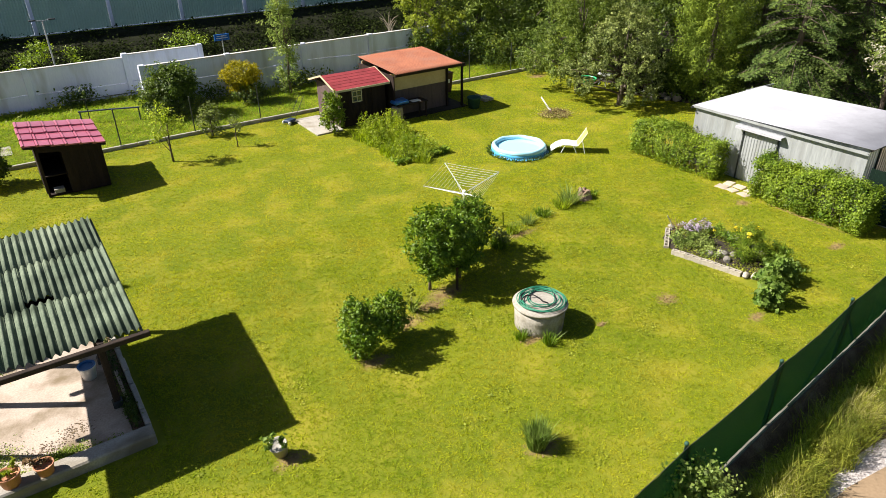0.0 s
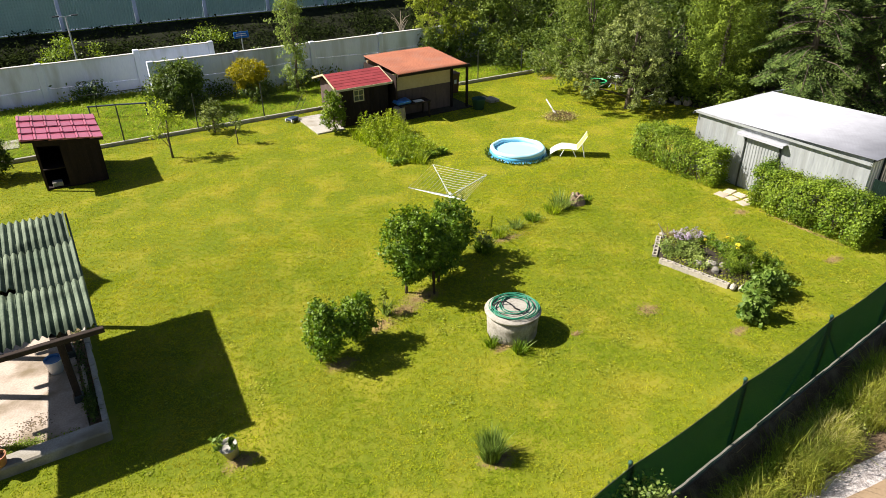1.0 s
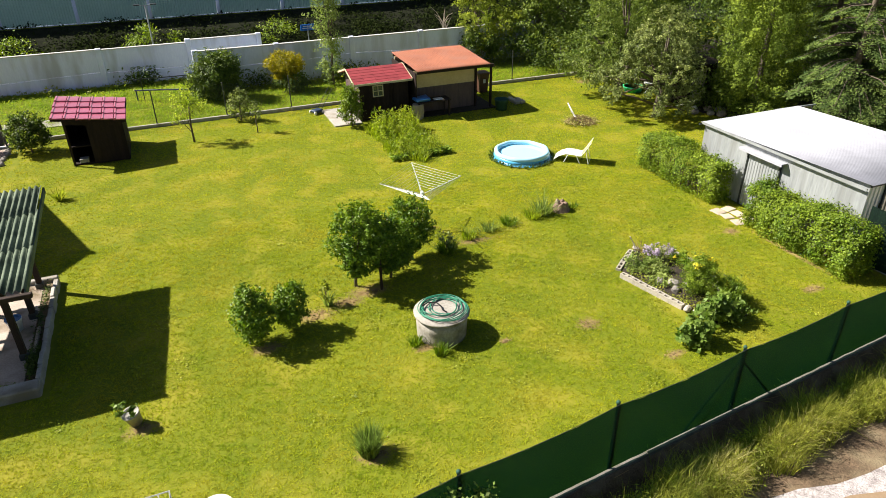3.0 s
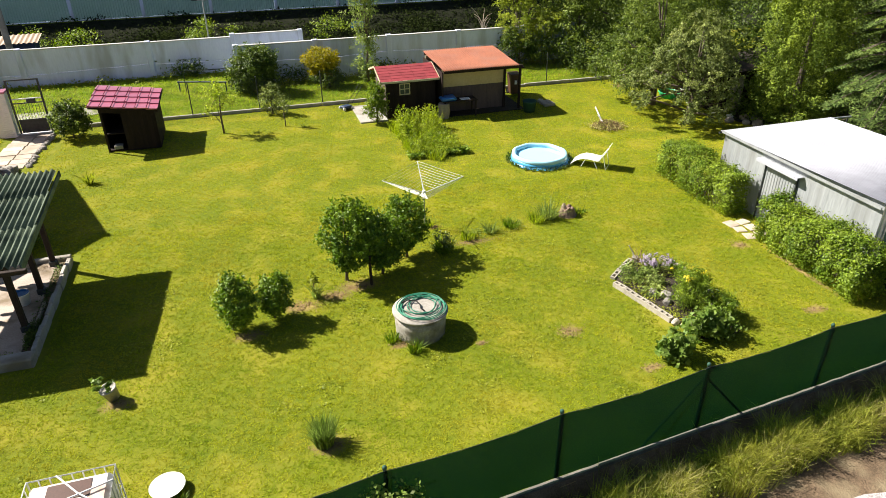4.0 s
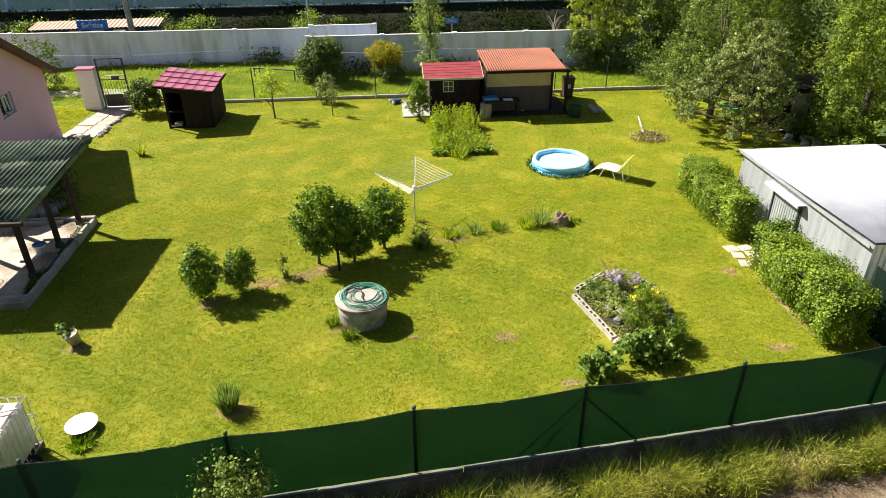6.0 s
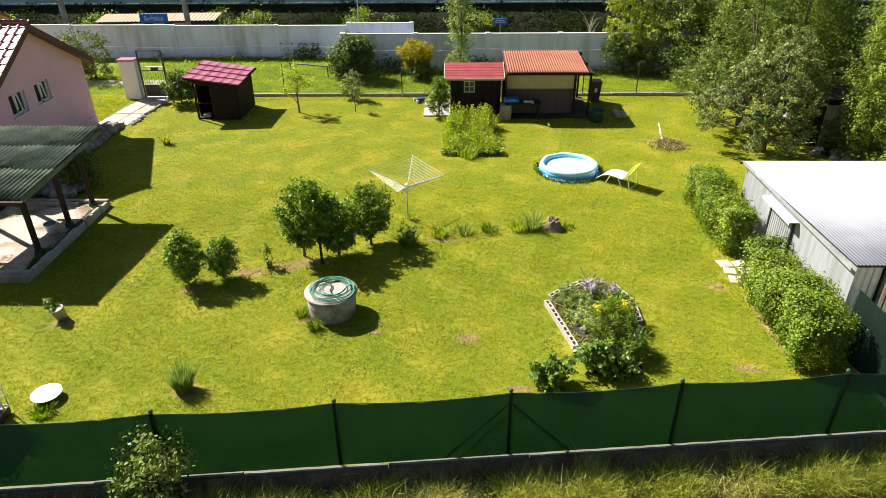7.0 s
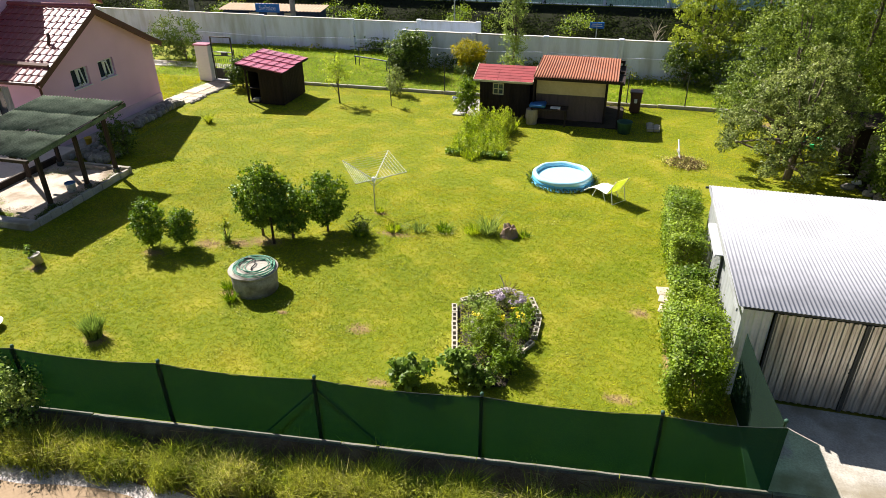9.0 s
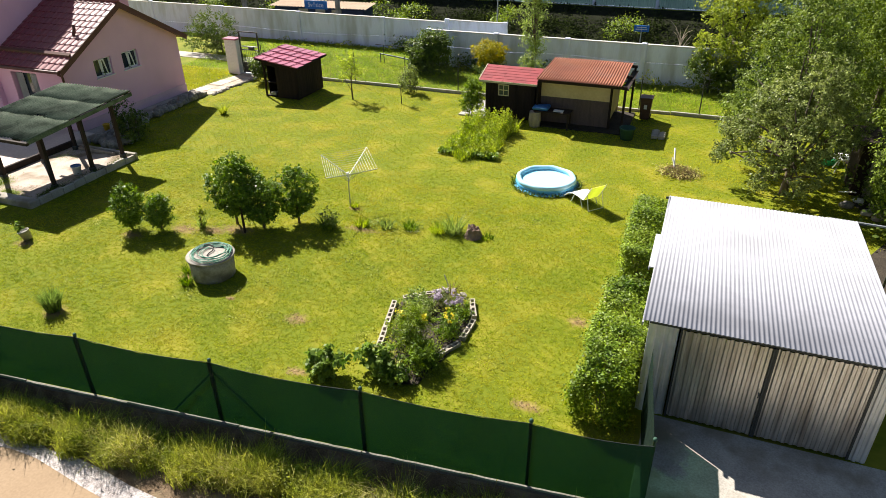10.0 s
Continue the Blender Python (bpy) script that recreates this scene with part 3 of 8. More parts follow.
line_strip("road", -1.66, -6.5, M_SAND, "sandy brown lane outside the garden", "road", 0.034, wob=0.2, bend=True)

# concrete kerbs
bm = bmesh.new()
for i in range(26):
    xa = -31.0 + 2.42 * i
    xb = xa + 2.405
    tp = 0.2 + 0.008 * math.sin(i * 2.7)
    ya, yb = fence_y(xa), fence_y(xb)
    vs = [bm.verts.new(p) for p in ((xa, ya - 0.245, -0.4), (xb, yb - 0.245, -0.4), (xb, yb - 0.17, -0.4), (xa, ya - 0.17, -0.4), (xa, ya - 0.245, tp), (xb, yb - 0.245, tp), (xb, yb - 0.17, tp), (xa, ya - 0.17, tp))]
    for f in ((0, 1, 2, 3), (4, 5, 6, 7), (0, 1, 5, 4), (1, 2, 6, 5), (2, 3, 7, 6), (3, 0, 4, 7)):
        bm.faces.new([vs[k] for k in f])
struct("kerb_front", bm, M_KERB, "weathered concrete edging boards under the net fence", "kerb")

kerb_back = thing("kerb_back", (0, 0, 0), "low concrete edging along the back of the lawn", "kerb", kind="structure")
KERB = mesh_from("kerb_stone", boxed(-1.22, 1.22, -0.05, 0.06, -0.2, 0.13, 0.012), M_CONC)
for i in range(13):
    k = part("kerb_stone", KERB, M_CONC, kerb_back)
    k.location = (-13.3 + 2.46 * i + 1.2, 22.58 + random.uniform(-0.02, 0.02), random.uniform(-0.02, 0.015))


# back boundary walls of precast panels
def panel_wall(name, xs, y, tops, label, joint=0.92):
    w = thing(name, (0, 0, 0), label, "wall", kind="structure")
    for k, (xa, xb, top) in enumerate(zip(xs, xs[1:], tops)):
        tip = 0.08 * math.sin(k * 2.3 + len(xs))
        for low in (True, False):
            bm = boxed(xa + 0.09, xb - 0.09, y - 0.05, y + 0.05, -0.7 if low else joint + 0.02, joint if low else top, 0.01)
            for v in bm.verts:
                if (joint - 0.1 < v.co.z < joint + 0.1):
                    v.co.z += tip * (1 if v.co.x > (xa + xb) / 2 else -1)
            part("panel", bm, M_WALL, w)
        part("coping", boxed(xa + 0.02, xb - 0.02, y - 0.085, y + 0.085, top + 0.003, top + 0.05, 0.012), M_WALLTOP, w)
    for x, top in zip(xs, (*tops, tops[-1])):
        part("post", boxed(x - 0.13, x + 0.13, y - 0.13, y + 0.10, -0.7, top + 0.09, 0.02), M_WALL, w)
    return w


panel_wall("wall_tall", (-34.6, -28.7, -22.85, -16.98, -11.1, -6.95, -3.45), 30.3, (1.82, 1.82, 1.80, 1.76, 1.74, 1.86), "tall grey-white precast concrete boundary wall", 0.62)
panel_wall("wall_low", (-6.85, -3.05, 0.72, 4.48, 8.25, 11.9), 27.3, (1.87, 1.87, 1.87, 1.87, 1.87), "lower grey-white precast concrete boundary wall", 1.05)

# footpaths and slabs
bm = bmesh.new()
rngp = random.Random(4)
slabs = thing("path", (0, 0, 0), "pale flagstone path from the gate to the house", "path", kind="structure")
for i in range(9):
    y = 18.3 + 0.49 * i
    for x0, x1 in ((-16.0 + 0.05 * i, -15.28 + 0.05 * i), (-15.25 + 0.05 * i, -14.62 + 0.03 * i)):
        bm = boxed(x0, x1, y, y + 0.475, -0.05, 0.035 + rngp.uniform(-0.01, 0.012), 0.012)
        part("slab", bm, M_FLAG, slabs)
struct("lane_back", boxed(-40, -12.5, 24.3, 25.4, -0.05, 0.02), M_CONC, "grey concrete footway on the grass strip by the wall", "path")

terrace = struct("terrace", boxed(-24, -14.85, 3.0, 11.6, -0.1, 0.27, 0.02), M_PAVE, "pinkish paved terrace beside the house", "terrace")
struct("house_apron", boxed(-15.7, -14.75, 11.62, 18.3, -0.1, 0.16, 0.02), M_CONC, "shaded concrete apron along the gable wall", "apron")

# front slab of the pergola with its low kerb walls
slab = thing("pergola_floor", (0, 0, 0), "pale worn concrete floor with a raised edge under the pergola", "floor", kind="structure")
part("slab", boxed(-14.82, -12.05, 6.32, 10.4, -0.1, 0.12, 0.01), M_PALE, slab)
# earth strip whose brown also stands for the roof's shade here
part("shaded_earth_strip", boxed(-12.048, -11.838, 6.32, 10.4, -0.1, 0.105, 0.01), M_BANK, slab, "earth strip beside the edging, coloured also for the roof's shade")
for i in range(9):
    y = 6.32 + 0.455 * i
    part("edge_block", boxed(-11.835, -11.735 + 0.012 * math.sin(i * 3.3), y, y + 0.445, -0.1, 0.21 + 0.025 * math.sin(i * 2.1), 0.015), M_CONC, slab)
part("front_edge", boxed(-14.9, -11.74, 5.96, 6.315, -0.1, 0.2, 0.03), M_CONC, slab)
part("back_edge", boxed(-14.82, -11.74, 10.42, 10.57, -0.1, 0.22, 0.02), M_CONC, slab)
part("timber_step", boxed(-14.95, -14.825, 6.4, 10.6, 0.0, 0.33, 0.02), M_TIMB, slab, "dark timber step edge")

# railway side beyond the wall
bm = bmesh.new()
ry = [31.5 + 0.5 * i for i in range(51)]
rows = [[bm.verts.new((x, y, ground_z(x, y) + 0.02)) for y in ry] for x in (-90, -40, 0, 40, 90)]
for r, s in zip(rows, rows[1:]):
    for j in range(len(ry) - 1):
        bm.faces.new((r[j], s[j], s[j + 1], r[j + 1]))
struct("railway_bed", bm, M_DIRT, "dark earth and ballast of the railway cutting, shade in the colour", "railway bed", True)
struct("platform", boxed(-60, 40, 44.0, 48.0, -3.4, -2.75, 0.02), M_DIRT, "railway platform in the cutting, darkened in its colour", "platform")
barrier = thing("noise_barrier", (0, 0, 0), "grey-green ribbed noise barrier with pale posts", "noise barrier", kind="structure")
BP = mesh_from("post", boxed(-0.13, 0.13, -0.16, 0.12, -0.5, 4.2, 0.02), M_WALL)
BB = mesh_from("base_panel", boxed(-2.64, 2.64, -0.06, 0.06, -0.6, 0.12, 0.02), M_WALL)
BS = mesh_from("ribbed_panel", ribbed_wall(-2.64, 2.64, 0.2, 0.10, 0.125, 4.0, lambda u, d, z: (u, -d, z)), M_BARR)
for i in range(20):
    x = -64 + 5.55 * i
    for nm, me, dx in (("post", BP, 0), ("base_panel", BB, 2.775), ("ribbed_panel", BS, 2.775)):
        o = part(nm, me, M_WALL, barrier)
        o.location = (x + dx, 57.2, -1.25)


# ---- net fence ----
net = thing("net_fence", (0, 0, 0), "dark green shade-net fence on green steel posts", "fence")
NPOST = mesh_from("post", lathe(bmesh.new(), [(0.023, 0.0), (0.023, 1.60), (0.034, 1.605), (0.034, 1.64), (0.02, 1.66)], 10), M_GREENP, True)
xs_post = [-5.62 + 2.85 * k for k in range(-5, 5)]
for x in xs_post:
    p = part("post", NPOST, M_GREENP, net)
    p.location = (x, fence_y(x) - 0.15, 0)
x_end = 7.62
xs_all = xs_post + [x_end]
p = part("post", NPOST, M_GREENP, net)
p.location = (x_end, 1.05, 0)


def net_panel(a, b, top0=1.6, sag=0.075, seed=0, foot=0.225):
    a, b = Vector(a), Vector(b)
    bm = bmesh.new()
    out = (b - a).cross(Vector((0, 0, 1))).normalized()
    for off in (0.0, 0.004):
        g = []
        for i in range(25):
            k = i / 24
            p = a.lerp(b, k * 1.02 - 0.01)
            top = top0 - sag * 4 * k * (1 - k) + 0.012 * noise.noise((k * 9, seed, 2))
            col = []
            for j in range(9):
                q = j / 8
                w = (0.02 + math.sin(math.pi * min(max(k, 0), 1)) ** 0.5) * 0.9 * (0.045 * noise.noise((p.x * 1.1, q * 1.7, seed + 4)) * math.sin(math.pi * q) + 0.018 * noise.noise((p.x * 4, q * 5, seed)))
                col.append(bm.verts.new((p.x + out.x * (w + off), p.y + out.y * (w + off), foot + (top - foot) * q)))
            g.append(col)
        for r, s in zip(g, g[1:]):
            for j in range(8):
                bm.faces.new((r[j], s[j], s[j + 1], r[j + 1]))
    return bm


for i, (xa, xb) in enumerate(zip(xs_all, xs_all[1:])):
    ya, yb = fence_y(xa) - 0.19, fence_y(xb) - 0.19
    part("net_panel", net_panel((xa, ya, 0), (xb, yb, 0), seed=i), M_NET, net, smooth=True)
    part("top_wire", tubed([(xa + (xb - xa) * k / 8, ya + (yb - ya) * k / 8, 1.605 - 0.3 * (k / 8) * (1 - k / 8)) for k in range(9)], 0.006, 5), M_STEEL, net)
part("net_panel", net_panel((x_end, 0.95, 0), (7.36, 3.36, 0), 1.58, 0.05, 40, -0.02), M_NET, net, smooth=True)
for sx in (-1, 1):
    x0 = xs_post[7]
    x1 = x0 + sx * 1.2
    part("brace", tubed([(x0, fence_y(x0) - 0.13, 1.35), (x1, fence_y(x1) - 0.11, 0.02)], 0.022, 8), M_GREENP, net)


# ---- back wire fence on the kerb ----
wire = thing("wire_fence", (0, 0, 0), "thin chain-link fence on dark steel posts", "fence")
WPOST = mesh_from("post", lathe(bmesh.new(), [(0.024, -0.2), (0.024, 1.5), (0.03, 1.51), (0.0, 1.54)], 8), M_STEEL)
wx = [-14.5, -11.7, -9.0, -6.2, -3.45, 5.0, 7.5, 10.2, 12.9]
for x in wx:
    p = part("post", WPOST, M_STEEL, wire)
    p.location = (x, 22.6, 0)
for xa, xb in ((-14.5, -11.7), (-11.7, -9.0), (-9.0, -6.2), (-6.2, -3.45), (-3.45, -1.4), (5.0, 7.5), (7.5, 10.2), (10.2, 12.9)):
    part("mesh_panel", boxed(xa, xb, 22.598, 22.602, 0.12, 1.4), M_WIRE, wire)

# ---- garage ----
def make_garage():
    g = thing("garage", (0, 0, 0), "galvanised ribbed-steel double garage with a pale corrugated roof", "garage")
    X0, X1, Y0, Y1 = 7.22, 11.15, 3.5, 9.2
    zt = lambda y: 2.11 - 0.027 * (y - Y0)
    # this side uses a darker, less metallic sheet than the other walls
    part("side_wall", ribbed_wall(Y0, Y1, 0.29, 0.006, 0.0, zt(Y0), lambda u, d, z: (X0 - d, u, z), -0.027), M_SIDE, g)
    part("side_wall", ribbed_wall(Y0, Y1, 0.145, 0.022, 0.0, zt(Y0), lambda u, d, z: (X1 + d, u, z), -0.027), M_GALV, g)
    part("back_wall", ribbed_wall(X0, X1, 0.145, 0.022, 0.0, zt(Y1), lambda u, d, z: (u, Y1 + d, z)), M_GALV, g)
    part("front_wall", ribbed_wall(X0, X0 + 0.52, 0.145, 0.022, 0.0, 2.06, lambda u, d, z: (u, Y0 - d, z)), M_GALV, g)
    for i, (a, b) in enumerate(((X0 + 0.56, X0 + 2.06), (X0 + 2.10, X1 - 0.3))):
        leafd = part("door_leaf", ribbed_wall(a, b, 0.135, 0.02, 0.06, 2.03, lambda u, d, z: (u, Y0 - 0.03 - d, z)), M_DOOR, g, "ribbed steel door leaf")
        for x in (a, b):
            part("door_stile", boxed(x - 0.018, x + 0.018, Y0 - 0.065, Y0 - 0.02, 0.04, 2.04), M_STEEL, leafd)
    part("front_wall", ribbed_wall(X1 - 0.27, X1, 0.13, 0.02, 0.0, 2.06, lambda u, d, z: (u, Y0 - d, z)), M_GALV, g)
    part("lintel", boxed(X0, X1, Y0 - 0.035, Y0 + 0.03, 2.045, 2.10), M_STEEL, g)
    part("door_handle", tubed([(X0 + 2.0, Y0 - 0.10, 1.1), (X0 + 2.0, Y0 - 0.13, 1.05), (X0 + 2.0, Y0 - 0.10, 0.98)], 0.012, 6), M_STEEL, g)
    n = int((X1 - X0 + 0.24) / 0.078 * 8)
    part("roof", wavy_sheet(X0 - 0.12, X1 + 0.12, n, 0.078, 0.005, Y0 - 0.14, Y1 + 0.1, lambda u, v, h: (u, v, zt(v) + 0.05 + h)), M_ROOFW, g, "pale corrugated steel roof", True)
    part("roof_edge", boxed(X0 - 0.13, X0 - 0.10, Y0 - 0.02, Y1 + 0.02, 1.96, 2.03), M_SIDE, g)
    part("roof_rail", tubed([(X0 - 0.2, Y1 + 0.06, zt(Y1)), (X1 + 0.3, Y1 + 0.06, zt(Y1))], 0.03, 6), M_STEEL, g)
    d = part("side_door", ribbed_wall(6.12, 7.25, 0.1, 0.015, 0.05, 1.72, lambda u, dd, z: (X0 - 0.035 - dd, u, z)), M_SIDE, g, "ribbed steel side door")
    for y in (6.09, 7.27):
        part("door_stile", boxed(X0 - 0.07, X0 - 0.024, y - 0.02, y + 0.02, 0, 1.76), M_STEEL, d)
    a = part("awning", boxed(X0 - 0.24, X0 - 0.023, 5.92, 7.5, 1.775, 1.80, 0.005), M_ROOFW, g, "small pale metal canopy")
    part("awning_lip", boxed(X0 - 0.247, X0 - 0.225, 5.92, 7.5, 1.72, 1.774), M_ROOFW, a)
    return g


make_garage()
pavers = thing("stepping_stones", (0, 0, 0), "pale paving stones set before the garage side door", "paving", kind="structure")
rp2 = random.Random(9)
for ix in range(2):
    for iy in range(3):
        x, y = 6.05 + 0.42 * ix + rp2.uniform(-0.02, 0.02), 6.12 + 0.4 * iy + rp2.uniform(-0.03, 0.03)
        w2, d2 = rp2.uniform(0.15, 0.2), rp2.uniform(0.14, 0.19)
        fl = part("flagstone", boxed(-w2, w2, -d2, d2, -0.04, 0.0, 0.012), M_FLAG, pavers)
        fl.matrix_basis = pose(x + 0.18, y + 0.17, 0.018 + rp2.uniform(-0.006, 0.008), rp2.uniform(-1, 1), rp2.uniform(-1, 1), rp2.uniform(-14, 14))
struct("garage_forecourt", boxed(7.4, 14, -0.8, 3.45, -0.6, 0.01, 0.02), M_CONC, "grey concrete forecourt before the garage", "forecourt")


# ---- house ----
def tile_mesh():
    """One pressed roof tile, 0.3 wide along x and 0.36 up the slope y."""
    bm = bmesh.new()
    prof = [(-0.15, 0.0), (-0.11, 0.028), (-0.07, 0.036), (-0.03, 0.022), (0.0, 0.004), (0.06, 0.0), (0.15, 0.0)]
    lo = [bm.verts.new((u, -0.02, h + 0.035)) for u, h in prof]
    hi = [bm.verts.new((u, 0.37, h + 0.004)) for u, h in prof]
    un = [bm.verts.new((u, -0.02, 0.002)) for u, h in prof]
    for i in range(len(prof) - 1):
        bm.faces.new((lo[i], lo[i + 1], hi[i + 1], hi[i]))
        bm.faces.new((un[i], un[i + 1], lo[i + 1], lo[i]))
    return bm


def slab_poly(bm, pts, thick):
    """A flat slab: corner points of its top, dropped by thick."""
    a = [bm.verts.new(p) for p in pts]
    b = [bm.verts.new((p[0], p[1], p[2] - thick)) for p in pts]
    bm.faces.new(a)
    bm.faces.new(b[::-1])
    n = len(a)
    for i in range(n):
        bm.faces.new((a[i], a[(i + 1) % n], b[(i + 1) % n], b[i]))
    return bm


def window(parent, y, z0, z1, w, x):
    """A white two-leaf window, set back in the gable wall at x, whose hinged leaves stand open inwards."""
    f = part("window", boxed(x - 0.145, x - 0.14, y, y + w, z0, z1), M_GLASS, parent, "white-framed window with open leaves and a potted plant")
    bm = bmesh.new()
    for a, b, c, d in ((y, y + 0.05, z0, z1), (y + w - 0.05, y + w, z0, z1), (y, y + w, z0, z0 + 0.05), (y, y + w, z1 - 0.05, z1), (y + w / 2 - 0.03, y + w / 2 + 0.03, z0, z1)):
        box(bm, x - 0.14, x - 0.09, a, b, c, d)
    part("frame", bm, M_WHITE, f)
    part("sill", boxed(x - 0.14, x + 0.05, y - 0.04, y + w + 0.04, z0 - 0.035, z0 - 0.003, 0.006), M_WHITE, f)
    bm = bmesh.new()
    for dy, lean in ((w * 0.34, 0.10), (w * 0.58, 0.16)):
        tube(bm, [(x - 0.09, y + dy + lean, z0 + 0.05), (x - 0.05, y + dy, z1 - 0.05)], 0.028, 6)
    tube(bm, [(x - 0.09, y + w * 0.34 + 0.1, z0 + 0.07), (x - 0.09, y + w * 0.58 + 0.16, z0 + 0.07)], 0.024, 6)
    tube(bm, [(x - 0.05, y + w * 0.34, z1 - 0.07), (x - 0.05, y + w * 0.58, z1 - 0.07)], 0.024, 6)
    part("casement", bm, M_WHITE, f, "white casement leaf tilted open")
    rng = np.random.default_rng(int(y * 10))
    q = rng.normal(size=(24, 3)) * [0.025, 0.12, 0.05] + [x + 0.0, y + w * 0.45, z0 + 0.14]
    tagged(part("window_plant", leaf_mesh("window_plant", q, rng.normal(size=q.shape) + [0.6, 0, 0.3], 0.06, L_DARK, 0.7, rng), L_DARK, f), kind="stuff")


def make_house():
    h = thing("house", (0, 0, 0), "pink rendered house with a maroon tiled gable roof", "house")
    X, YL, YR, RY = -15.7, 11.62, 18.0, 14.78
    zr, k = 4.62, 0.56
    zl, zrr = zr - k * (RY - YL), zr - k * (YR - RY)
    XB = -24.0
    wins = ((13.13, 1.99, 2.72, 0.9), (14.62, 1.99, 2.70, 0.88))
    # gable wall, pieced round its windows
    bm = bmesh.new()
    ys = [YL, wins[0][0], wins[0][0] + wins[0][3], wins[1][0], wins[1][0] + wins[1][3], YR]
    box(bm, X - 0.3, X, YL, YR, 0.55, 1.99)
    for a, b in ((0, 1), (2, 3), (4, 5)):
        box(bm, X - 0.3, X, ys[a], ys[b], 1.99, 2.71)
    prof = [(YL, 2.71), (YR, 2.71), (YR, zrr), (RY, zr), (YL, zl)]
    fa = [bm.verts.new((X, y, z)) for y, z in prof]
    fb = [bm.verts.new((X - 0.3, y, z)) for y, z in prof]
    bm.faces.new(fa)
    bm.faces.new(fb[::-1])
    for i in range(5):
        bm.faces.new((fa[i], fa[(i + 1) % 5], fb[(i + 1) % 5], fb[i]))
    part("gable_wall", bm, M_PINK, h)
    part("plinth", boxed(X - 0.3, X + 0.025, YL - 0.02, YR + 0.02, -0.1, 0.548), M_PLINTH, h)
    part("side_wall", boxed(XB, X - 0.302, YR - 0.3, YR, -0.1, zrr), M_PINK, h)
    bm = bmesh.new()
    box(bm, XB, -18.6, YL, YL + 0.3, -0.1, zl)
    box(bm, -17.2, X - 0.302, YL, YL + 0.3, -0.1, zl)
    box(bm, -18.6, -17.2, YL, YL + 0.3, 2.42, zl)
    part("side_wall", bm, M_PINK, h)
    d = part("doorway", boxed(-18.55, -17.25, YL + 0.2, YL + 0.24, 0.27, 2.40), M_GLASS, h, "glazed doorway with white curtains")
    for x in (-18.5, -17.72):
        bm = bmesh.new()
        rows = [[bm.verts.new((x + 0.4 * i / 24, YL + 0.14 + 0.035 * math.sin(i * 1.3) + 0.01 * math.sin(i), z)) for i in range(25)] for z in (0.4, 1.4, 2.35)]
        for a, b in zip(rows, rows[1:]):
            for i in range(24):
                bm.faces.new((a[i], a[i + 1], b[i + 1], b[i]))
        bmesh.ops.solidify(bm, geom=bm.faces[:], thickness=0.006)
        part("curtain", bm, M_WHITE, d)
    part("interior", boxed(XB + 0.1, X - 0.5, YL + 0.5, YR - 0.5, 0.0, 0.03), M_BLACK, h)
    part("interior_wall", boxed(X - 1.2, X - 1.15, YL + 0.5, YR - 0.5, 0.0, 3.0), M_BLACK, h)
    for y, z0, z1, w in wins:
        window(h, y, z0, z1, w, X)
    # roof slopes
    for s, ye in ((-1, YL - 0.36), (1, YR + 0.28)):
        ze = zr + 0.12 - k * abs(ye - RY)
        bm = bmesh.new()
        slab_poly(bm, [(XB, RY, zr + 0.12), (X + 0.32, RY, zr + 0.12), (X + 0.32, ye, ze), (XB, ye, ze)], 0.13)
        part("roof", bm, M_TRIM, h)
        part("barge_board", slab_poly(bmesh.new(), [(X + 0.322, RY, zr + 0.145), (X + 0.36, RY, zr + 0.145), (X + 0.36, ye, ze + 0.025), (X + 0.322, ye, ze + 0.025)], 0.24), M_TRIM, h)
        part("gutter", tubed([(XB, ye + s * 0.06, ze - 0.06), (X + 0.3, ye + s * 0.06, ze - 0.06)], 0.065, 8), M_TRIM, h)
    TM = mesh_from("roof_tile", tile_mesh(), M_TILE, False)
    roofp = part("tile_field", boxed(XB, X + 0.3, RY - 0.04, RY + 0.04, zr + 0.122, zr + 0.17), M_TILE, h)
    ang = math.atan(k)
    L = (RY - (YL - 0.36)) / math.cos(ang)
    rows, cols = int(L / 0.35) + 1, 15
    for i in range(rows):
        for j in range(cols):
            t = part("roof_tile", TM, M_TILE, roofp)
            d0 = L - 0.35 * i - 0.0
            yy, zz = RY - d0 * math.cos(ang), zr + 0.125 - d0 * math.sin(ang)
            if d0 < 0.15:
                continue
            t.matrix_basis = pose(X + 0.18 - 0.3 * j, yy, zz, math.degrees(ang), 0, 0)
    part("ridge", tubed([(XB, RY, zr + 0.16), (X + 0.34, RY, zr + 0.16)], 0.10, 10), M_TILE, h, smooth=True)
    part("snow_guard", slab_poly(bmesh.new(), [(XB, 11.95, zr + 0.26 - k * (RY - 11.95)), (X + 0.3, 11.95, zr + 0.26 - k * (RY - 11.95)), (X + 0.3, 11.85, zr + 0.24 - k * (RY - 11.85)), (XB, 11.85, zr + 0.24 - k * (RY - 11.85))], 0.11), M_TRIM, h)
    # downpipe
    part("downpipe", tubed([(X + 0.1, YL - 0.36, 2.75), (X + 0.1, YL - 0.30, 2.6), (X - 0.02, YL - 0.06, 2.45), (X + 0.06, YL - 0.05, 1.2), (X + 0.06, YL - 0.05, 0.3)], 0.045, 8), M_TRIM, h, smooth=True)
    # bent flue
    part("flue", tubed([(-16.1, 12.95, 3.5), (-16.1, 12.9, 3.75), (-16.1, 13.0, 3.95), (-16.1, 13.0, 4.12)], 0.06, 8), M_TRIM, h, "short dark roof vent pipe", True)
    # taller main part behind
    bm = bmesh.new()
    xm, zt2 = -19.35, 4.15
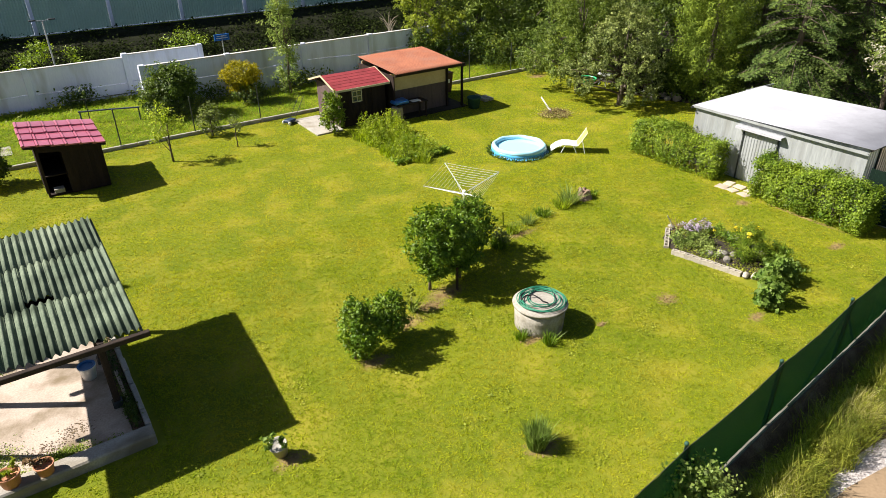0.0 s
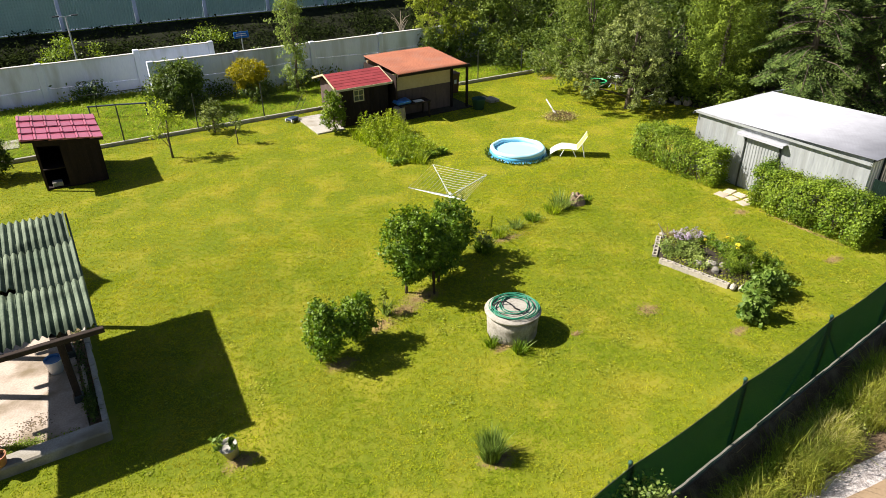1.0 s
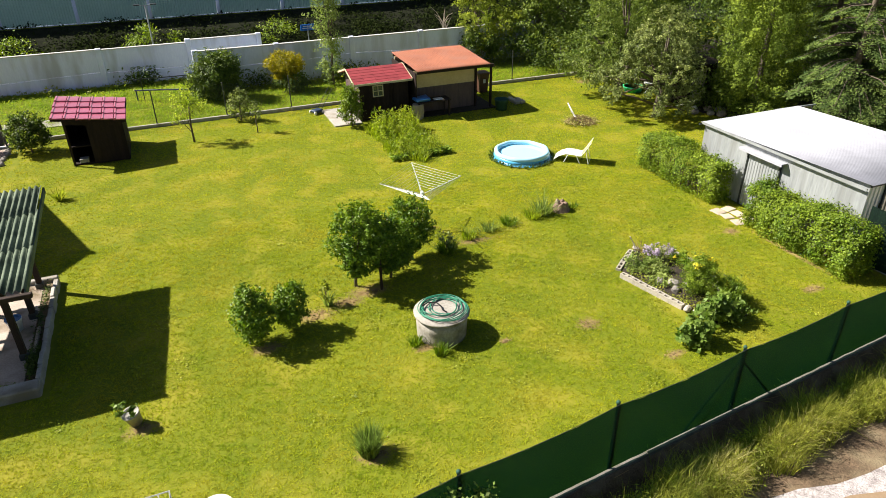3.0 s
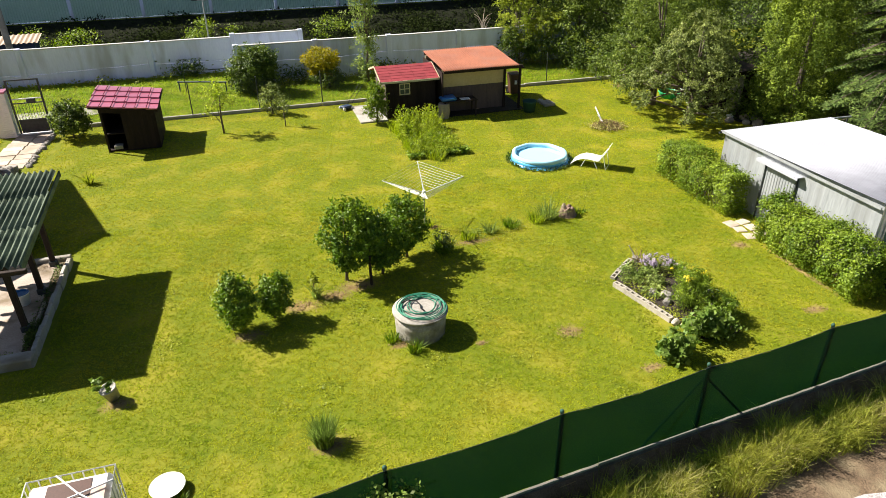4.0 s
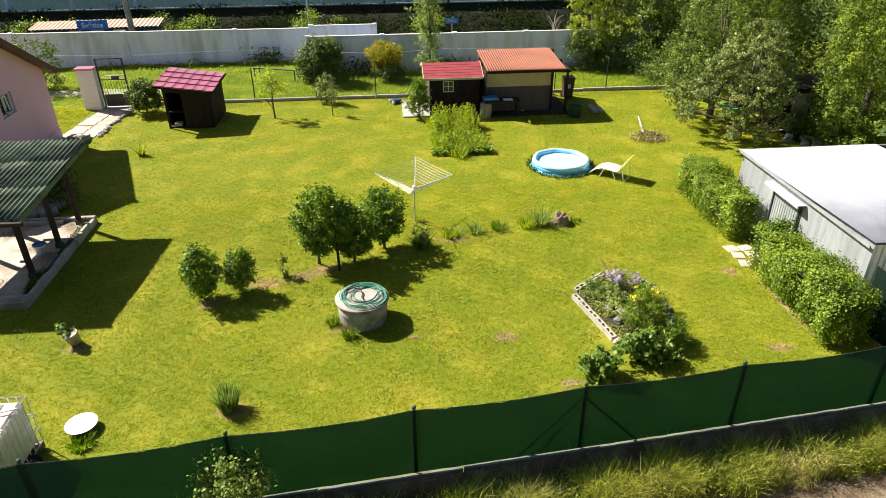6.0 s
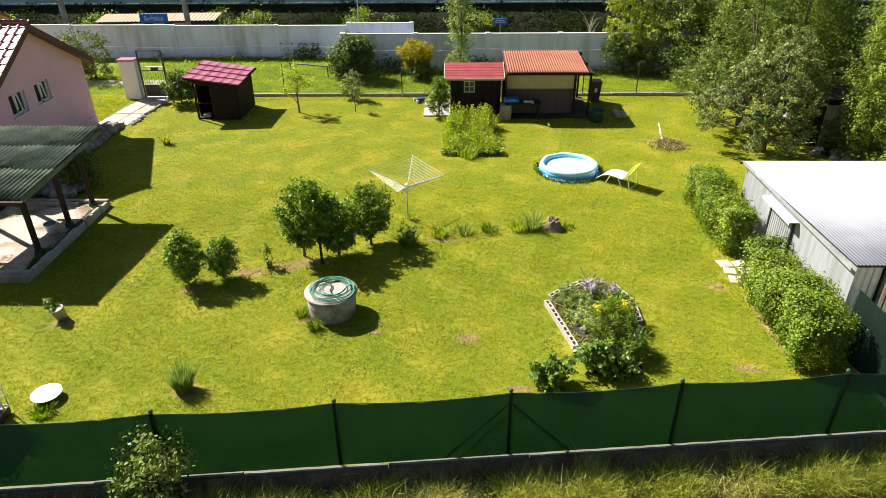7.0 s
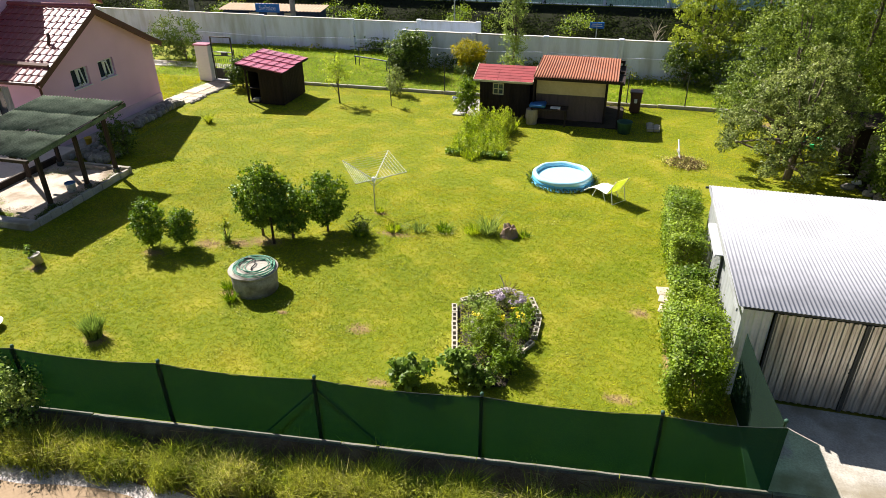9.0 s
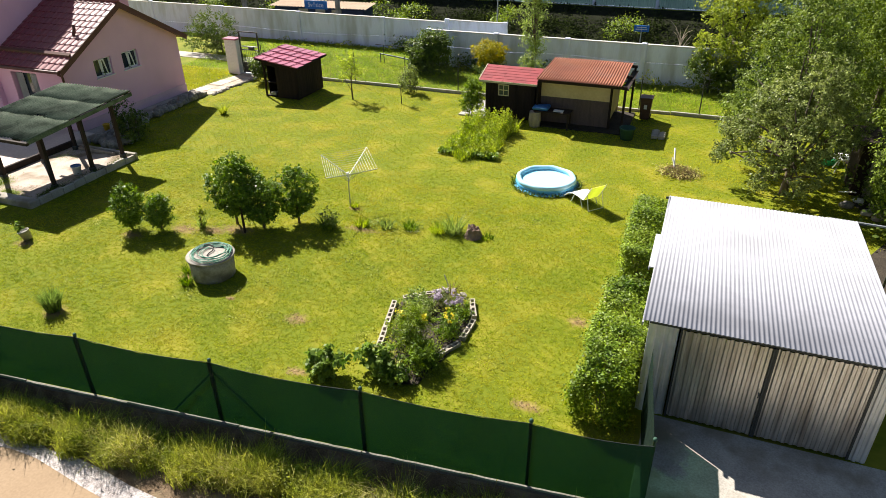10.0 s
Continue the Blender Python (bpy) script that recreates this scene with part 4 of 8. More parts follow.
    prof = [(11.4, -0.1), (19.2, -0.1), (19.2, zt2 + 0.15), (15.0, zt2 + 2.45), (11.4, zt2 + 0.47)]
    fa = [bm.verts.new((xm, y, z)) for y, z in prof]
    fb = [bm.verts.new((xm - 0.4, y, z)) for y, z in prof]
    bm.faces.new(fa)
    bm.faces.new(fb[::-1])
    for i in range(5):
        bm.faces.new((fa[i], fa[(i + 1) % 5], fb[(i + 1) % 5], fb[i]))
    part("main_gable", bm, M_PINK, h)
    part("main_wall", boxed(-29, xm - 0.402, 11.4, 11.7, -0.1, zt2 + 0.4), M_PINK, h)
    part("main_wall", boxed(-29, xm - 0.402, 18.9, 19.2, -0.1, zt2), M_PINK, h)
    for ye in (11.05, 19.6):
        ze = zt2 + 2.45 - 0.548 * abs(ye - 15.0) + 0.1
        part("main_roof", slab_poly(bmesh.new(), [(-29.3, 15.0, zt2 + 2.55), (xm + 0.3, 15.0, zt2 + 2.55), (xm + 0.3, ye, ze), (-29.3, ye, ze)], 0.14), M_TILE, h)
    return h


make_house()


# ---- pergola ----
def make_pergola():
    p = thing("pergola", (0, 0, 0), "timber pergola with a mossy green corrugated roof, one sheet broken", "pergola")
    z_at = lambda y: 2.11 + (y - 6.3) * (2.45 - 2.11) / (10.7 - 6.3)
    X0, X1 = -14.7, -11.47
    n = int((X1 - X0) / 0.0125)
    hole = (-13.0, -12.55)
    for i, (a, b) in enumerate(((6.36, 7.98), (7.88, 9.45), (9.35, 10.7))):
        lift = 0.06 + 0.008 * i
        x1 = X1 + (0.02, 0.0, -0.03)[i]
        if i == 1:
            for u0, u1, va in ((X0, hole[0], a), (hole[0] + 0.002, hole[1], a + 0.24), (hole[1] + 0.002, x1, a)):
                part("roof_sheet", wavy_sheet(u0, u1, max(8, int((u1 - u0) / 0.0125)), 0.128, 0.034, va, b, lambda u, v, h: (u, v + 0.03 * math.sin(u * 7), z_at(v) + lift + h), rows=4), M_PERG, p, smooth=True)
        else:
            part("roof_sheet", wavy_sheet(X0, x1, n, 0.128, 0.034, a, b, lambda u, v, h: (u, v + 0.03 * math.sin(u * 5 + i), z_at(v) + lift + h), rows=4), M_PERG, p, smooth=True)
    # unseen board, added so no sun falls through the gap in the sheet
    part("light_stop_board", boxed(-13.3, -12.3, 7.75, 8.4, z_at(7.9) - 0.09, z_at(7.9) - 0.072), M_TIMB, p)
    part("fascia", slab_poly(bmesh.new(), [(-11.485, 6.33, z_at(6.33) + 0.04), (-11.45, 6.33, z_at(6.33) + 0.04), (-11.45, 10.7, z_at(10.7) + 0.04), (-11.485, 10.7, z_at(10.7) + 0.04)], 0.13), M_PERG, p)
    for x in (X0 + 0.25, -12.12):
        part("rafter", slab_poly(bmesh.new(), [(x - 0.05, 6.32, z_at(6.32) + 0.02), (x + 0.05, 6.32, z_at(6.32) + 0.02), (x + 0.05, 10.72, z_at(10.72) + 0.02), (x - 0.05, 10.72, z_at(10.72) + 0.02)], 0.14), M_TIMB, p)
    for y in (6.26, 7.93, 9.4, 10.66):
        xe = -11.36 if y < 7 else -11.6
        part("beam", boxed(X0 - 0.1, xe, y - 0.05, y + 0.05, z_at(y) - 0.07, z_at(y) + 0.025, 0.008), M_TIMB, p)
    for y in (7.25, 8.85, 10.25):
        for x in (-12.12, X0 + 0.25):
            post = part("post", boxed(x - 0.06, x + 0.06, y - 0.06, y + 0.06, 0.12, z_at(y) - 0.12, 0.01), M_TIMB, p)
            part("post_foot", boxed(x - 0.09, x + 0.09, y - 0.09, y + 0.09, 0.1, 0.26, 0.02), M_STEEL, post)
    return p


make_pergola()


# ---- sheds ----
def board_wall(bm_list, parent, x0, x1, y0, y1, z0, z1, width, material, along="x", name="board"):
    n = max(1, round(((x1 - x0) if along == "x" else (y1 - y0)) / width))
    for i in range(n):
        if along == "x":
            a, b = x0 + (x1 - x0) * i / n, x0 + (x1 - x0) * (i + 1) / n - 0.008
            part(name, boxed(a, b, y0, y1, z0, z1), material, parent)
        else:
            a, b = y0 + (y1 - y0) * i / n, y0 + (y1 - y0) * (i + 1) / n - 0.008
            part(name, boxed(x0, x1, a, b, z0, z1), material, parent)


def make_coop():
    c = thing("shed", (0, 0, 0), "small dark brown wooden hut with a raspberry-pink tiled roof", "shed")
    X0, X1, Y0, Y1 = -11.9, -10.06, 19.02, 21.2
    zt = lambda x, y: 1.80 - 0.134 * (x + 12.21) + 0.042 * (y - 18.88)
    # solid half, and the open half with posts
    body = part("hut_body", boxed(-11.2, X1, Y0 + 0.0, Y1, 0.02, 1.43), M_DARKW, c)
    board_wall(None, c, -11.2, X1 + 0.02, Y0 - 0.022, Y0 - 0.002, 0.03, 1.44, 0.15, M_DARKW)
    part("lintel_board", slab_poly(bmesh.new(), [(x, y, zt(x, y) - 0.062) for x, y in ((X0, Y0 - 0.03), (X1, Y0 - 0.03), (X1, Y0), (X0, Y0))], 0.16), M_DARKW, c)
    board_wall(None, c, X1 + 0.003, X1 + 0.023, Y0, Y1, 0.03, 1.45, 0.16, M_DARKW, "y")
    part("back_wall", boxed(X0, -11.2, Y1 - 0.03, Y1, 0.02, 1.55), M_DARKW, c)
    # added boarding that keeps the sun out of the open half
    part("end_wall", boxed(X0 - 0.02, X0 + 0.0, Y0 + 0.35, Y1, 0.02, 1.68), M_DARKW, c)
    for y in (Y0 + 0.05, Y1 - 0.1):
        part("post", boxed(X0, X0 + 0.07, y - 0.035, y + 0.035, 0, 1.7), M_DARKW, c)
    part("shelf", boxed(X0 + 0.05, -11.21, Y0 + 0.2, Y1 - 0.05, 0.62, 0.66), M_DARKW, c)
    part("floor_board", boxed(X0, -11.2, Y0 + 0.1, Y1, 0.0, 0.06), M_DARKW, c)
    part("box", boxed(X0 + 0.2, -11.4, Y0 + 0.12, Y0 + 0.4, 0.062, 0.2, 0.01), M_CONC, c)
    # roof deck and tiles
    part("roof_deck", slab_poly(bmesh.new(), [(x, y, zt(x, y)) for x, y in ((-12.2, 18.88), (-9.9, 18.88), (-9.86, 21.5), (-12.17, 21.5))], 0.06), M_DARKW, c)
    bm = bmesh.new()
    ru = 0.388
    prof = [(0.0, 0.0), (0.03, 0.03), (0.07, 0.036), (0.10, 0.012), (0.20, 0.006), (0.30, 0.004), (ru - 0.004, 0.002)]
    lo_v = [bm.verts.new((u, 0, h + 0.035)) for u, h in prof]
    hi_v = [bm.verts.new((u, 0.68, h + 0.003)) for u, h in prof]
    un_v = [bm.verts.new((u, 0, 0)) for u, h in prof]
    for i in range(len(prof) - 1):
        bm.faces.new((lo_v[i], lo_v[i + 1], hi_v[i + 1], hi_v[i]))
        bm.faces.new((un_v[i], un_v[i + 1], lo_v[i + 1], lo_v[i]))
    TM = mesh_from("roof_tile", bm, M_RASP)
    slide = Matrix(((1, 0, 0, 0), (0, 1, 0, 0), (-0.134, 0.042, 1, 0), (0, 0, 0, 1)))
    for i in range(6):
        for j in range(4):
            t = part("roof_tile", TM, M_RASP, c)
            x, y = -12.22 + ru * i + 0.012 * math.sin(j * 2.7), 18.86 + 0.66 * j + 0.014 * math.sin(i * 3.1 + j)
            t.matrix_basis = Matrix.Translation((x, y, zt(x, y) + 0.006 + 0.006 * math.sin(i * 1.9 + j * 2.3))) @ slide
    return c


make_coop()


def make_cabin():
    c = thing("garden_shed", (0, 0, 0), "dark brown timber shed with red felt roof and cream window", "shed")
    X0, X1, Y0, Y1, RY = -1.12, 1.0, 19.72, 21.75, 20.75
    zr, k = 1.98, 0.31
    part("shed_body", boxed(X0, X1, Y0, Y1, 0.02, 1.62), M_DARKW, c)
    board_wall(None, c, X0, X1, Y0 - 0.022, Y0 - 0.002, 0.03, 1.6, 0.14, M_DARKW)
    # left side in a lighter brown than the front boards
    board_wall(None, c, X0 - 0.022, X0 - 0.002, Y0, Y1, 0.03, 1.6, 0.14, M_BRSIDE, "y")
    bm = bmesh.new()
    for x in (X0 - 0.02, X1):
        vs = [bm.verts.new(p) for p in ((x, Y0, 1.6), (x, Y1, 1.6), (x, RY, zr - 0.04))]
        ws = [bm.verts.new((v.co.x + 0.02, v.co.y, v.co.z)) for v in vs]
        bm.faces.new(vs)
        bm.faces.new(ws[::-1])
        for i in range(3):
            bm.faces.new((vs[i], vs[(i + 1) % 3], ws[(i + 1) % 3], ws[i]))
    part("gable", bm, M_DARKW, c)
    for s in (-1, 1):
        ye = RY + s * 1.22
        ze = zr - k * 1.22
        rf = part("roof", slab_poly(bmesh.new(), [(X0 - 0.26, RY, zr), (X1 + 0.12, RY, zr), (X1 + 0.12, ye, ze), (X0 - 0.26, ye, ze)], 0.05), M_RED, c)
        if s < 0:
            for r in range(6):
                d = 1.22 - r * 0.2
                for q in range(5):
                    xa = X0 - 0.26 + q * 0.5
                    xb = min(xa + 0.494, X1 + 0.12)
                    y0, y1 = RY - d, RY - d + 0.19
                    part("shingle", slab_poly(bmesh.new(), [(xa, y1, zr - k * (RY - y1) + 0.012), (xb, y1, zr - k * (RY - y1) + 0.012), (xb, y0, zr - k * d + 0.018), (xa, y0, zr - k * d + 0.018)], 0.010), M_RED, rf)
        for x in (X0 - 0.285, X1 + 0.122):
            part("barge_board", slab_poly(bmesh.new(), [(x, RY, zr + 0.03), (x + 0.025, RY, zr + 0.03), (x + 0.025, ye, ze + 0.03), (x, ye, ze + 0.03)], 0.075), M_CREAM, c)
    part("fascia", boxed(X0 - 0.26, X1 + 0.12, RY - 1.245, RY - 1.222, zr - k * 1.22 - 0.07, zr - k * 1.22 + 0.01), M_CREAM, c)
    w = part("window", boxed(-0.55, -0.13, Y0 - 0.032, Y0 - 0.024, 1.0, 1.44), M_GLASS, c, "dark four-pane window in a cream frame")
    bm = bmesh.new()
    for a in ((-0.57, -0.53), (-0.15, -0.11), (-0.355, -0.325)):
        box(bm, a[0], a[1], Y0 - 0.05, Y0 - 0.033, 0.98, 1.46)
    for b in ((0.98, 1.02), (1.42, 1.46), (1.205, 1.235)):
        box(bm, -0.57, -0.11, Y0 - 0.054, Y0 - 0.0335, b[0], b[1])
    part("frame", bm, M_CREAM, w)
    part("door", boxed(0.35, 0.9, Y0 - 0.045, Y0 - 0.024, 0.05, 1.5), M_DARKW, c)
    return c


make_cabin()


def make_summerhouse():
    c = thing("summer_kitchen", (0, 0, 0), "open-fronted timber shelter with a rust-red corrugated roof", "shelter")
    X0, X1 = 1.18, 4.55
    zt = lambda y: 1.93 + 0.045 * (y - 19.15)
    part("roof", wavy_sheet(X0, X1, int((X1 - X0) / 0.0105), 0.105, 0.019, 19.12, 22.4, lambda u, v, h: (u, v, zt(v) + 0.03 + h + 0.012 * math.sin(v * 1.9 + u)), rows=9), M_RUST, c, "rust-red corrugated roof", True)
    for y in (19.25, 20.7, 22.25):
        part("rafter", boxed(X0 + 0.05, X1 + 0.2, y - 0.04, y + 0.04, zt(y) - 0.12, zt(y) - 0.005), M_DARKW, c)
    part("upper_wall", boxed(X0 + 0.08, 4.15, 19.75, 19.80, 1.12, 1.82), M_BEIGE, c, "beige board band")
    part("lower_wall", boxed(X0 + 0.08, 4.15, 19.755, 19.80, 0.05, 1.115), M_BRSIDE, c)
    part("back_wall", boxed(X0 + 0.08, 4.15, 22.1, 22.16, 0, 1.95), M_BEIGE, c)
    part("side_wall", boxed(4.1, 4.15, 19.81, 22.1, 0.4, 1.9), M_BEIGE, c)
    for x, y in ((4.68, 19.35), (4.68, 22.2), (4.12, 19.7)):
        part("post", boxed(x - 0.045, x + 0.045, y - 0.045, y + 0.045, 0, zt(y) - 0.1, 0.006), M_DARKW, c)
    part("gutter_board", boxed(X1 + 0.02, X1 + 0.26, 19.2, 22.3, 1.80, 1.84), M_DARKW, c)
    # floor coloured as dark soil for the shade inside the shelter
    part("floor", boxed(X0, 4.9, 19.2, 22.3, -0.05, 0.03), M_SOIL, c)
    # added wall, blocks the sun that reached the floor
    part("end_wall", boxed(X0, X0 + 0.05, 19.3, 22.3, 0.03, 1.85), M_DARKW, c)
    return c


make_summerhouse()

# ---- trees, shrubs and hedges ----
ORN = dict(clump=0.085, group="trees in the bed row", lift=0.45, shell=0.74, gaps=0.25)
make_tree("ornamental_tree", (-4.95, 7.4, 0), (0.75, 0.036), [(0.16, -0.10, 1.36, 0.73, 0.71, 0.67), (0.12, -0.05, 1.80, 0.46, 0.46, 0.43), (0.18, -0.10, 0.90, 0.48, 0.48, 0.43), (0.10, -0.05, 0.62, 0.25, 0.25, 0.27), (0.14, -0.08, 0.78, 0.46, 0.44, 0.34)], 12500, 0.078, L_LILAC, "vase-shaped green ornamental tree on thin forked stems", seed=3, **ORN)
make_tree("ornamental_tree", (-4.02, 7.45, 0), (0.6, 0.034), [(0.00, 0.00, 0.98, 0.59, 0.57, 0.54), (0.05, 0.05, 1.30, 0.50, 0.48, 0.32), (0.00, 0.00, 0.55, 0.36, 0.36, 0.38), (0, 0, 0.6, 0.46, 0.44, 0.34)], 8000, 0.075, L_LILAC, "smaller round green ornamental tree between two taller ones", seed=4, **ORN)
make_tree("ornamental_tree", (-3.22, 8.1, 0), (0.65, 0.034), [(0.00, 0.00, 1.08, 0.62, 0.62, 0.54), (0.00, 0.05, 1.46, 0.43, 0.43, 0.30), (0.00, 0.00, 0.62, 0.38, 0.38, 0.38), (0, 0, 0.68, 0.45, 0.44, 0.34)], 8200, 0.075, L_LILAC, "round dark green ornamental tree with a short trunk", seed=5, **ORN)
make_tree("ornamental_tree", (-7.72, 6.05, 0), (0.4, 0.03), [(0.16, -0.10, 0.76, 0.43, 0.43, 0.50), (0.16, -0.05, 1.06, 0.32, 0.32, 0.30), (0.10, -0.05, 0.40, 0.25, 0.25, 0.27)], 6200, 0.068, L_LILAC, "low egg-shaped green bush tree on the lawn", seed=6, **ORN)
make_tree("ornamental_tree", (-6.82, 6.3, 0), (0.35, 0.028), [(0.08, -0.08, 0.60, 0.36, 0.36, 0.41), (0.10, -0.05, 0.86, 0.27, 0.27, 0.24), (0.05, -0.05, 0.34, 0.22, 0.22, 0.22)], 4600, 0.068, L_LILAC, "smallest egg-shaped green bush tree on the lawn", seed=7, **ORN)

make_tree("shrub", (-1.62, 19.35, 0), (0.8, 0.03), [(0, 0, 0.55, 0.46, 0.42, 0.5), (0.02, 0.05, 1.05, 0.42, 0.4, 0.5), (0.0, 0.05, 1.45, 0.28, 0.26, 0.3)], 4200, 0.085, L_HEDGE, "upright green shrub beside the dark shed", "shrub", 0.1, 11)
make_tree("sapling", (-7.76, 20.0, 0), (1.5, 0.035), [(-0.1, 0, 1.75, 0.42, 0.4, 0.32), (0.22, 0.1, 1.35, 0.42, 0.4, 0.3), (-0.25, 0, 1.0, 0.35, 0.3, 0.25)], 1300, 0.085, L_BRIGHT, "thin young fruit tree with sparse light leaves", "tree", 0.13, 12, group="saplings", shell=0.2)
make_tree("sapling", (-5.32, 20.15, 0), (0.9, 0.02), [(0, 0, 0.95, 0.3, 0.3, 0.32), (0.1, 0, 0.65, 0.25, 0.25, 0.2)], 420, 0.075, L_APPLE, "very thin young fruit tree with few leaves", "tree", 0.11, 13, group="saplings", shell=0.2)
make_tree("shrub", (-5.7, 22.0, 0), (0.6, 0.03), [(0, 0, 0.5, 0.5, 0.4, 0.45), (0.05, 0, 0.95, 0.3, 0.3, 0.4)], 1500, 0.09, L_APPLE, "loose grey-green shrub by the edging", "shrub", 0.12, 14)
make_tree("shrub", (-6.15, 25.7, 0), (0.8, 0.06), [(0, 0, 1.05, 1.15, 1.0, 1.0), (0.3, 0, 1.6, 0.8, 0.8, 0.55), (-0.45, 0, 0.7, 0.8, 0.8, 0.6)], 14000, 0.11, L_DARK, "large dark green rounded shrub before the wall", "shrub", 0.16, 15)
make_tree("shrub", (-2.95, 25.9, 0), (0.6, 0.04), [(0, 0, 1.3, 0.85, 0.7, 0.5), (0.1, 0, 0.75, 0.6, 0.5, 0.5)], 11000, 0.075, L_YELLOW, "golden-leaved rounded shrub before the wall", "shrub", 0.10, 16, shell=0.7, gaps=0.15)
make_tree("shrub", (-2.7, 25.4, 0), (0.4, 0.03), [(0, 0, 0.5, 0.75, 0.5, 0.42)], 1800, 0.10, L_DARK, "dark low shrub under the golden one", "shrub", 0.14, 17)
make_tree("slender_tree", (-0.7, 25.9, 0), (3.6, 0.06), [(0, 0, 0.9, 0.6, 0.5, 0.7), (0.05, 0, 2.1, 0.62, 0.55, 0.9), (-0.1, 0, 3.3, 0.75, 0.6, 0.9), (0.05, 0, 4.4, 0.6, 0.5, 0.8)], 4600, 0.13, L_BAMB, "tall slender pale green tree before the wall", "tree", 0.17, 18, aspect=0.35, droop=0.6, shell=0.35)
make_tree("shrub", (-13.45, 21.3, 0), (0.5, 0.03), [(0, 0, 0.65, 0.72, 0.62, 0.62), (0.05, 0, 1.05, 0.55, 0.52, 0.42)], 5200, 0.10, L_DARK, "dark glossy shrub beside the garden gate", "shrub", 0.12, 19)
make_tree("shrub", (-19.6, 25.8, 0), (1.2, 0.05), [(-0.3, 0, 1.6, 1.3, 1.0, 1.0), (0.1, 0, 0.7, 0.9, 0.8, 0.7), (-1.2, -0.2, 0.9, 1.1, 0.9, 0.9)], 7000, 0.10, L_DARK, "dark green shrub behind the house corner", "shrub", 0.15, 20)
make_tree("shrub", (-13.2, 12.2, 0), (0.9, 0.03), [(0, -0.3, 0.5, 0.55, 0.5, 0.5), (-0.3, -0.2, 1.1, 0.4, 0.4, 0.55), (-0.4, 0.4, 0.6, 0.4, 0.4, 0.5)], 3200, 0.09, L_DARK, "dark shrub among stones behind the pergola", "shrub", 0.13, 21)
make_tree("shrub", (-5.75, -0.72, -0.35), (1.0, 0.03), [(0, 0, 0.9, 0.58, 0.5, 0.55), (0.15, 0.1, 1.4, 0.42, 0.4, 0.35), (-0.3, 0, 0.5, 0.4, 0.4, 0.4), (0.45, 0, 1.25, 0.25, 0.25, 0.2)], 7000, 0.062, L_BAMB, "wild leafy shrub growing outside the fence", "shrub", 0.13, 23, shell=0.4, aspect=0.7, lift=0.5, gaps=0.4)
make_tree("shrub", (-11.0, -1.2, -0.12), (1.0, 0.03), [(0, 0, 0.9, 0.7, 0.5, 0.6), (0.25, 0.1, 1.3, 0.45, 0.4, 0.4)], 4000, 0.07, L_BAMB, "wild leafy shrub growing outside the fence", "shrub", 0.16, 24, shell=0.3)

# big trees at the back corner
make_tree("apple_tree", (10.44, 15.3, 0), (1.9, 0.12), [(0.0, 0.1, 3.05, 1.35, 1.3, 0.9), (-1.2, 0.5, 2.0, 0.85, 0.9, 0.6), (0.3, -0.8, 2.1, 1.0, 0.8, 0.7), (1.0, 0.4, 2.4, 1.0, 1.1, 0.9), (-0.7, -0.8, 1.5, 0.7, 0.6, 0.55), (-1.6, 1.5, 1.35, 0.6, 0.8, 0.5), (0.5, -1.15, 1.2, 0.45, 0.4, 0.45), (-0.4, 0.9, 2.6, 1.1, 0.9, 0.7), (-2.0, 0.3, 1.15, 0.4, 0.45, 0.35), (0.1, -1.5, 0.7, 0.35, 0.3, 0.4), (0.4, 0.3, 3.9, 0.7, 0.7, 0.5), (-0.9, -1.2, 0.85, 0.35, 0.35, 0.35)], 31000, 0.088, L_APPLE, "old spreading apple tree with low grey-green boughs", "tree", 0.12, 31, shell=0.55, lift=-0.4, gaps=0.62, per=46)
make_tree("fruit_tree", (10.6, 18.1, 0), (2.4, 0.13), [(-0.1, 0.1, 4.2, 1.6, 1.6, 1.3), (-1.0, 0.5, 2.6, 1.2, 1.3, 0.95), (-1.5, 1.3, 1.6, 0.9, 1.0, 0.7), (0.9, 0.4, 3.2, 1.4, 1.4, 1.1), (-0.6, -0.9, 2.5, 1.1, 0.9, 0.8), (-1.6, -0.4, 1.4, 0.8, 0.8, 0.6), (0.2, 0.2, 5.2, 0.9, 0.9, 0.7)], 34000, 0.085, L_GREEN, "tall fresh green fruit tree behind the apple tree", "tree", 0.15, 32, shell=0.55, lift=0.15, gaps=0.6, per=44)
make_tree("yellowish_tree", (8.5, 28.9, -0.1), (2.6, 0.14), [(0, -0.6, 3.5, 1.7, 1.5, 1.0), (-0.8, -1.8, 2.3, 1.0, 0.9, 0.6), (0.7, -2.1, 2.2, 1.2, 0.9, 0.7), (0.2, 0.0, 4.5, 1.2, 1.2, 0.8), (-0.5, -2.2, 1.4, 0.8, 0.5, 0.5)], 16000, 0.13, L_GOLD, "yellowish broadleaved tree hanging over the boundary wall", "tree", 0.18, 33, shell=0.5, lift=-0.4, gaps=0.55, aspect=0.42, per=40)
make_tree("broadleaf_tree", (11.6, 27.2, 0), (3.4, 0.18), [(0, 0, 4.4, 2.0, 1.8, 2.0), (-1.0, -0.6, 2.2, 1.3, 1.2, 1.4), (1.6, -0.6, 2.0, 1.5, 1.3, 1.3)], 15000, 0.15, L_GREEN, "tall leafy tree in the dense back thicket", "tree", 0.3, 35, gaps=0.35)
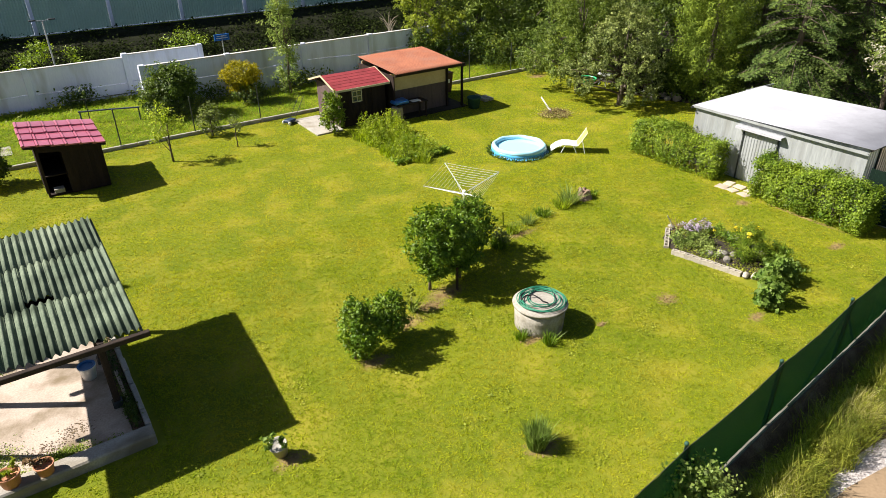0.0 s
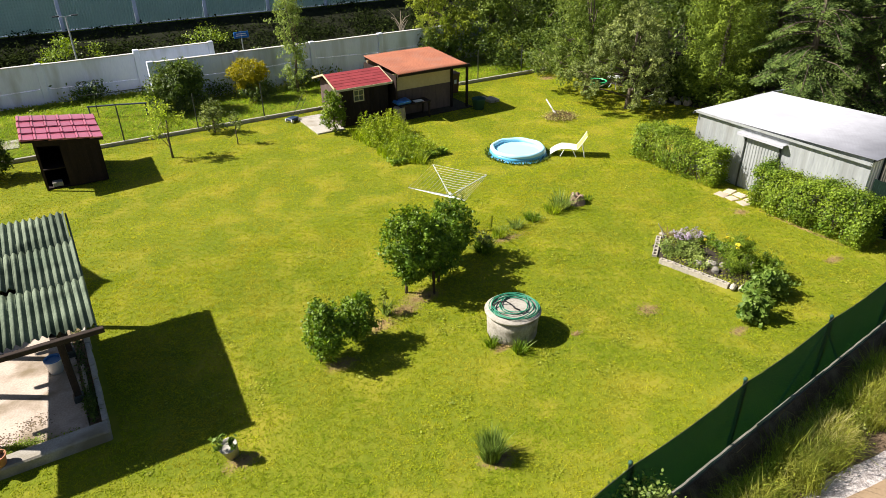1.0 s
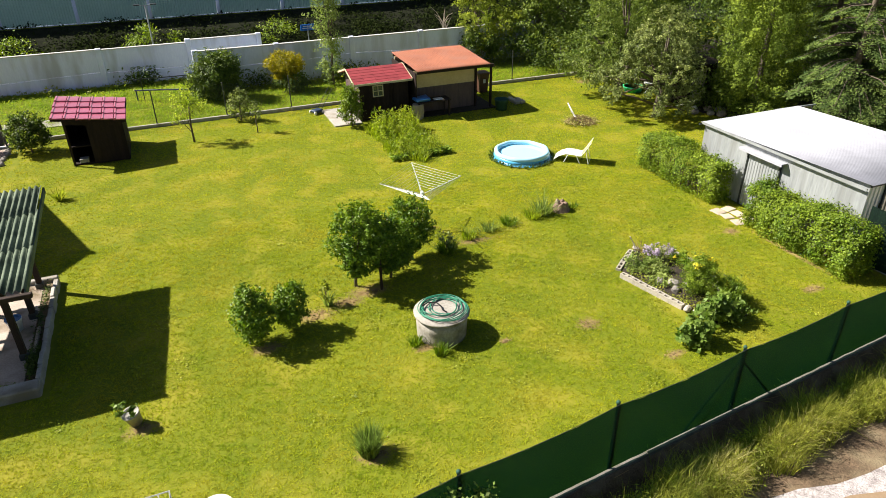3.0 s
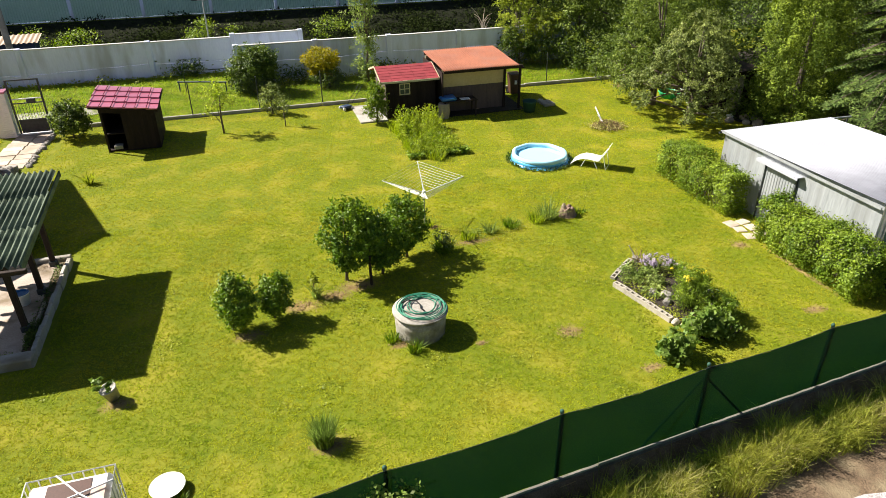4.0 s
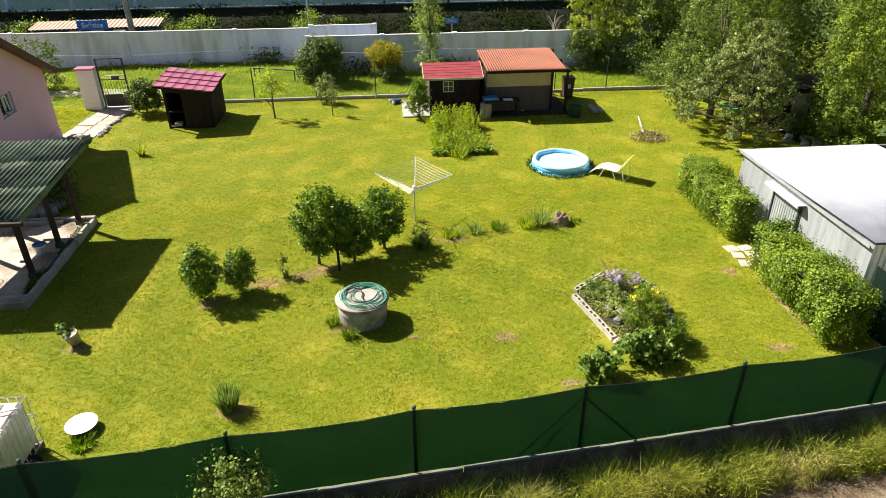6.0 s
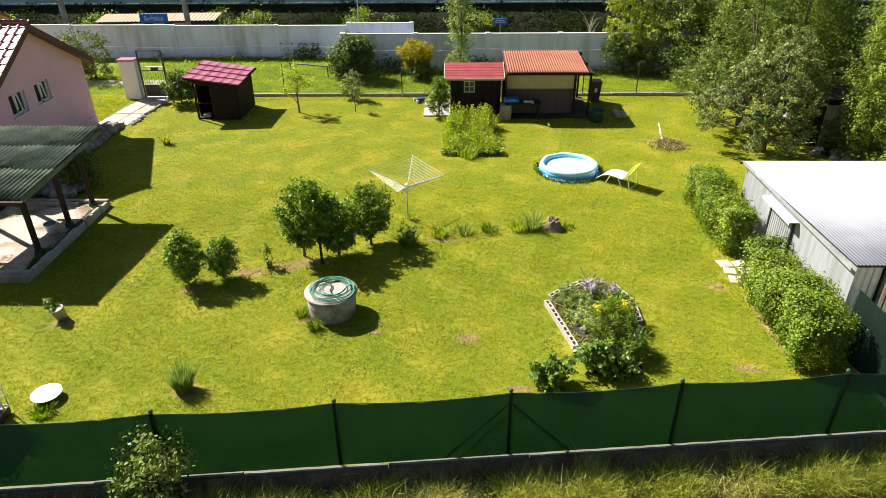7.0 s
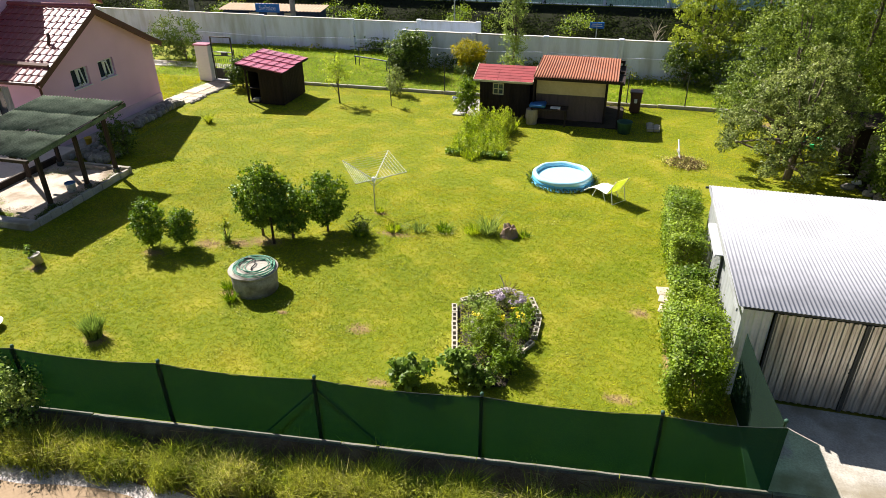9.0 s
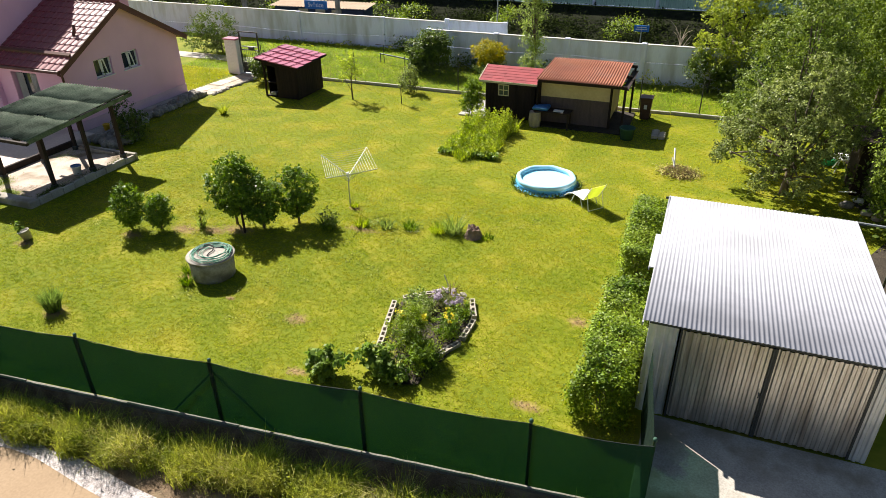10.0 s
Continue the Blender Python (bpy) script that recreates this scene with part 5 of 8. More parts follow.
make_tree("broadleaf_tree", (15.0, 25.0, 0), (3.4, 0.2), [(0, 0, 4.6, 2.6, 2.4, 2.4), (-1.4, -1.2, 2.2, 1.7, 1.5, 1.5), (1.5, -1.0, 2.2, 1.7, 1.5, 1.5)], 13000, 0.17, L_DARK, "dark leafy tree in the dense back thicket", "tree", 0.32, 36)
make_tree("broadleaf_tree", (20.5, 20.5, 0), (3.4, 0.2), [(0, 0, 4.6, 3.0, 2.8, 2.6), (-1.4, -1.6, 2.0, 2.0, 1.8, 1.7)], 10000, 0.19, L_DARK, "dark leafy tree in the dense back thicket", "tree", 0.34, 37)
# low thicket at the end of the wall
make_tree("shrub", (7.7, 26.5, 0), (0.6, 0.04), [(0, 0, 0.9, 0.9, 0.55, 0.8), (1.1, -0.2, 0.8, 0.9, 0.6, 0.7), (-0.7, 0.2, 1.5, 0.45, 0.4, 0.55)], 4600, 0.11, L_DARK, "dark rambling shrub against the wall end", "shrub", 0.17, 39)
make_tree("shrub", (11.6, 21.9, 0), (0.6, 0.04), [(0, 0, 0.7, 1.1, 0.7, 0.7), (1.6, -0.4, 0.7, 1.0, 0.8, 0.7)], 4200, 0.10, L_APPLE, "rambling grey-green shrub in the corner", "shrub", 0.17, 40)
make_tree("shrub", (14.0, 15.2, 0), (0.6, 0.04), [(0, 0, 0.8, 0.8, 0.7, 0.8), (0.6, -1.0, 0.7, 0.9, 0.7, 0.7)], 4200, 0.11, L_DARK, "dark shrub under the trees", "shrub", 0.18, 41)
bm = bmesh.new()
rd = np.random.default_rng(44)
tube(bm, [(0, 0, -0.2), (0.05, 0, 1.2), (-0.05, 0, 2.2)], [0.06, 0.05, 0.035], 6)
for i in range(14):
    z0 = rd.uniform(1.2, 2.2)
    a = rd.uniform(0, 6.28)
    e = Vector((math.cos(a) * rd.uniform(0.3, 0.8), math.sin(a) * rd.uniform(0.2, 0.5), z0 + rd.uniform(0.3, 1.1)))
    s0 = Vector((0, 0, z0))
    tube(bm, [s0, s0.lerp(e, 0.5) + Vector((0, 0, 0.12)), e], [0.025, 0.016, 0.006], 5)
dead = thing("dead_tree", (6.1, 28.0, -0.1), "bare pale dead tree behind the boundary wall", "tree")
part("branches", bm, M_GREYW, dead)


def make_conifer(name, at, height, spread, material, label, seed, drop=0.35, tiers=20, spray=0.13, low=0.3, aspect=0.34, per=7):
    """Tiers of drooping boughs, each set with flat sprays."""
    rng = np.random.default_rng(seed)
    ob = thing(name, at, label, "tree")
    part("trunk", tubed([(0, 0, -0.05), (0, 0, height * 0.5), (0, 0, height)], [0.16, 0.10, 0.02], 8), M_BARK, ob, smooth=True)
    limb = bmesh.new()
    P, N = [], []
    for i in range(tiers):
        k = i / (tiers - 1)
        z = low + (height - low) * k
        reach = spread * (1 - k) ** 0.8 + 0.1
        for j in range(int(9 - 3 * k)):
            a = rng.uniform(0, 2 * math.pi)
            r = reach * rng.uniform(0.75, 1.1)
            d = np.array([math.cos(a), math.sin(a), 0])
            tube(limb, [(0, 0, z), tuple(d * r * 0.5 + [0, 0, z - drop * r * 0.15]), tuple(d * r + [0, 0, z - drop * r])], [0.03, 0.02, 0.006], 4)
            side = np.array([-d[1], d[0], 0])
            ns = int(11 * r + 4)
            for qi in np.linspace(0.18, 1.0, ns):
                for sg in (-1, 1):
                    ln = 0.34 * r * (1.12 - qi) * rng.uniform(0.7, 1.2) + 0.06
                    s = np.linspace(0.05, 1, per) * ln
                    p = d * (qi * r + s * 0.75)[:, None] + side * (sg * s)[:, None]
                    p[:, 2] += z - drop * r * qi ** 1.6 - s * 0.35 + rng.normal(size=per) * 0.015
                    P.append(p)
                    N.append(d * 0.35 + np.array([0, 0, 0.9]) + rng.normal(size=(per, 3)) * 0.45)
    tagged(part("bough_growth", limb, M_BARK, ob), kind="stuff")
    P, N = np.concatenate(P), np.concatenate(N)
    keep = P[:, 2] > 0.05
    part("crown", leaf_mesh("crown", P[keep], N[keep], spray, material, aspect, rng, 0.8), material, ob)
    return ob


def make_thuja(name, at, height, r, material, label, seed, count):
    """An upright cypress: a tall body of lobed vertical sprays."""
    rng = np.random.default_rng(seed)
    ob = thing(name, at, label, "tree")
    part("trunk", tubed([(0, 0, -0.05), (0, 0, height * 0.9)], [0.14, 0.03], 8), M_BARK, ob)
    nl = int(20 * height * r / 1.6)
    k = (np.arange(nl) + rng.uniform(0, 1, nl)) / nl
    a = np.arange(nl) * 2.399 + rng.normal(size=nl) * 0.35
    body = r * np.sin(np.pi * np.clip(0.26 + 0.74 * k, 0, 1)) ** 0.55
    rr = body * rng.uniform(0.62, 0.92, nl)
    c = np.stack([rr * np.cos(a), rr * np.sin(a), 0.25 + k * (height - 0.4)], 1)
    axis = np.stack([np.cos(a), np.sin(a), np.full(nl, 0.9)], 1) + rng.normal(size=(nl, 3)) * 0.2
    axis /= np.linalg.norm(axis, axis=1, keepdims=True)
    per = int(count * 0.85) // nl
    d = rng.normal(size=(nl, per, 3))
    d /= np.linalg.norm(d, axis=2, keepdims=True)
    size = rng.uniform(0.7, 1.25, nl)[:, None, None]
    along = (d * axis[:, None, :]).sum(2, keepdims=True)
    ragged = 1 + 0.22 * np.sin(d[:, :, :1] * 9 + d[:, :, 1:2] * 7) * np.sin(d[:, :, 2:] * 8)
    p = c[:, None, :] + (d * 0.31 + axis[:, None, :] * along * 0.30) * size * ragged * rng.uniform(0.75, 1.05, (nl, per, 1))
    nn = d + axis[:, None, :] * 0.3 + rng.normal(size=d.shape) * 0.45 + np.array([0, 0, 0.3])
    p, nn = p.reshape(-1, 3), nn.reshape(-1, 3)
    nc = count // 7
    kc, ac, rc = rng.uniform(0, 0.97, nc), rng.uniform(0, 2 * math.pi, nc), r * 0.55 * np.sqrt(rng.uniform(0, 1, nc))
    taper = np.sin(np.pi * np.clip(0.26 + 0.74 * kc, 0, 1)) ** 0.55
    p = np.concatenate([p, np.stack([rc * taper * np.cos(ac), rc * taper * np.sin(ac), 0.2 + kc * (height - 0.4)], 1)])
    nn = np.concatenate([nn, rng.normal(size=(nc, 3))])
    keep = p[:, 2] > 0.05
    part("crown", leaf_mesh("crown", p[keep], nn[keep], 0.085, material, 0.45, rng, 0.8), material, ob)
    return ob


make_thuja("cypress_tree", (13.9, 13.5, 0), 8.6, 1.6, L_THUJA, "tall bright yellow-green cypress", 51, 72000)
make_thuja("cypress_tree", (13.3, 20.2, 0), 8.4, 1.6, L_THUJA, "tall yellow-green cypress behind the fruit trees", 60, 40000)
make_thuja("cypress_tree", (16.9, 15.2, 0), 9.0, 1.6, L_THUJA, "tall green cypress among darker trees", 52, 26000)
make_conifer("spruce_tree", (15.0, 10.3, 0), 9.0, 2.9, L_SPRUCE, "dark green spruce with drooping boughs", 53)
make_conifer("spruce_tree", (17.6, 13.6, 0), 9.5, 2.8, L_SPRUCE, "dark green spruce with drooping boughs", 54, tiers=15, per=5, spray=0.17)
make_conifer("spruce_tree", (17.4, 9.2, 0), 9.0, 2.7, L_SPRUCE, "dark green spruce with drooping boughs", 55)
make_conifer("spruce_tree", (21.5, 12.0, 0), 10.0, 3.0, L_SPRUCE, "dark green spruce with drooping boughs", 56, tiers=13, per=4, spray=0.2)
elder = make_tree("elder_tree", (16.4, 7.2, 0), (2.5, 0.09), [(0, 0, 3.2, 1.0, 1.0, 1.2), (0.3, -0.4, 2.0, 0.9, 0.9, 0.9)], 5200, 0.11, L_BAMB, "bushy tree with pale blossom sprays beside the garage", "tree", 0.2, 57, shell=0.4)
pe, ne = crown_points([(0, 0, 3.25, 1.05, 1.05, 1.25)], 1500, 0.14, np.random.default_rng(58), 0.9)
part("blossom", leaf_mesh("blossom", pe, ne, 0.08, L_PALE, 0.8, np.random.default_rng(59)), L_PALE, elder, "creamy blossom sprays")


# hedges
def make_hedge(x0, x1, y0, y1, h, seed, count, label):
    rng = np.random.default_rng(seed)
    ob = thing("hedge", (0, 0, 0), label, "hedge", "privet hedges")
    n = count // 30
    u, v, w = rng.uniform(0, 1, n), rng.uniform(0, 1, n), rng.uniform(0, 1, n)
    face = rng.integers(0, 10, n)
    u = np.where(face < 3, 0.03, np.where(face == 3, 0.97, u))
    w = np.where((face > 3) & (face < 8), 0.97, w)
    v = np.where(face == 8, 0.02, np.where(face == 9, 0.98, v))
    x, y, z = x0 + (x1 - x0) * u, y0 + (y1 - y0) * v, h * w
    bulge = 0.10 * np.sin(y * 3.1 + seed) + 0.07 * np.sin(y * 7.3)
    x = x - bulge * (u < 0.5) * np.sin(np.pi * np.clip(w, 0.1, 1))
    z = z * (1 + 0.09 * np.sin(y * 2.3 + seed) + 0.05 * np.sin(y * 6 + x * 3))
    c = np.stack([x, y, z], 1)
    p = np.repeat(c, 30, 0) + rng.normal(size=(n * 30, 3)) * np.repeat(rng.uniform(0.04, 0.10, n), 30)[:, None]
    mid = np.array([(x0 + x1) / 2, 0, h * 0.45])
    o = p - mid
    o[:, 1] = 0
    o /= np.linalg.norm(o, axis=1, keepdims=True) + 1e-9
    keep = p[:, 2] > 0.04
    nn = o * 0.8 + rng.normal(size=o.shape) * 0.55 + [0, 0, 0.3]
    part("foliage", leaf_mesh("foliage", p[keep], nn[keep], 0.06, L_HEDGE, 0.6, rng), L_HEDGE, ob)
    bm = bmesh.new()
    m = int((y1 - y0) / 0.28)
    for i in range(m):
        yy = y0 + 0.2 + (y1 - y0 - 0.4) * i / max(1, m - 1)
        for q in range(3):
            xx = (x0 + x1) / 2 + rng.uniform(-0.12, 0.12)
            tube(bm, [(xx, yy, -0.02), (xx + rng.uniform(-0.2, 0.2), yy + rng.uniform(-0.15, 0.15), h * 0.5), (xx + rng.uniform(-0.3, 0.3), yy + rng.uniform(-0.2, 0.2), h * 0.92)], [0.016, 0.011, 0.004], 5)
    tagged(part("woody_growth", bm, M_BARK, ob), kind="stuff")
    return ob


make_hedge(6.32, 7.02, 7.55, 11.05, 1.22, 61, 26000, "clipped privet hedge beside the garage")
make_hedge(6.22, 7.08, 2.75, 6.15, 1.20, 62, 29000, "clipped privet hedge ending at the net fence")


# ---- perennials and weeds ----
def make_tuft(name, at, n, h, r, material, label, category, seed, width=0.012, lean=0.5, group=""):
    rng = np.random.default_rng(seed)
    a, q = rng.uniform(0, 2 * math.pi, n), r * np.sqrt(rng.uniform(0, 1, n))
    base = np.stack([q * np.cos(a), q * np.sin(a), np.full(n, -0.01)], 1)
    dirs = np.stack([np.cos(a), np.sin(a), np.zeros(n)], 1) * 0.7
    ob = part(name, blade_mesh(name, base, h, width, material, rng, lean, dirs), material)
    ob.location = at
    return tagged(ob, label, category, group)


make_tuft("iris_clump", (-6.28, 2.0, 0), 900, 0.46, 0.16, L_IRIS, "upright clump of narrow green leaves alone on the lawn", "plant", 71, 0.008, 0.34)
make_tuft("iris_clump", (-12.15, 16.1, 0), 80, 0.36, 0.12, L_WEED, "spiky leaf clump near the house", "plant", 72, 0.016, 0.8)
make_tuft("grass_clump", (-4.05, 4.1, 0), 90, 0.24, 0.13, L_LILAC, "long grass at the foot of the concrete well", "grass", 73, 0.01, 0.7, "tufts along the bed row")
make_tuft("grass_clump", (-4.42, 4.6, 0), 70, 0.2, 0.12, L_LILAC, "long grass at the side of the concrete well", "grass", 74, 0.01, 0.7, "tufts along the bed row")
for i, (x, y, h, r, n) in enumerate(((-2.2, 8.1, 0.5, 0.24, 260), (-1.35, 8.55, 0.24, 0.22, 160), (-0.62, 8.73, 0.2, 0.18, 120), (0.1, 8.9, 0.28, 0.25, 220), (0.95, 9.0, 0.27, 0.26, 230), (1.35, 9.1, 0.36, 0.26, 240), (2.4, 9.1, 0.18, 0.2, 120), (-2.15, 9.62, 0.2, 0.12, 90), (-5.8, 6.85, 0.3, 0.1, 60), (1.3, 9.15, 0.8, 0.02, 5))):
    make_tuft("grass_clump", (x, y, 0), int(n * 0.7), h * (0.7 + 0.25 * (i % 3)), r * 0.85, (L_LILAC, L_PATCH, L_BAMB)[i % 3], "unmown weedy grass clump in the old bed row", "grass", 80 + i, 0.011, 0.8, "tufts along the bed row")
make_tree("shoot", (-5.82, 6.85, 0), (0.4, 0.012), [(0, 0, 0.36, 0.13, 0.13, 0.28)], 240, 0.075, L_WEED, "slim leafy shoot on the lawn", "plant", 0.06, 91)
make_tree("shoot", (-2.2, 8.1, 0), (0.4, 0.012), [(0, 0, 0.32, 0.28, 0.25, 0.25)], 380, 0.075, L_APPLE, "low leafy weed in the bed row", "plant", 0.08, 92)

rng = np.random.default_rng(95)
n = 1500
k = rng.uniform(0, 1, n)
pts = np.stack([-2.5 + 4.7 * k, 8.15 + 1.0 * np.sqrt(k) + rng.normal(size=n) * 0.16, np.abs(rng.normal(size=n)) * 0.05 + 0.015], 1)
pts = pts[np.sin(pts[:, 0] * 7.1) * np.sin(pts[:, 0] * 2.3 + 1) > 0.0]
tagged(part("row_weeds", leaf_mesh("row_weeds", pts, rng.normal(size=pts.shape) * 0.5 + [0, 0, 0.8], 0.055, L_BAMB, 0.4, rng), L_BAMB), "ragged dry weeds along the old bed row", "weeds", "", "stuff")

# tall wild patch
rng = np.random.default_rng(101)
n = 6500
px, py = rng.uniform(-2.0, 1.3, n), rng.uniform(14.4, 18.7, n)
bend = 0.22 * np.sin(px * 3.1) + 0.15 * np.sin(px * 7 + 1)
side = 0.2 * np.sin(py * 2.7) + 0.12 * np.sin(py * 6.1)
edge = (px > -1.25 + 0.6 * side) & (px < 0.6 - 0.6 * side) & (py > 14.75 + bend) & (py < 18.3 + bend)
base = np.stack([px, py, np.full(n, -0.01)], 1)[edge]
hw = 0.24 + 0.07 * (base[:, 1] - 14.6) + 0.10 * np.sin(base[:, 0] * 4.3) * np.sin(base[:, 1] * 3.3)
tagged(part("wild_patch", blade_mesh("wild_patch", base, np.clip(hw, 0.15, 0.8), 0.012, L_PATCH, rng, 0.6), L_PATCH), "overgrown bed of tall light green weeds", "weeds", "", "stuff")
pts, nrm = [], []
for i in range(300):
    x, y = rng.uniform(-1.2, 0.55), 15.0 + 3.3 * rng.uniform(0, 1) ** 0.8
    hh = rng.uniform(0.35, 0.6) + 0.55 * max(0.0, (y - 16.0) / 2.3) * rng.uniform(0.5, 1.1)
    m = int(46 * hh)
    z = rng.uniform(0.08, hh, m)
    slim = 0.11 * (1.15 - z / hh)[:, None]
    pts.append(np.concatenate([np.array([x, y]) + rng.normal(size=(m, 2)) * slim, z[:, None]], 1))
    nrm.append(rng.normal(size=(m, 3)) * 0.6 + [0, 0, 0.6])
tagged(part("wild_stalks", leaf_mesh("wild_stalks", np.concatenate(pts), np.concatenate(nrm), 0.085, L_PATCH, 0.4, rng), L_PATCH), "leafy stalks standing in the overgrown bed", "weeds", "", "stuff")
pts = np.stack([rng.uniform(-1.4, 0.9, 900), 14.85 + np.abs(rng.normal(size=900)) * 0.2, rng.uniform(0.02, 0.2, 900)], 1)
tagged(part("wild_edge", leaf_mesh("wild_edge", pts, rng.normal(size=(900, 3)) * 0.5 + [0, -0.3, 0.8], 0.10, L_LILAC, 0.7, rng), L_LILAC), "creeping leaves along the bed's front edge", "weeds", "", "stuff")


# ---- verge outside the fence ----
rng = np.random.default_rng(111)
nc, per = 1500, 114
cx = rng.uniform(-16, 10.5, nc)
cd = -1.06 + rng.normal(size=nc) * 0.17
cw = 0.5 + 0.5 * np.sin(cx * 2.1) * np.sin(cx * 0.83 + 1) + 0.35 * np.sin(cx * 5.3)
keep = (rng.uniform(0, 1, nc) < 0.42 + 0.6 * cw) & (cd > -1.5) & (cd < -0.68)
cx, cd = cx[keep], cd[keep]
nc = len(cx)
q, a = 0.2 * np.sqrt(rng.uniform(0, 1, nc * per)), rng.uniform(0, 2 * math.pi, nc * per)
x = np.repeat(cx, per) + q * np.cos(a)
y = fence_y(np.repeat(cx, per)) + np.repeat(cd, per) + q * np.sin(a)
z = np.array([ground_z(u, v) for u, v in zip(x, y)])
hgt = rng.uniform(0.25, 1.1, nc * per) * np.repeat(0.62 + 0.16 * np.sin(cx * 1.3 + 2) * np.sin(cx * 3.7) + rng.uniform(-0.14, 0.14, nc), per)
base = np.stack([x, y, z], 1)
lean = np.repeat(rng.normal(size=(nc, 3)) * [0.2, 0.2, 0], per, 0) + rng.normal(size=(nc * per, 3)) * [0.24, 0.24, 0]
straw = np.repeat((np.sin(cx * 1.9 + 0.7) * np.sin(cx * 0.63) + rng.normal(size=nc) * 0.4) > 0.6, per)


def verge_blades(sel, width, material, label):
    """Fine arching blades, one thin triangle below and one above the bend."""
    b, hh, le = base[sel], hgt[sel][:, None], lean[sel]
    k = len(b)
    t = rng.uniform(0, 2 * math.pi, k)
    sd = np.stack([np.cos(t), np.sin(t), np.zeros(k)], 1) * width * rng.uniform(0.6, 1.4, (k, 1))
    up = np.array([0, 0, 1.0])
    mid = b + up * hh * 0.62 + le * hh * 0.4
    tip = b + up * hh * rng.uniform(0.5, 1.0, (k, 1)) + le * hh * 0.95
    v = np.concatenate([np.stack([b - sd, b + sd, mid], 1), np.stack([mid - sd * 0.8, mid + sd * 0.8, tip], 1)])
    return tagged(part("verge_grass", tris("verge_grass", v, material), material), label, "grass", "", "stuff")


verge_blades(straw, 0.005, L_REED, "straw-tinged grass on the bank outside the fence")
verge_blades(~straw, 0.006, L_VERGE, "fresh green grass on the bank outside the fence")
pick = rng.uniform(0, 1, len(x)) < 0.26
m = int(pick.sum())
pts = base[pick] + lean[pick] * 0.2 + np.stack([rng.normal(size=m) * 0.07, rng.normal(size=m) * 0.07, rng.uniform(0.08, 0.46, m)], 1)
tagged(part("verge_weeds", leaf_mesh("verge_weeds", pts, rng.normal(size=(m, 3)) * 0.6 + [0, 0, 0.7], 0.05, L_WEED, 0.45, rng), L_WEED), "leafy weeds on the bank outside the fence", "weeds", "", "stuff")
ns = 1500
sx, sd = rng.uniform(-16, 10.5, ns), -1.1 + rng.normal(size=ns) * 0.17
sy = fence_y(sx) + sd
sb = np.stack([sx, sy, np.array([ground_z(u, v) for u, v in zip(sx, sy)])], 1)
tagged(part("seed_stalks", blade_mesh("seed_stalks", sb, 0.58, 0.0025, L_REED, rng, 0.5), L_REED), "pale seeding grass stalks above the verge", "grass", "", "stuff")
# dry stems and roots straggling over the bare bank
bm = bmesh.new()
rb = random.Random(117)
for i in range(150):
    bx = rb.uniform(-15, 10)
    bd = rb.uniform(-0.75, -0.3)
    t, ln2 = rb.uniform(-0.5, 0.5), rb.uniform(0.12, 0.4)
    pts3 = []
    for q3 in (-1, 0, 1):
        px3, pd3 = bx + q3 * ln2 * math.cos(t), bd + q3 * ln2 * math.sin(t) * 0.4
        yy3 = fence_y(px3) + pd3
        pts3.append((px3, yy3, ground_z(px3, yy3) + 0.07 + 0.1 * max(0.0, 1 + (pd3 + 0.235) / 0.4) + rb.uniform(0.0, 0.06)))
    tube(bm, pts3, 0.006, 4)
tagged(part("bank_stems", bm, L_DEAD), "dry stems straggling over the bare bank", "dead stems", "", "stuff")

# weeds at the foot of the back wall and on the strip
rng = np.random.default_rng(121)
n = 2600
x = rng.uniform(-18, 9, n)
y = np.where(x < -5, 30.1, 27.1) - np.abs(rng.normal(size=n)) * 0.55
hh = (0.3 + 0.3 * np.clip(np.sin(x * 1.7) + np.sin(x * 4.1), 0, 2)) * np.where(x < -7, 0.45, 1.0)
pts = np.stack([x, y, rng.uniform(0.02, 1, n) * hh], 1)
tagged(part("wall_foot_weeds", leaf_mesh("wall_foot_weeds", pts, rng.normal(size=(n, 3)) * 0.6 + [0, -0.3, 0.7], 0.15, L_WEED, 0.4, rng), L_WEED), "rank weeds along the foot of the wall", "weeds", "", "stuff")
n = 1500
x = np.concatenate([rng.normal(-9.3, 0.42, 650), rng.normal(-4.4, 0.7, 450), rng.normal(0.3, 0.7, 400)])
pts = np.stack([x, np.where(x < -7, 29.9, 27.1) - np.abs(rng.normal(0, 0.25, n)), np.clip(np.abs(rng.normal(0.35, 0.25, n)), 0, 0.85) + 0.03], 1)
tagged(part("wall_foot_brush", leaf_mesh("wall_foot_brush", pts, rng.normal(size=(n, 3)) * 0.6 + [0, -0.3, 0.7], 0.16, L_DARK, 0.4, rng), L_DARK), "dark brush against the boundary wall", "weeds", "", "stuff")

# bramble thicket in the railway cutting
def thicket(name, n, per, x0, x1, y, sy, top, spread, size, material, label, seed, depth=1.1, gate=0):
    rng = np.random.default_rng(seed)
    cx, cy = rng.uniform(x0, x1, n), rng.normal(y, sy, n)
    if gate:
        cx = cx[np.sin(cx * 0.62 + 1.1) + 0.5 * np.sin(cx * 1.7) > gate]
        n = len(cx)
        cy = cy[:n]
    c = np.stack([cx, cy, top(cx, cy) - depth * rng.uniform(0, 1, n) ** 1.5], 1)
    p = np.repeat(c, per, 0) + rng.normal(size=(n * per, 3)) * np.array(spread)
    return tagged(part(name, leaf_mesh(name, p, rng.normal(size=p.shape) * 0.6 + [0, -0.1, 0.8], size, material, 0.6, rng), material), label, "thicket", "", "stuff")


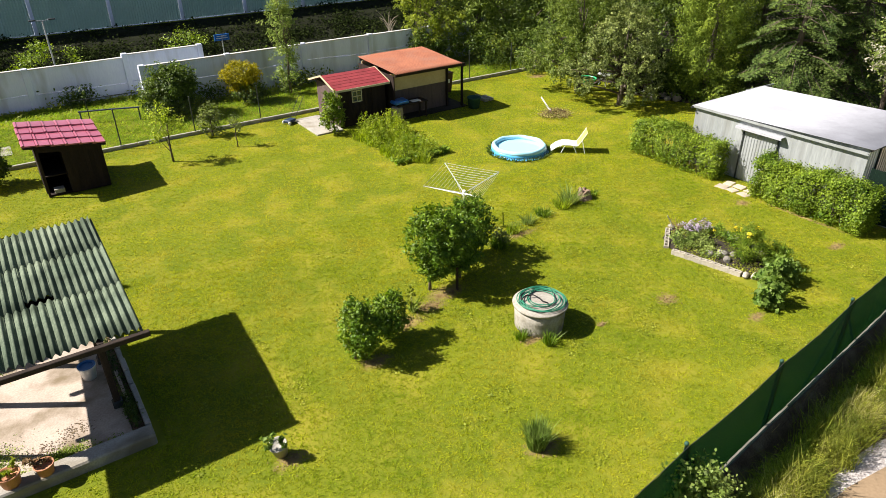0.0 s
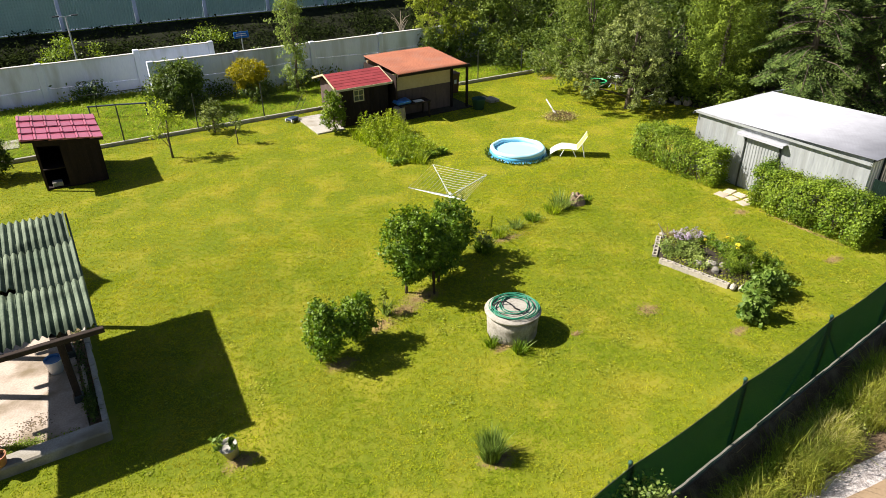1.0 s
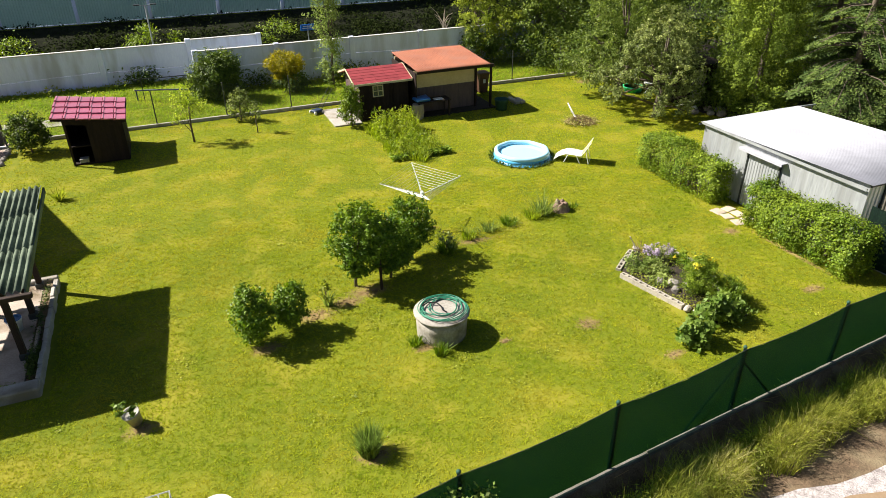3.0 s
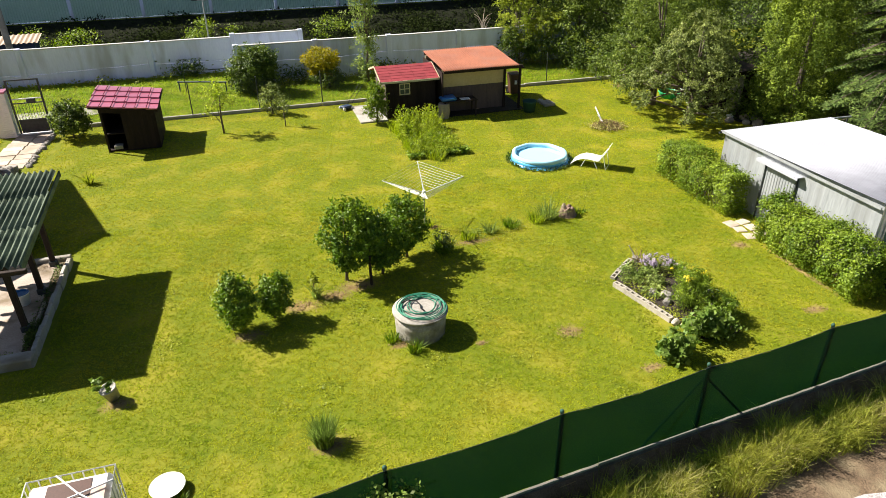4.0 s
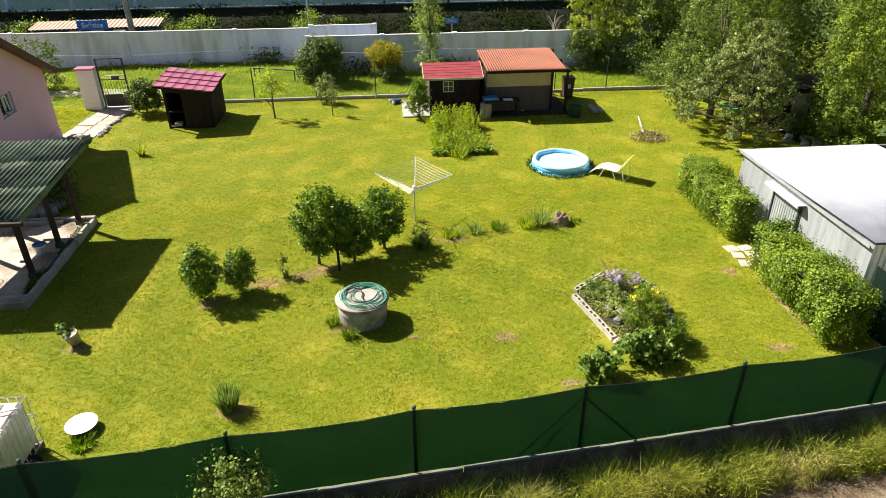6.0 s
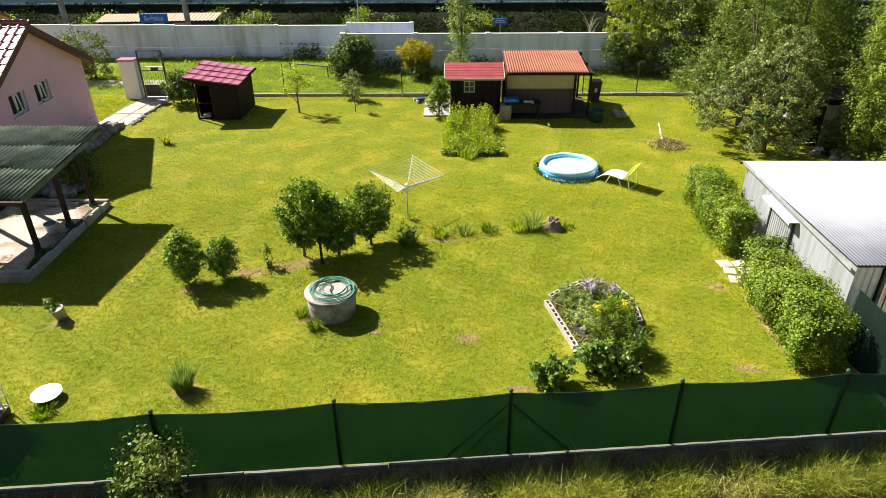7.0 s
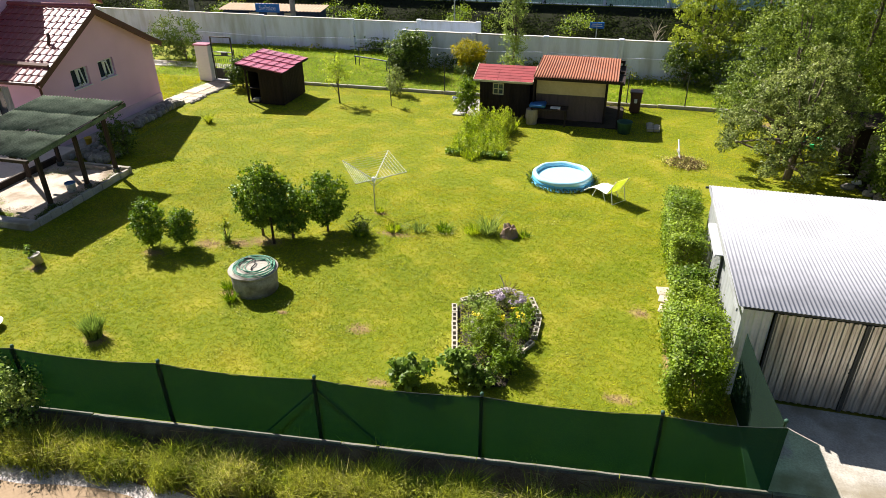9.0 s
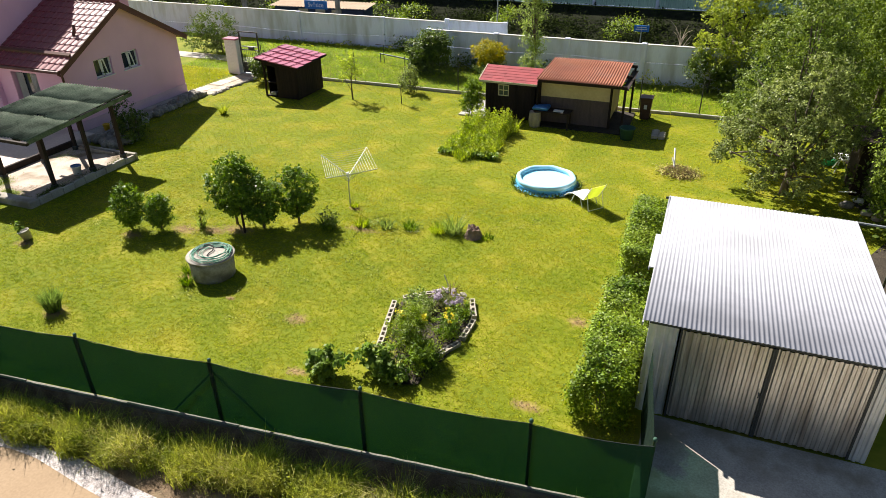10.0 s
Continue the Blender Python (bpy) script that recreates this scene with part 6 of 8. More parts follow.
thicket("bramble_thicket", 520, 34, -48, 6, 50.6, 1.3, lambda x, y: -1.75 + 0.75 * np.clip(np.sin(x * 0.55) + 0.7 * np.sin(x * 1.4 + 1), -0.8, 1.4), (0.32, 0.3, 0.2), 0.17, L_HEDGE, "green bramble thicket in the railway cutting", 131, gate=0.35)
thicket("scrub_thicket", 2600, 30, -50, 30, 53.2, 2.0, lambda x, y: -3.1 + 1.9 * np.clip((y - 50) / 6.5, 0, 1) + 0.12 + 0.15 * np.sin(x * 0.9), (0.4, 0.4, 0.16), 0.2, L_SCRUB, "dark scrub on the railway bank, shade in the leaf colour", 132, 0.5)
thicket("scrub_thicket", 420, 30, -55, 34, 40.0, 1.6, lambda x, y: -1.7 + 0.4 * np.sin(x * 0.7), (0.4, 0.4, 0.25), 0.2, L_DARK, "dark scrub beside the tracks", 133)
thicket("wood_thicket", 260, 40, 9.6, 16, 25.2, 0.9, lambda x, y: 1.5 + 0.5 * np.sin(x * 1.9) * np.sin(y * 1.7), (0.3, 0.3, 0.2), 0.13, L_DARK, "dark undergrowth beyond the back fence", 137, 1.5)
thicket("wood_thicket", 900, 40, 14, 40, 27.5, 3.2, lambda x, y: 2.6 + 1.6 * np.sin(x * 0.8) * np.sin(y * 0.9) + 0.08 * (x - 14), (0.42, 0.42, 0.3), 0.2, L_DARK, "dense dark undergrowth behind the garden trees", 134, 4.0)
thicket("wood_thicket", 700, 40, 19, 44, 14.0, 3.6, lambda x, y: 2.8 + 1.4 * np.sin(x * 0.8) * np.sin(y * 0.9), (0.42, 0.42, 0.3), 0.2, L_DARK, "dense dark undergrowth behind the spruces", 135, 4.0)
thicket("wood_thicket", 260, 40, 12.5, 17, 16.2, 2.0, lambda x, y: 1.3 + 0.6 * np.sin(x * 1.9) * np.sin(y * 1.7), (0.3, 0.3, 0.2), 0.14, L_DARK, "dark undergrowth between the trunks", 136, 1.4)
# dark sheet over the lawn, standing in for shade under the trees
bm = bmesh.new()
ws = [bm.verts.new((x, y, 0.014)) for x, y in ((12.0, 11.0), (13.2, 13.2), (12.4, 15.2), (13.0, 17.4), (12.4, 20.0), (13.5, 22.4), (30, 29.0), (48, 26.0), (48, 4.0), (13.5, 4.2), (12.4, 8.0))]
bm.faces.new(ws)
struct("woodland_floor", bm, M_SOIL, "dark ground sheet holding the shade under the trees", "woodland floor")

# ---- well with garden hose ----
def make_well():
    w = thing("well", (-3.74, 4.78, 0), "round concrete well ring with a pale slab lid", "well")
    part("ring", lathe(bmesh.new(), [(0.545, -0.1), (0.55, 0.1), (0.56, 0.3), (0.575, 0.535)], 40), M_WELL, w, smooth=True)
    part("lid", lathe(bmesh.new(), [(0.59, 0.537), (0.612, 0.545), (0.617, 0.575), (0.60, 0.592), (0.3, 0.60), (0.0, 0.605)], 48), M_WELL, w, "pale cracked concrete lid", True)
    return w


make_well()
bm = bmesh.new()
pts = []
for i in range(7 * 30):
    q = 2 * math.pi * i / 30
    k = q / (2 * math.pi)
    r = 0.42 + 0.085 * math.sin(k * 2.4) + 0.035 * math.sin(q * 0.37 + 1)
    pts.append((0.045 * math.sin(k * 1.7) + r * math.cos(q), 0.045 * math.cos(k * 2.9) + r * 0.96 * math.sin(q), 0.618 + 0.005 * k + 0.010 * math.sin(q * 2 + k)))
for i in range(1, 22):
    q = 2 * math.pi * i / 30
    pts.append((-0.1 + 0.50 * math.cos(q) * (1 - 0.006 * i), 0.02 + 0.50 * math.sin(q) * (1 - 0.006 * i), 0.66 - 0.0015 * i))
tube(bm, pts, 0.0105, 6)
hose = tagged(part("garden_hose", bm, M_HOSE, smooth=True), "coiled green garden hose lying on the well lid", "hose")
hose.location = (-3.69, 4.79, 0)
tagged(part("garden_hose", tubed([(-4.1, 5.0, 0.665), (-3.95, 5.05, 0.675), (-3.78, 4.98, 0.67), (-3.72, 4.85, 0.64), (-3.74, 4.72, 0.63), (-3.69, 4.6, 0.63)], 0.014, 6), M_BLACK, smooth=True), "short dark hose end across the well lid", "hose")
tagged(part("garden_stake", tubed([(-4.40, 7.02, -0.1), (-4.41, 7.02, 1.0)], 0.035, 8), M_TIMB), "dark wooden stake among the bushes", "stake")


# ---- rotary clothes dryer ----
def make_dryer():
    d = thing("clothes_dryer", (-2.3, 9.62, 0), "pale rotary clothes dryer with four spread arms", "clothes dryer")
    hub = Vector((0.02, 0.03, 1.06))
    tips = [Vector((0.12, 1.12, 1.60)), Vector((1.12, -0.16, 1.50)), Vector((-0.16, -0.98, 1.34)), Vector((-1.12, 0.36, 1.45))]
    part("pole", tubed([(0, 0, -0.1), (0.0, 0.0, 0.7), hub + Vector((0, 0, 0.12))], [0.019, 0.018, 0.016], 8), M_ALU, d)
    part("hub", lathe(bmesh.new(), [(0.045, 1.0), (0.05, 1.03), (0.05, 1.12), (0.04, 1.15)], 10), M_PLAST, d)
    top = Vector((0.0, 0.02, 1.36))
    for t in tips:
        a = part("arm", tubed([hub, t], 0.012, 6), M_ALU, d)
        part("strut", tubed([Vector((0, 0, 0.86)), hub.lerp(t, 0.38)], 0.007, 5), M_ALU, a)
    for i in range(4):
        p, q = tips[i], tips[(i + 1) % 4]
        for k in range(9):
            f = 0.28 + 0.09 * k
            a, b = hub.lerp(p, f), hub.lerp(q, f)
            m = a.lerp(b, 0.5) - Vector((0, 0, 0.012))
            part("line", tubed([a, m, b], 0.0034, 4, cap=False), M_WHITE, d)
    return d


make_dryer()


# ---- paddling pool ----
def make_pool():
    p = thing("paddling_pool", (3.05, 13.5, 0), "round blue inflatable paddling pool filled with water", "paddling pool")
    for nm, r, z, tr, m in (("lower_ring", 1.03, 0.09, 0.10, M_BLUEP), ("upper_ring", 1.02, 0.205, 0.095, M_PALEB)):
        bm = bmesh.new()
        n, s = 64, 12
        rings = []
        for i in range(n):
            a = 2 * math.pi * i / n
            rr = r * (1 + 0.012 * math.cos(8 * a)) + 0.012 * noise.noise((a * 2, r, 1))
            rings.append([bm.verts.new(((rr + tr * math.cos(b)) * math.cos(a), (rr + tr * math.cos(b)) * math.sin(a), z + tr * math.sin(b) * (1 + 0.05 * math.cos(8 * a)))) for b in (2 * math.pi * j / s for j in range(s))])
        for i in range(n):
            for j in range(s):
                bm.faces.new((rings[i][j], rings[(i + 1) % n][j], rings[(i + 1) % n][(j + 1) % s], rings[i][(j + 1) % s]))
        part(nm, bm, m, p, smooth=True)
    part("floor_sheet", lathe(bmesh.new(), [(0.98, 0.01), (0.98, 0.03), (0.0, 0.03)], 48), M_PALEB, p)
    part("water", lathe(bmesh.new(), [(0.955, 0.12), (0.955, 0.15), (0.0, 0.152)], 48), M_WATER, p)
    part("skirt", lathe(bmesh.new(), [(1.22, 0.0), (1.16, 0.02), (1.12, 0.06), (1.05, 0.06)], 48, 0.03, -0.02), M_BLUEP, p)
    p.scale = (0.9, 0.9, 0.95)
    return p


make_pool()
for i in range(26):
    q = 2 * math.pi * i / 26
    make_tuft("grass_clump", (3.05 + 1.09 * math.cos(q), 13.5 + 1.09 * math.sin(q), 0), 36, 0.12, 0.10, L_DARK, "dark unmown grass round the paddling pool", "grass", 600 + i, 0.012, 0.9, "grass round the pool")


# ---- sun lounger ----
def make_lounger():
    l = thing("sun_lounger", (4.66, 12.32, 0), "white sun lounger with a yellow-green raised back", "sun lounger", "", -41)
    w = 0.29
    def canvas(pts, m, nm):
        bm = bmesh.new()
        a = [bm.verts.new((x, -w + 0.03, z)) for x, z in pts]
        b = [bm.verts.new((x, w - 0.03, z)) for x, z in pts]
        c = [bm.verts.new((x, -w + 0.03, z - 0.012)) for x, z in pts]
        e = [bm.verts.new((x, w - 0.03, z - 0.012)) for x, z in pts]
        for i in range(len(pts) - 1):
            bm.faces.new((a[i], a[i + 1], b[i + 1], b[i]))
            bm.faces.new((c[i], e[i], e[i + 1], c[i + 1]))
            bm.faces.new((a[i], c[i], c[i + 1], a[i + 1]))
            bm.faces.new((b[i], b[i + 1], e[i + 1], e[i]))
        part(nm, bm, m, l, smooth=True)
    seat = [(-0.82, 0.06), (-0.62, 0.22), (-0.4, 0.31), (-0.15, 0.31), (0.08, 0.28), (0.14, 0.29)]
    back = [(0.15, 0.29), (0.26, 0.45), (0.36, 0.62), (0.46, 0.80)]
    canvas(seat, M_WHITE, "seat")
    canvas(back, M_CLOTH, "backrest")
    for y in (-w, w):
        part("side_rail", tubed([(x, y, z) for x, z in seat + back], 0.014, 6), M_WHITE, l)
        for pts in (((-0.3, y, 0.31), (-0.44, y, 0.012)), ((-0.02, y, 0.29), (0.12, y, 0.012)), ((0.30, y, 0.5), (0.42, y, 0.012))):
            part("leg", tubed(pts, 0.012, 6), M_WHITE, l)
    part("foot_bar", tubed([(0.42, -w, 0.014), (0.42, w, 0.014)], 0.012, 6), M_WHITE, l)
    return l


make_lounger()

# ---- twig pile with a white stick ----
rng = np.random.default_rng(201)
bm = bmesh.new()
for i in range(230):
    a, r = rng.uniform(0, 6.28), 0.62 * math.sqrt(rng.uniform(0, 1))
    x, y = r * math.cos(a), r * 0.8 * math.sin(a)
    z = 0.26 * max(0.1, 1 - (r / 0.55) ** 2)
    t = rng.uniform(0, 6.28)
    L = rng.uniform(0.12, 0.3)
    tube(bm, [(x - L * math.cos(t), y - L * math.sin(t), max(0.01, z - 0.08)), (x, y, z), (x + L * math.cos(t), y + L * math.sin(t), max(0.01, z - rng.uniform(-0.05, 0.12)))], 0.006, 4)
pile = tagged(part("twig_pile", bm, L_DEAD), "low heap of dry twigs on the lawn", "twig pile", "", "stuff")
pile.location = (7.18, 15.95, 0)
p = rng.normal(size=(1500, 3)) * [0.33, 0.26, 0.05]
p[:, 2] = np.abs(p[:, 2]) + 0.03 + 0.14 * np.exp(-(p[:, 0] ** 2 + p[:, 1] ** 2) / 0.08)
clip = tagged(part("clippings", leaf_mesh("clippings", p, rng.normal(size=p.shape) * 0.5 + [0, 0, 0.7], 0.07, L_REED, 0.5, rng), L_REED), "withered clippings on the twig heap", "clippings", "", "stuff")
clip.location = (7.18, 15.95, 0)
tagged(part("white_stick", tubed([(7.0, 15.9, 0.02), (6.9, 16.6, 0.66)], 0.03, 8), M_WHITE), "white painted stick leaning in the twig heap", "stick", "sticks in the twig heap")
tagged(part("white_stick", tubed([(7.1, 15.85, 0.02), (6.86, 16.28, 0.42)], 0.02, 8), M_WALLTOP), "shorter pale stick beside the white one", "stick", "sticks in the twig heap")


# ---- tree stump ----
bm = bmesh.new()
prof = [(0.32, -0.05), (0.24, 0.06), (0.20, 0.16), (0.185, 0.25), (0.15, 0.27), (0.08, 0.22)]
rings = []
for r, z in prof:
    ring = []
    for k in range(18):
        a = 2 * math.pi * k / 18
        q = r * (1 + 0.22 * noise.noise((math.cos(a) * 2.2, math.sin(a) * 2.2, 3)))
        ring.append(bm.verts.new((q * math.cos(a), q * math.sin(a), z + (0.16 * noise.noise((math.cos(a) * 1.8, math.sin(a) * 1.8, 8)) if z > 0.2 else 0.0))))
    rings.append(ring)
for a, b in zip(rings, rings[1:]):
    for k in range(18):
        bm.faces.new((a[k], a[(k + 1) % 18], b[(k + 1) % 18], b[k]))
bm.faces.new(rings[-1])
st = thing("tree_stump", (1.98, 9.08, 0), "short weathered brown tree stump with a jagged top", "tree stump")
part("bark", bm, M_STUMP, st)
part("split_wood", tubed([(-0.1, 0.02, 0.15), (-0.13, 0.03, 0.3), (-0.15, 0.03, 0.36)], [0.07, 0.05, 0.015], 7), M_ROSE, st, "paler splinter of broken wood")


# ---- flower bed ----
bed = thing("flower_bed", (0, 0, 0), "rounded flower bed edged with stones and hollow blocks", "flower bed", kind="structure")
bm = bmesh.new()
outline = [(1.35, 5.1), (1.55, 4.3), (1.85, 3.45), (2.0, 2.6), (2.5, 2.45), (3.0, 2.6), (3.2, 3.5), (3.36, 4.35), (3.28, 5.2), (3.0, 5.75), (2.45, 6.1), (1.8, 5.85)]
vs = [bm.verts.new((x, y, 0.015)) for x, y in outline]
c = bm.verts.new((2.35, 4.3, 0.10))
for i in range(len(vs)):
    bm.faces.new((vs[i], vs[(i + 1) % len(vs)], c))
part("soil", bm, M_SOIL, bed)
rs = random.Random(21)


def hollow_block(L=0.36, w=0.13, h=0.14):
    """A hollow concrete block lying flat, with two cells open upwards."""
    bm = bmesh.new()
    for y0, y1 in ((-w / 2, -w / 2 + 0.03), (w / 2 - 0.03, w / 2)):
        box(bm, -L / 2, L / 2, y0, y1, 0, h)
    for x in (-L / 2, -0.02, L / 2 - 0.04):
        box(bm, x, x + 0.04, -w / 2 + 0.03, w / 2 - 0.03, 0, h)
    box(bm, -L / 2 + 0.02, L / 2 - 0.02, -w / 2 + 0.02, w / 2 - 0.02, 0.0, 0.03)
    return bm


HB = mesh_from("block", hollow_block(), M_PALEST)
runs = [((1.33, 5.15), (1.76, 3.38), 5, 0), ((1.42, 5.42), (2.35, 6.12), 3, 0.05), ((3.06, 5.86), (3.34, 5.2), 2, 0), ((3.37, 5.1), (3.36, 4.3), 2, 0.02), ((3.34, 4.18), (3.02, 3.52), 2, 0.03)]
for (xa, ya), (xb, yb), n, sink in runs:
    for i in range(n):
        k = (i + 0.5) / n
        o = part("block", HB, M_PALEST, bed)
        o.matrix_basis = pose(xa + (xb - xa) * k, ya + (yb - ya) * k, -0.03 - sink, 0, rs.uniform(-3, 3), math.degrees(math.atan2(yb - ya, xb - xa)) + rs.uniform(-3, 3))


def rough_stone(sx, sy, sz, seed):
    bm = bmesh.new()
    bmesh.ops.create_icosphere(bm, subdivisions=2, radius=1)
    for v in bm.verts:
        n = 1 + 0.28 * noise.noise(v.co * 1.4 + Vector((seed * 3.1, 0, 0)))
        v.co = Vector((v.co.x * sx * n, v.co.y * sy * n, v.co.z * sz * n))
    return bm


STONES = [mesh_from("stone", rough_stone(0.13, 0.10, 0.09, s), M_STONE, False) for s in range(5)]
PSTONES = [mesh_from("stone", rough_stone(0.12, 0.08, 0.07, s + 9), M_PALEST, False) for s in range(4)]
edge_pts = [(2.5, 6.1), (2.78, 6.02), (1.80, 3.28), (2.0, 3.1)]
for i, (x, y) in enumerate(edge_pts):
    o = part("stone", PSTONES[i % 4], M_PALEST, bed)
    s = rs.uniform(0.85, 1.25) * (1.5 if i == len(edge_pts) - 1 else 1)
    o.matrix_basis = pose(x, y, 0.05, 0, 0, rs.uniform(0, 360)) @ Matrix.Scale(s, 4)
for x, y, s in ((1.95, 4.45, 1.1), (2.2, 4.25, 1.3), (2.05, 4.0, 1.0), (2.4, 4.05, 0.9), (2.55, 2.75, 1.5)):
    o = part("stone", STONES[rs.randrange(5)], M_STONE, bed)
    o.matrix_basis = pose(x, y, 0.09, 0, 0, rs.uniform(0, 360)) @ Matrix.Scale(s, 4)


bw = np.random.default_rng(219)
pw = np.stack([bw.uniform(1.5, 3.2, 4200), bw.uniform(2.8, 5.9, 4200), np.abs(bw.normal(size=4200)) * 0.05 + 0.04], 1)
lft = 1.42 + 0.24 * (5.1 - pw[:, 1]) * (pw[:, 1] < 5.1) + 0.9 * np.clip(pw[:, 1] - 5.1, 0, 1)
pw = pw[(pw[:, 0] > lft) & (np.sin(pw[:, 0] * 5 + 1) * np.sin(pw[:, 1] * 4.3) < 0.55)]
tagged(part("bed_weeds", leaf_mesh("bed_weeds", pw, bw.normal(size=pw.shape) * 0.5 + [0, 0, 0.8], 0.055, L_WEED, 0.5, bw), L_WEED), "low yellow-green weeds covering the bed's soil", "weeds", "", "stuff")


def make_plant(name, at, lobes, count, size, material, label, seed, aspect=0.55, clump=0.08, flowers=None, droop=0.0, stems=6):
    """A leafy perennial: short stems, leaves and, if given, flowers (material, count, size, low)."""
    rng = np.random.default_rng(seed)
    ob = thing(name, at, label, "plant")
    bm = bmesh.new()
    for _ in range(stems):
        l = lobes[int(rng.integers(0, len(lobes)))]
        e = (l[0] + rng.uniform(-0.5, 0.5) * l[3], l[1] + rng.uniform(-0.5, 0.5) * l[4], l[2] + 0.3 * l[5])
        tube(bm, [(e[0] * 0.3, e[1] * 0.3, -0.02), (e[0] * 0.7, e[1] * 0.7, e[2] * 0.6), e], [0.012, 0.009, 0.004], 5)
    part("stem_growth", bm, L_DARK, ob)
    p, n = crown_points(lobes, count, clump, rng, 0.35)
    keep = p[:, 2] > 0.02
    part("leaves", leaf_mesh("leaves", p[keep], n[keep], size, material, aspect, rng, droop), material, ob)
    if flowers:
        fm, fc, fs, lift = flowers
        p, n = crown_points([(a, b, c + lift, d, e, f * 0.7) for a, b, c, d, e, f in lobes], fc, 0.05, rng, 0.8)
        keep = p[:, 2] > np.median(p[:, 2])
        tagged(part("flowers", leaf_mesh("flowers", p[keep], n[keep] * [1, 1, 0.4] + [0, 0, 0.8], fs, fm, 0.9, rng), fm, ob), kind="stuff")
    return ob


make_plant("lavender", (2.62, 5.4, 0.03), [(0, 0, 0.2, 0.40, 0.32, 0.18)], 1300, 0.05, L_APPLE, "bushy lavender with pale violet flowers in the bed", 211, 0.3, flowers=(L_LAV, 1500, 0.035, 0.10))
make_plant("perennial", (1.95, 5.25, 0.03), [(0, 0, 0.16, 0.46, 0.42, 0.18), (0.3, -0.35, 0.16, 0.3, 0.3, 0.18), (0.0, -0.75, 0.08, 0.3, 0.35, 0.1)], 2600, 0.06, L_BAMB, "low leafy green perennial in the bed", 212)
make_plant("perennial", (2.98, 4.4, 0.03), [(0, 0, 0.24, 0.3, 0.45, 0.26), (0.05, 0.7, 0.16, 0.25, 0.3, 0.18)], 2300, 0.055, L_LILAC, "leafy perennial with small yellow flowers", 213, flowers=(L_FLOWY, 200, 0.04, 0.1))
make_plant("perennial", (2.42, 3.62, 0.03), [(0, 0, 0.48, 0.46, 0.44, 0.45), (0.05, 0.1, 0.82, 0.32, 0.3, 0.2)], 6000, 0.07, L_HEDGE, "dense feathery green perennial topped with yellow buds", 214, 0.2, flowers=(L_FLOWY, 70, 0.045, 0.1), stems=12)
make_plant("perennial", (2.9, 3.2, 0.0), [(0, 0, 0.33, 0.35, 0.4, 0.33)], 2600, 0.09, L_LILAC, "drooping narrow-leaved green perennial", 215, 0.18, droop=0.8)
make_plant("broad_leaf_plant", (2.0, 2.75, 0.0), [(0, 0, 0.30, 0.36, 0.3, 0.28), (0.15, -0.1, 0.5, 0.25, 0.25, 0.2)], 900, 0.12, L_BIG, "broad-leaved pale green plant by the bed", 216, 0.62, 0.1)
make_plant("broad_leaf_plant", (1.1, 2.25, 0.0), [(0, 0, 0.26, 0.46, 0.3, 0.26), (0.1, 0.05, 0.46, 0.3, 0.2, 0.16)], 1050, 0.125, L_BIG, "broad-leaved green plant beside the net fence", 217, 0.62, 0.1)
make_plant("broad_leaf_plant", (2.45, 2.6, 0.0), [(0, 0, 0.25, 0.4, 0.25, 0.25)], 1100, 0.1, L_BIG, "broad-leaved plant at the foot of the bed", 218, 0.45, 0.1)
tagged(part("bed_stick", tubed([(2.4, 6.0, 0.0), (2.36, 6.06, 0.25), (2.24, 6.12, 0.46)], 0.012, 6), M_WALLTOP), "pale dry stick poking from the bed", "stick")
bm = bmesh.new()
for i in range(26):
    a = rs.uniform(0, 6.28)
    tube(bm, [(2.5, 5.9, 0.02), (2.5 + 0.14 * math.cos(a), 5.9 + 0.14 * math.sin(a), 0.16), (2.5 + 0.3 * math.cos(a), 5.9 + 0.28 * math.sin(a), rs.uniform(0.03, 0.3))], 0.006, 4)
tagged(part("dead_stems", bm, L_DEAD), "withered brown stems at the head of the bed", "dead plant", "", "stuff")


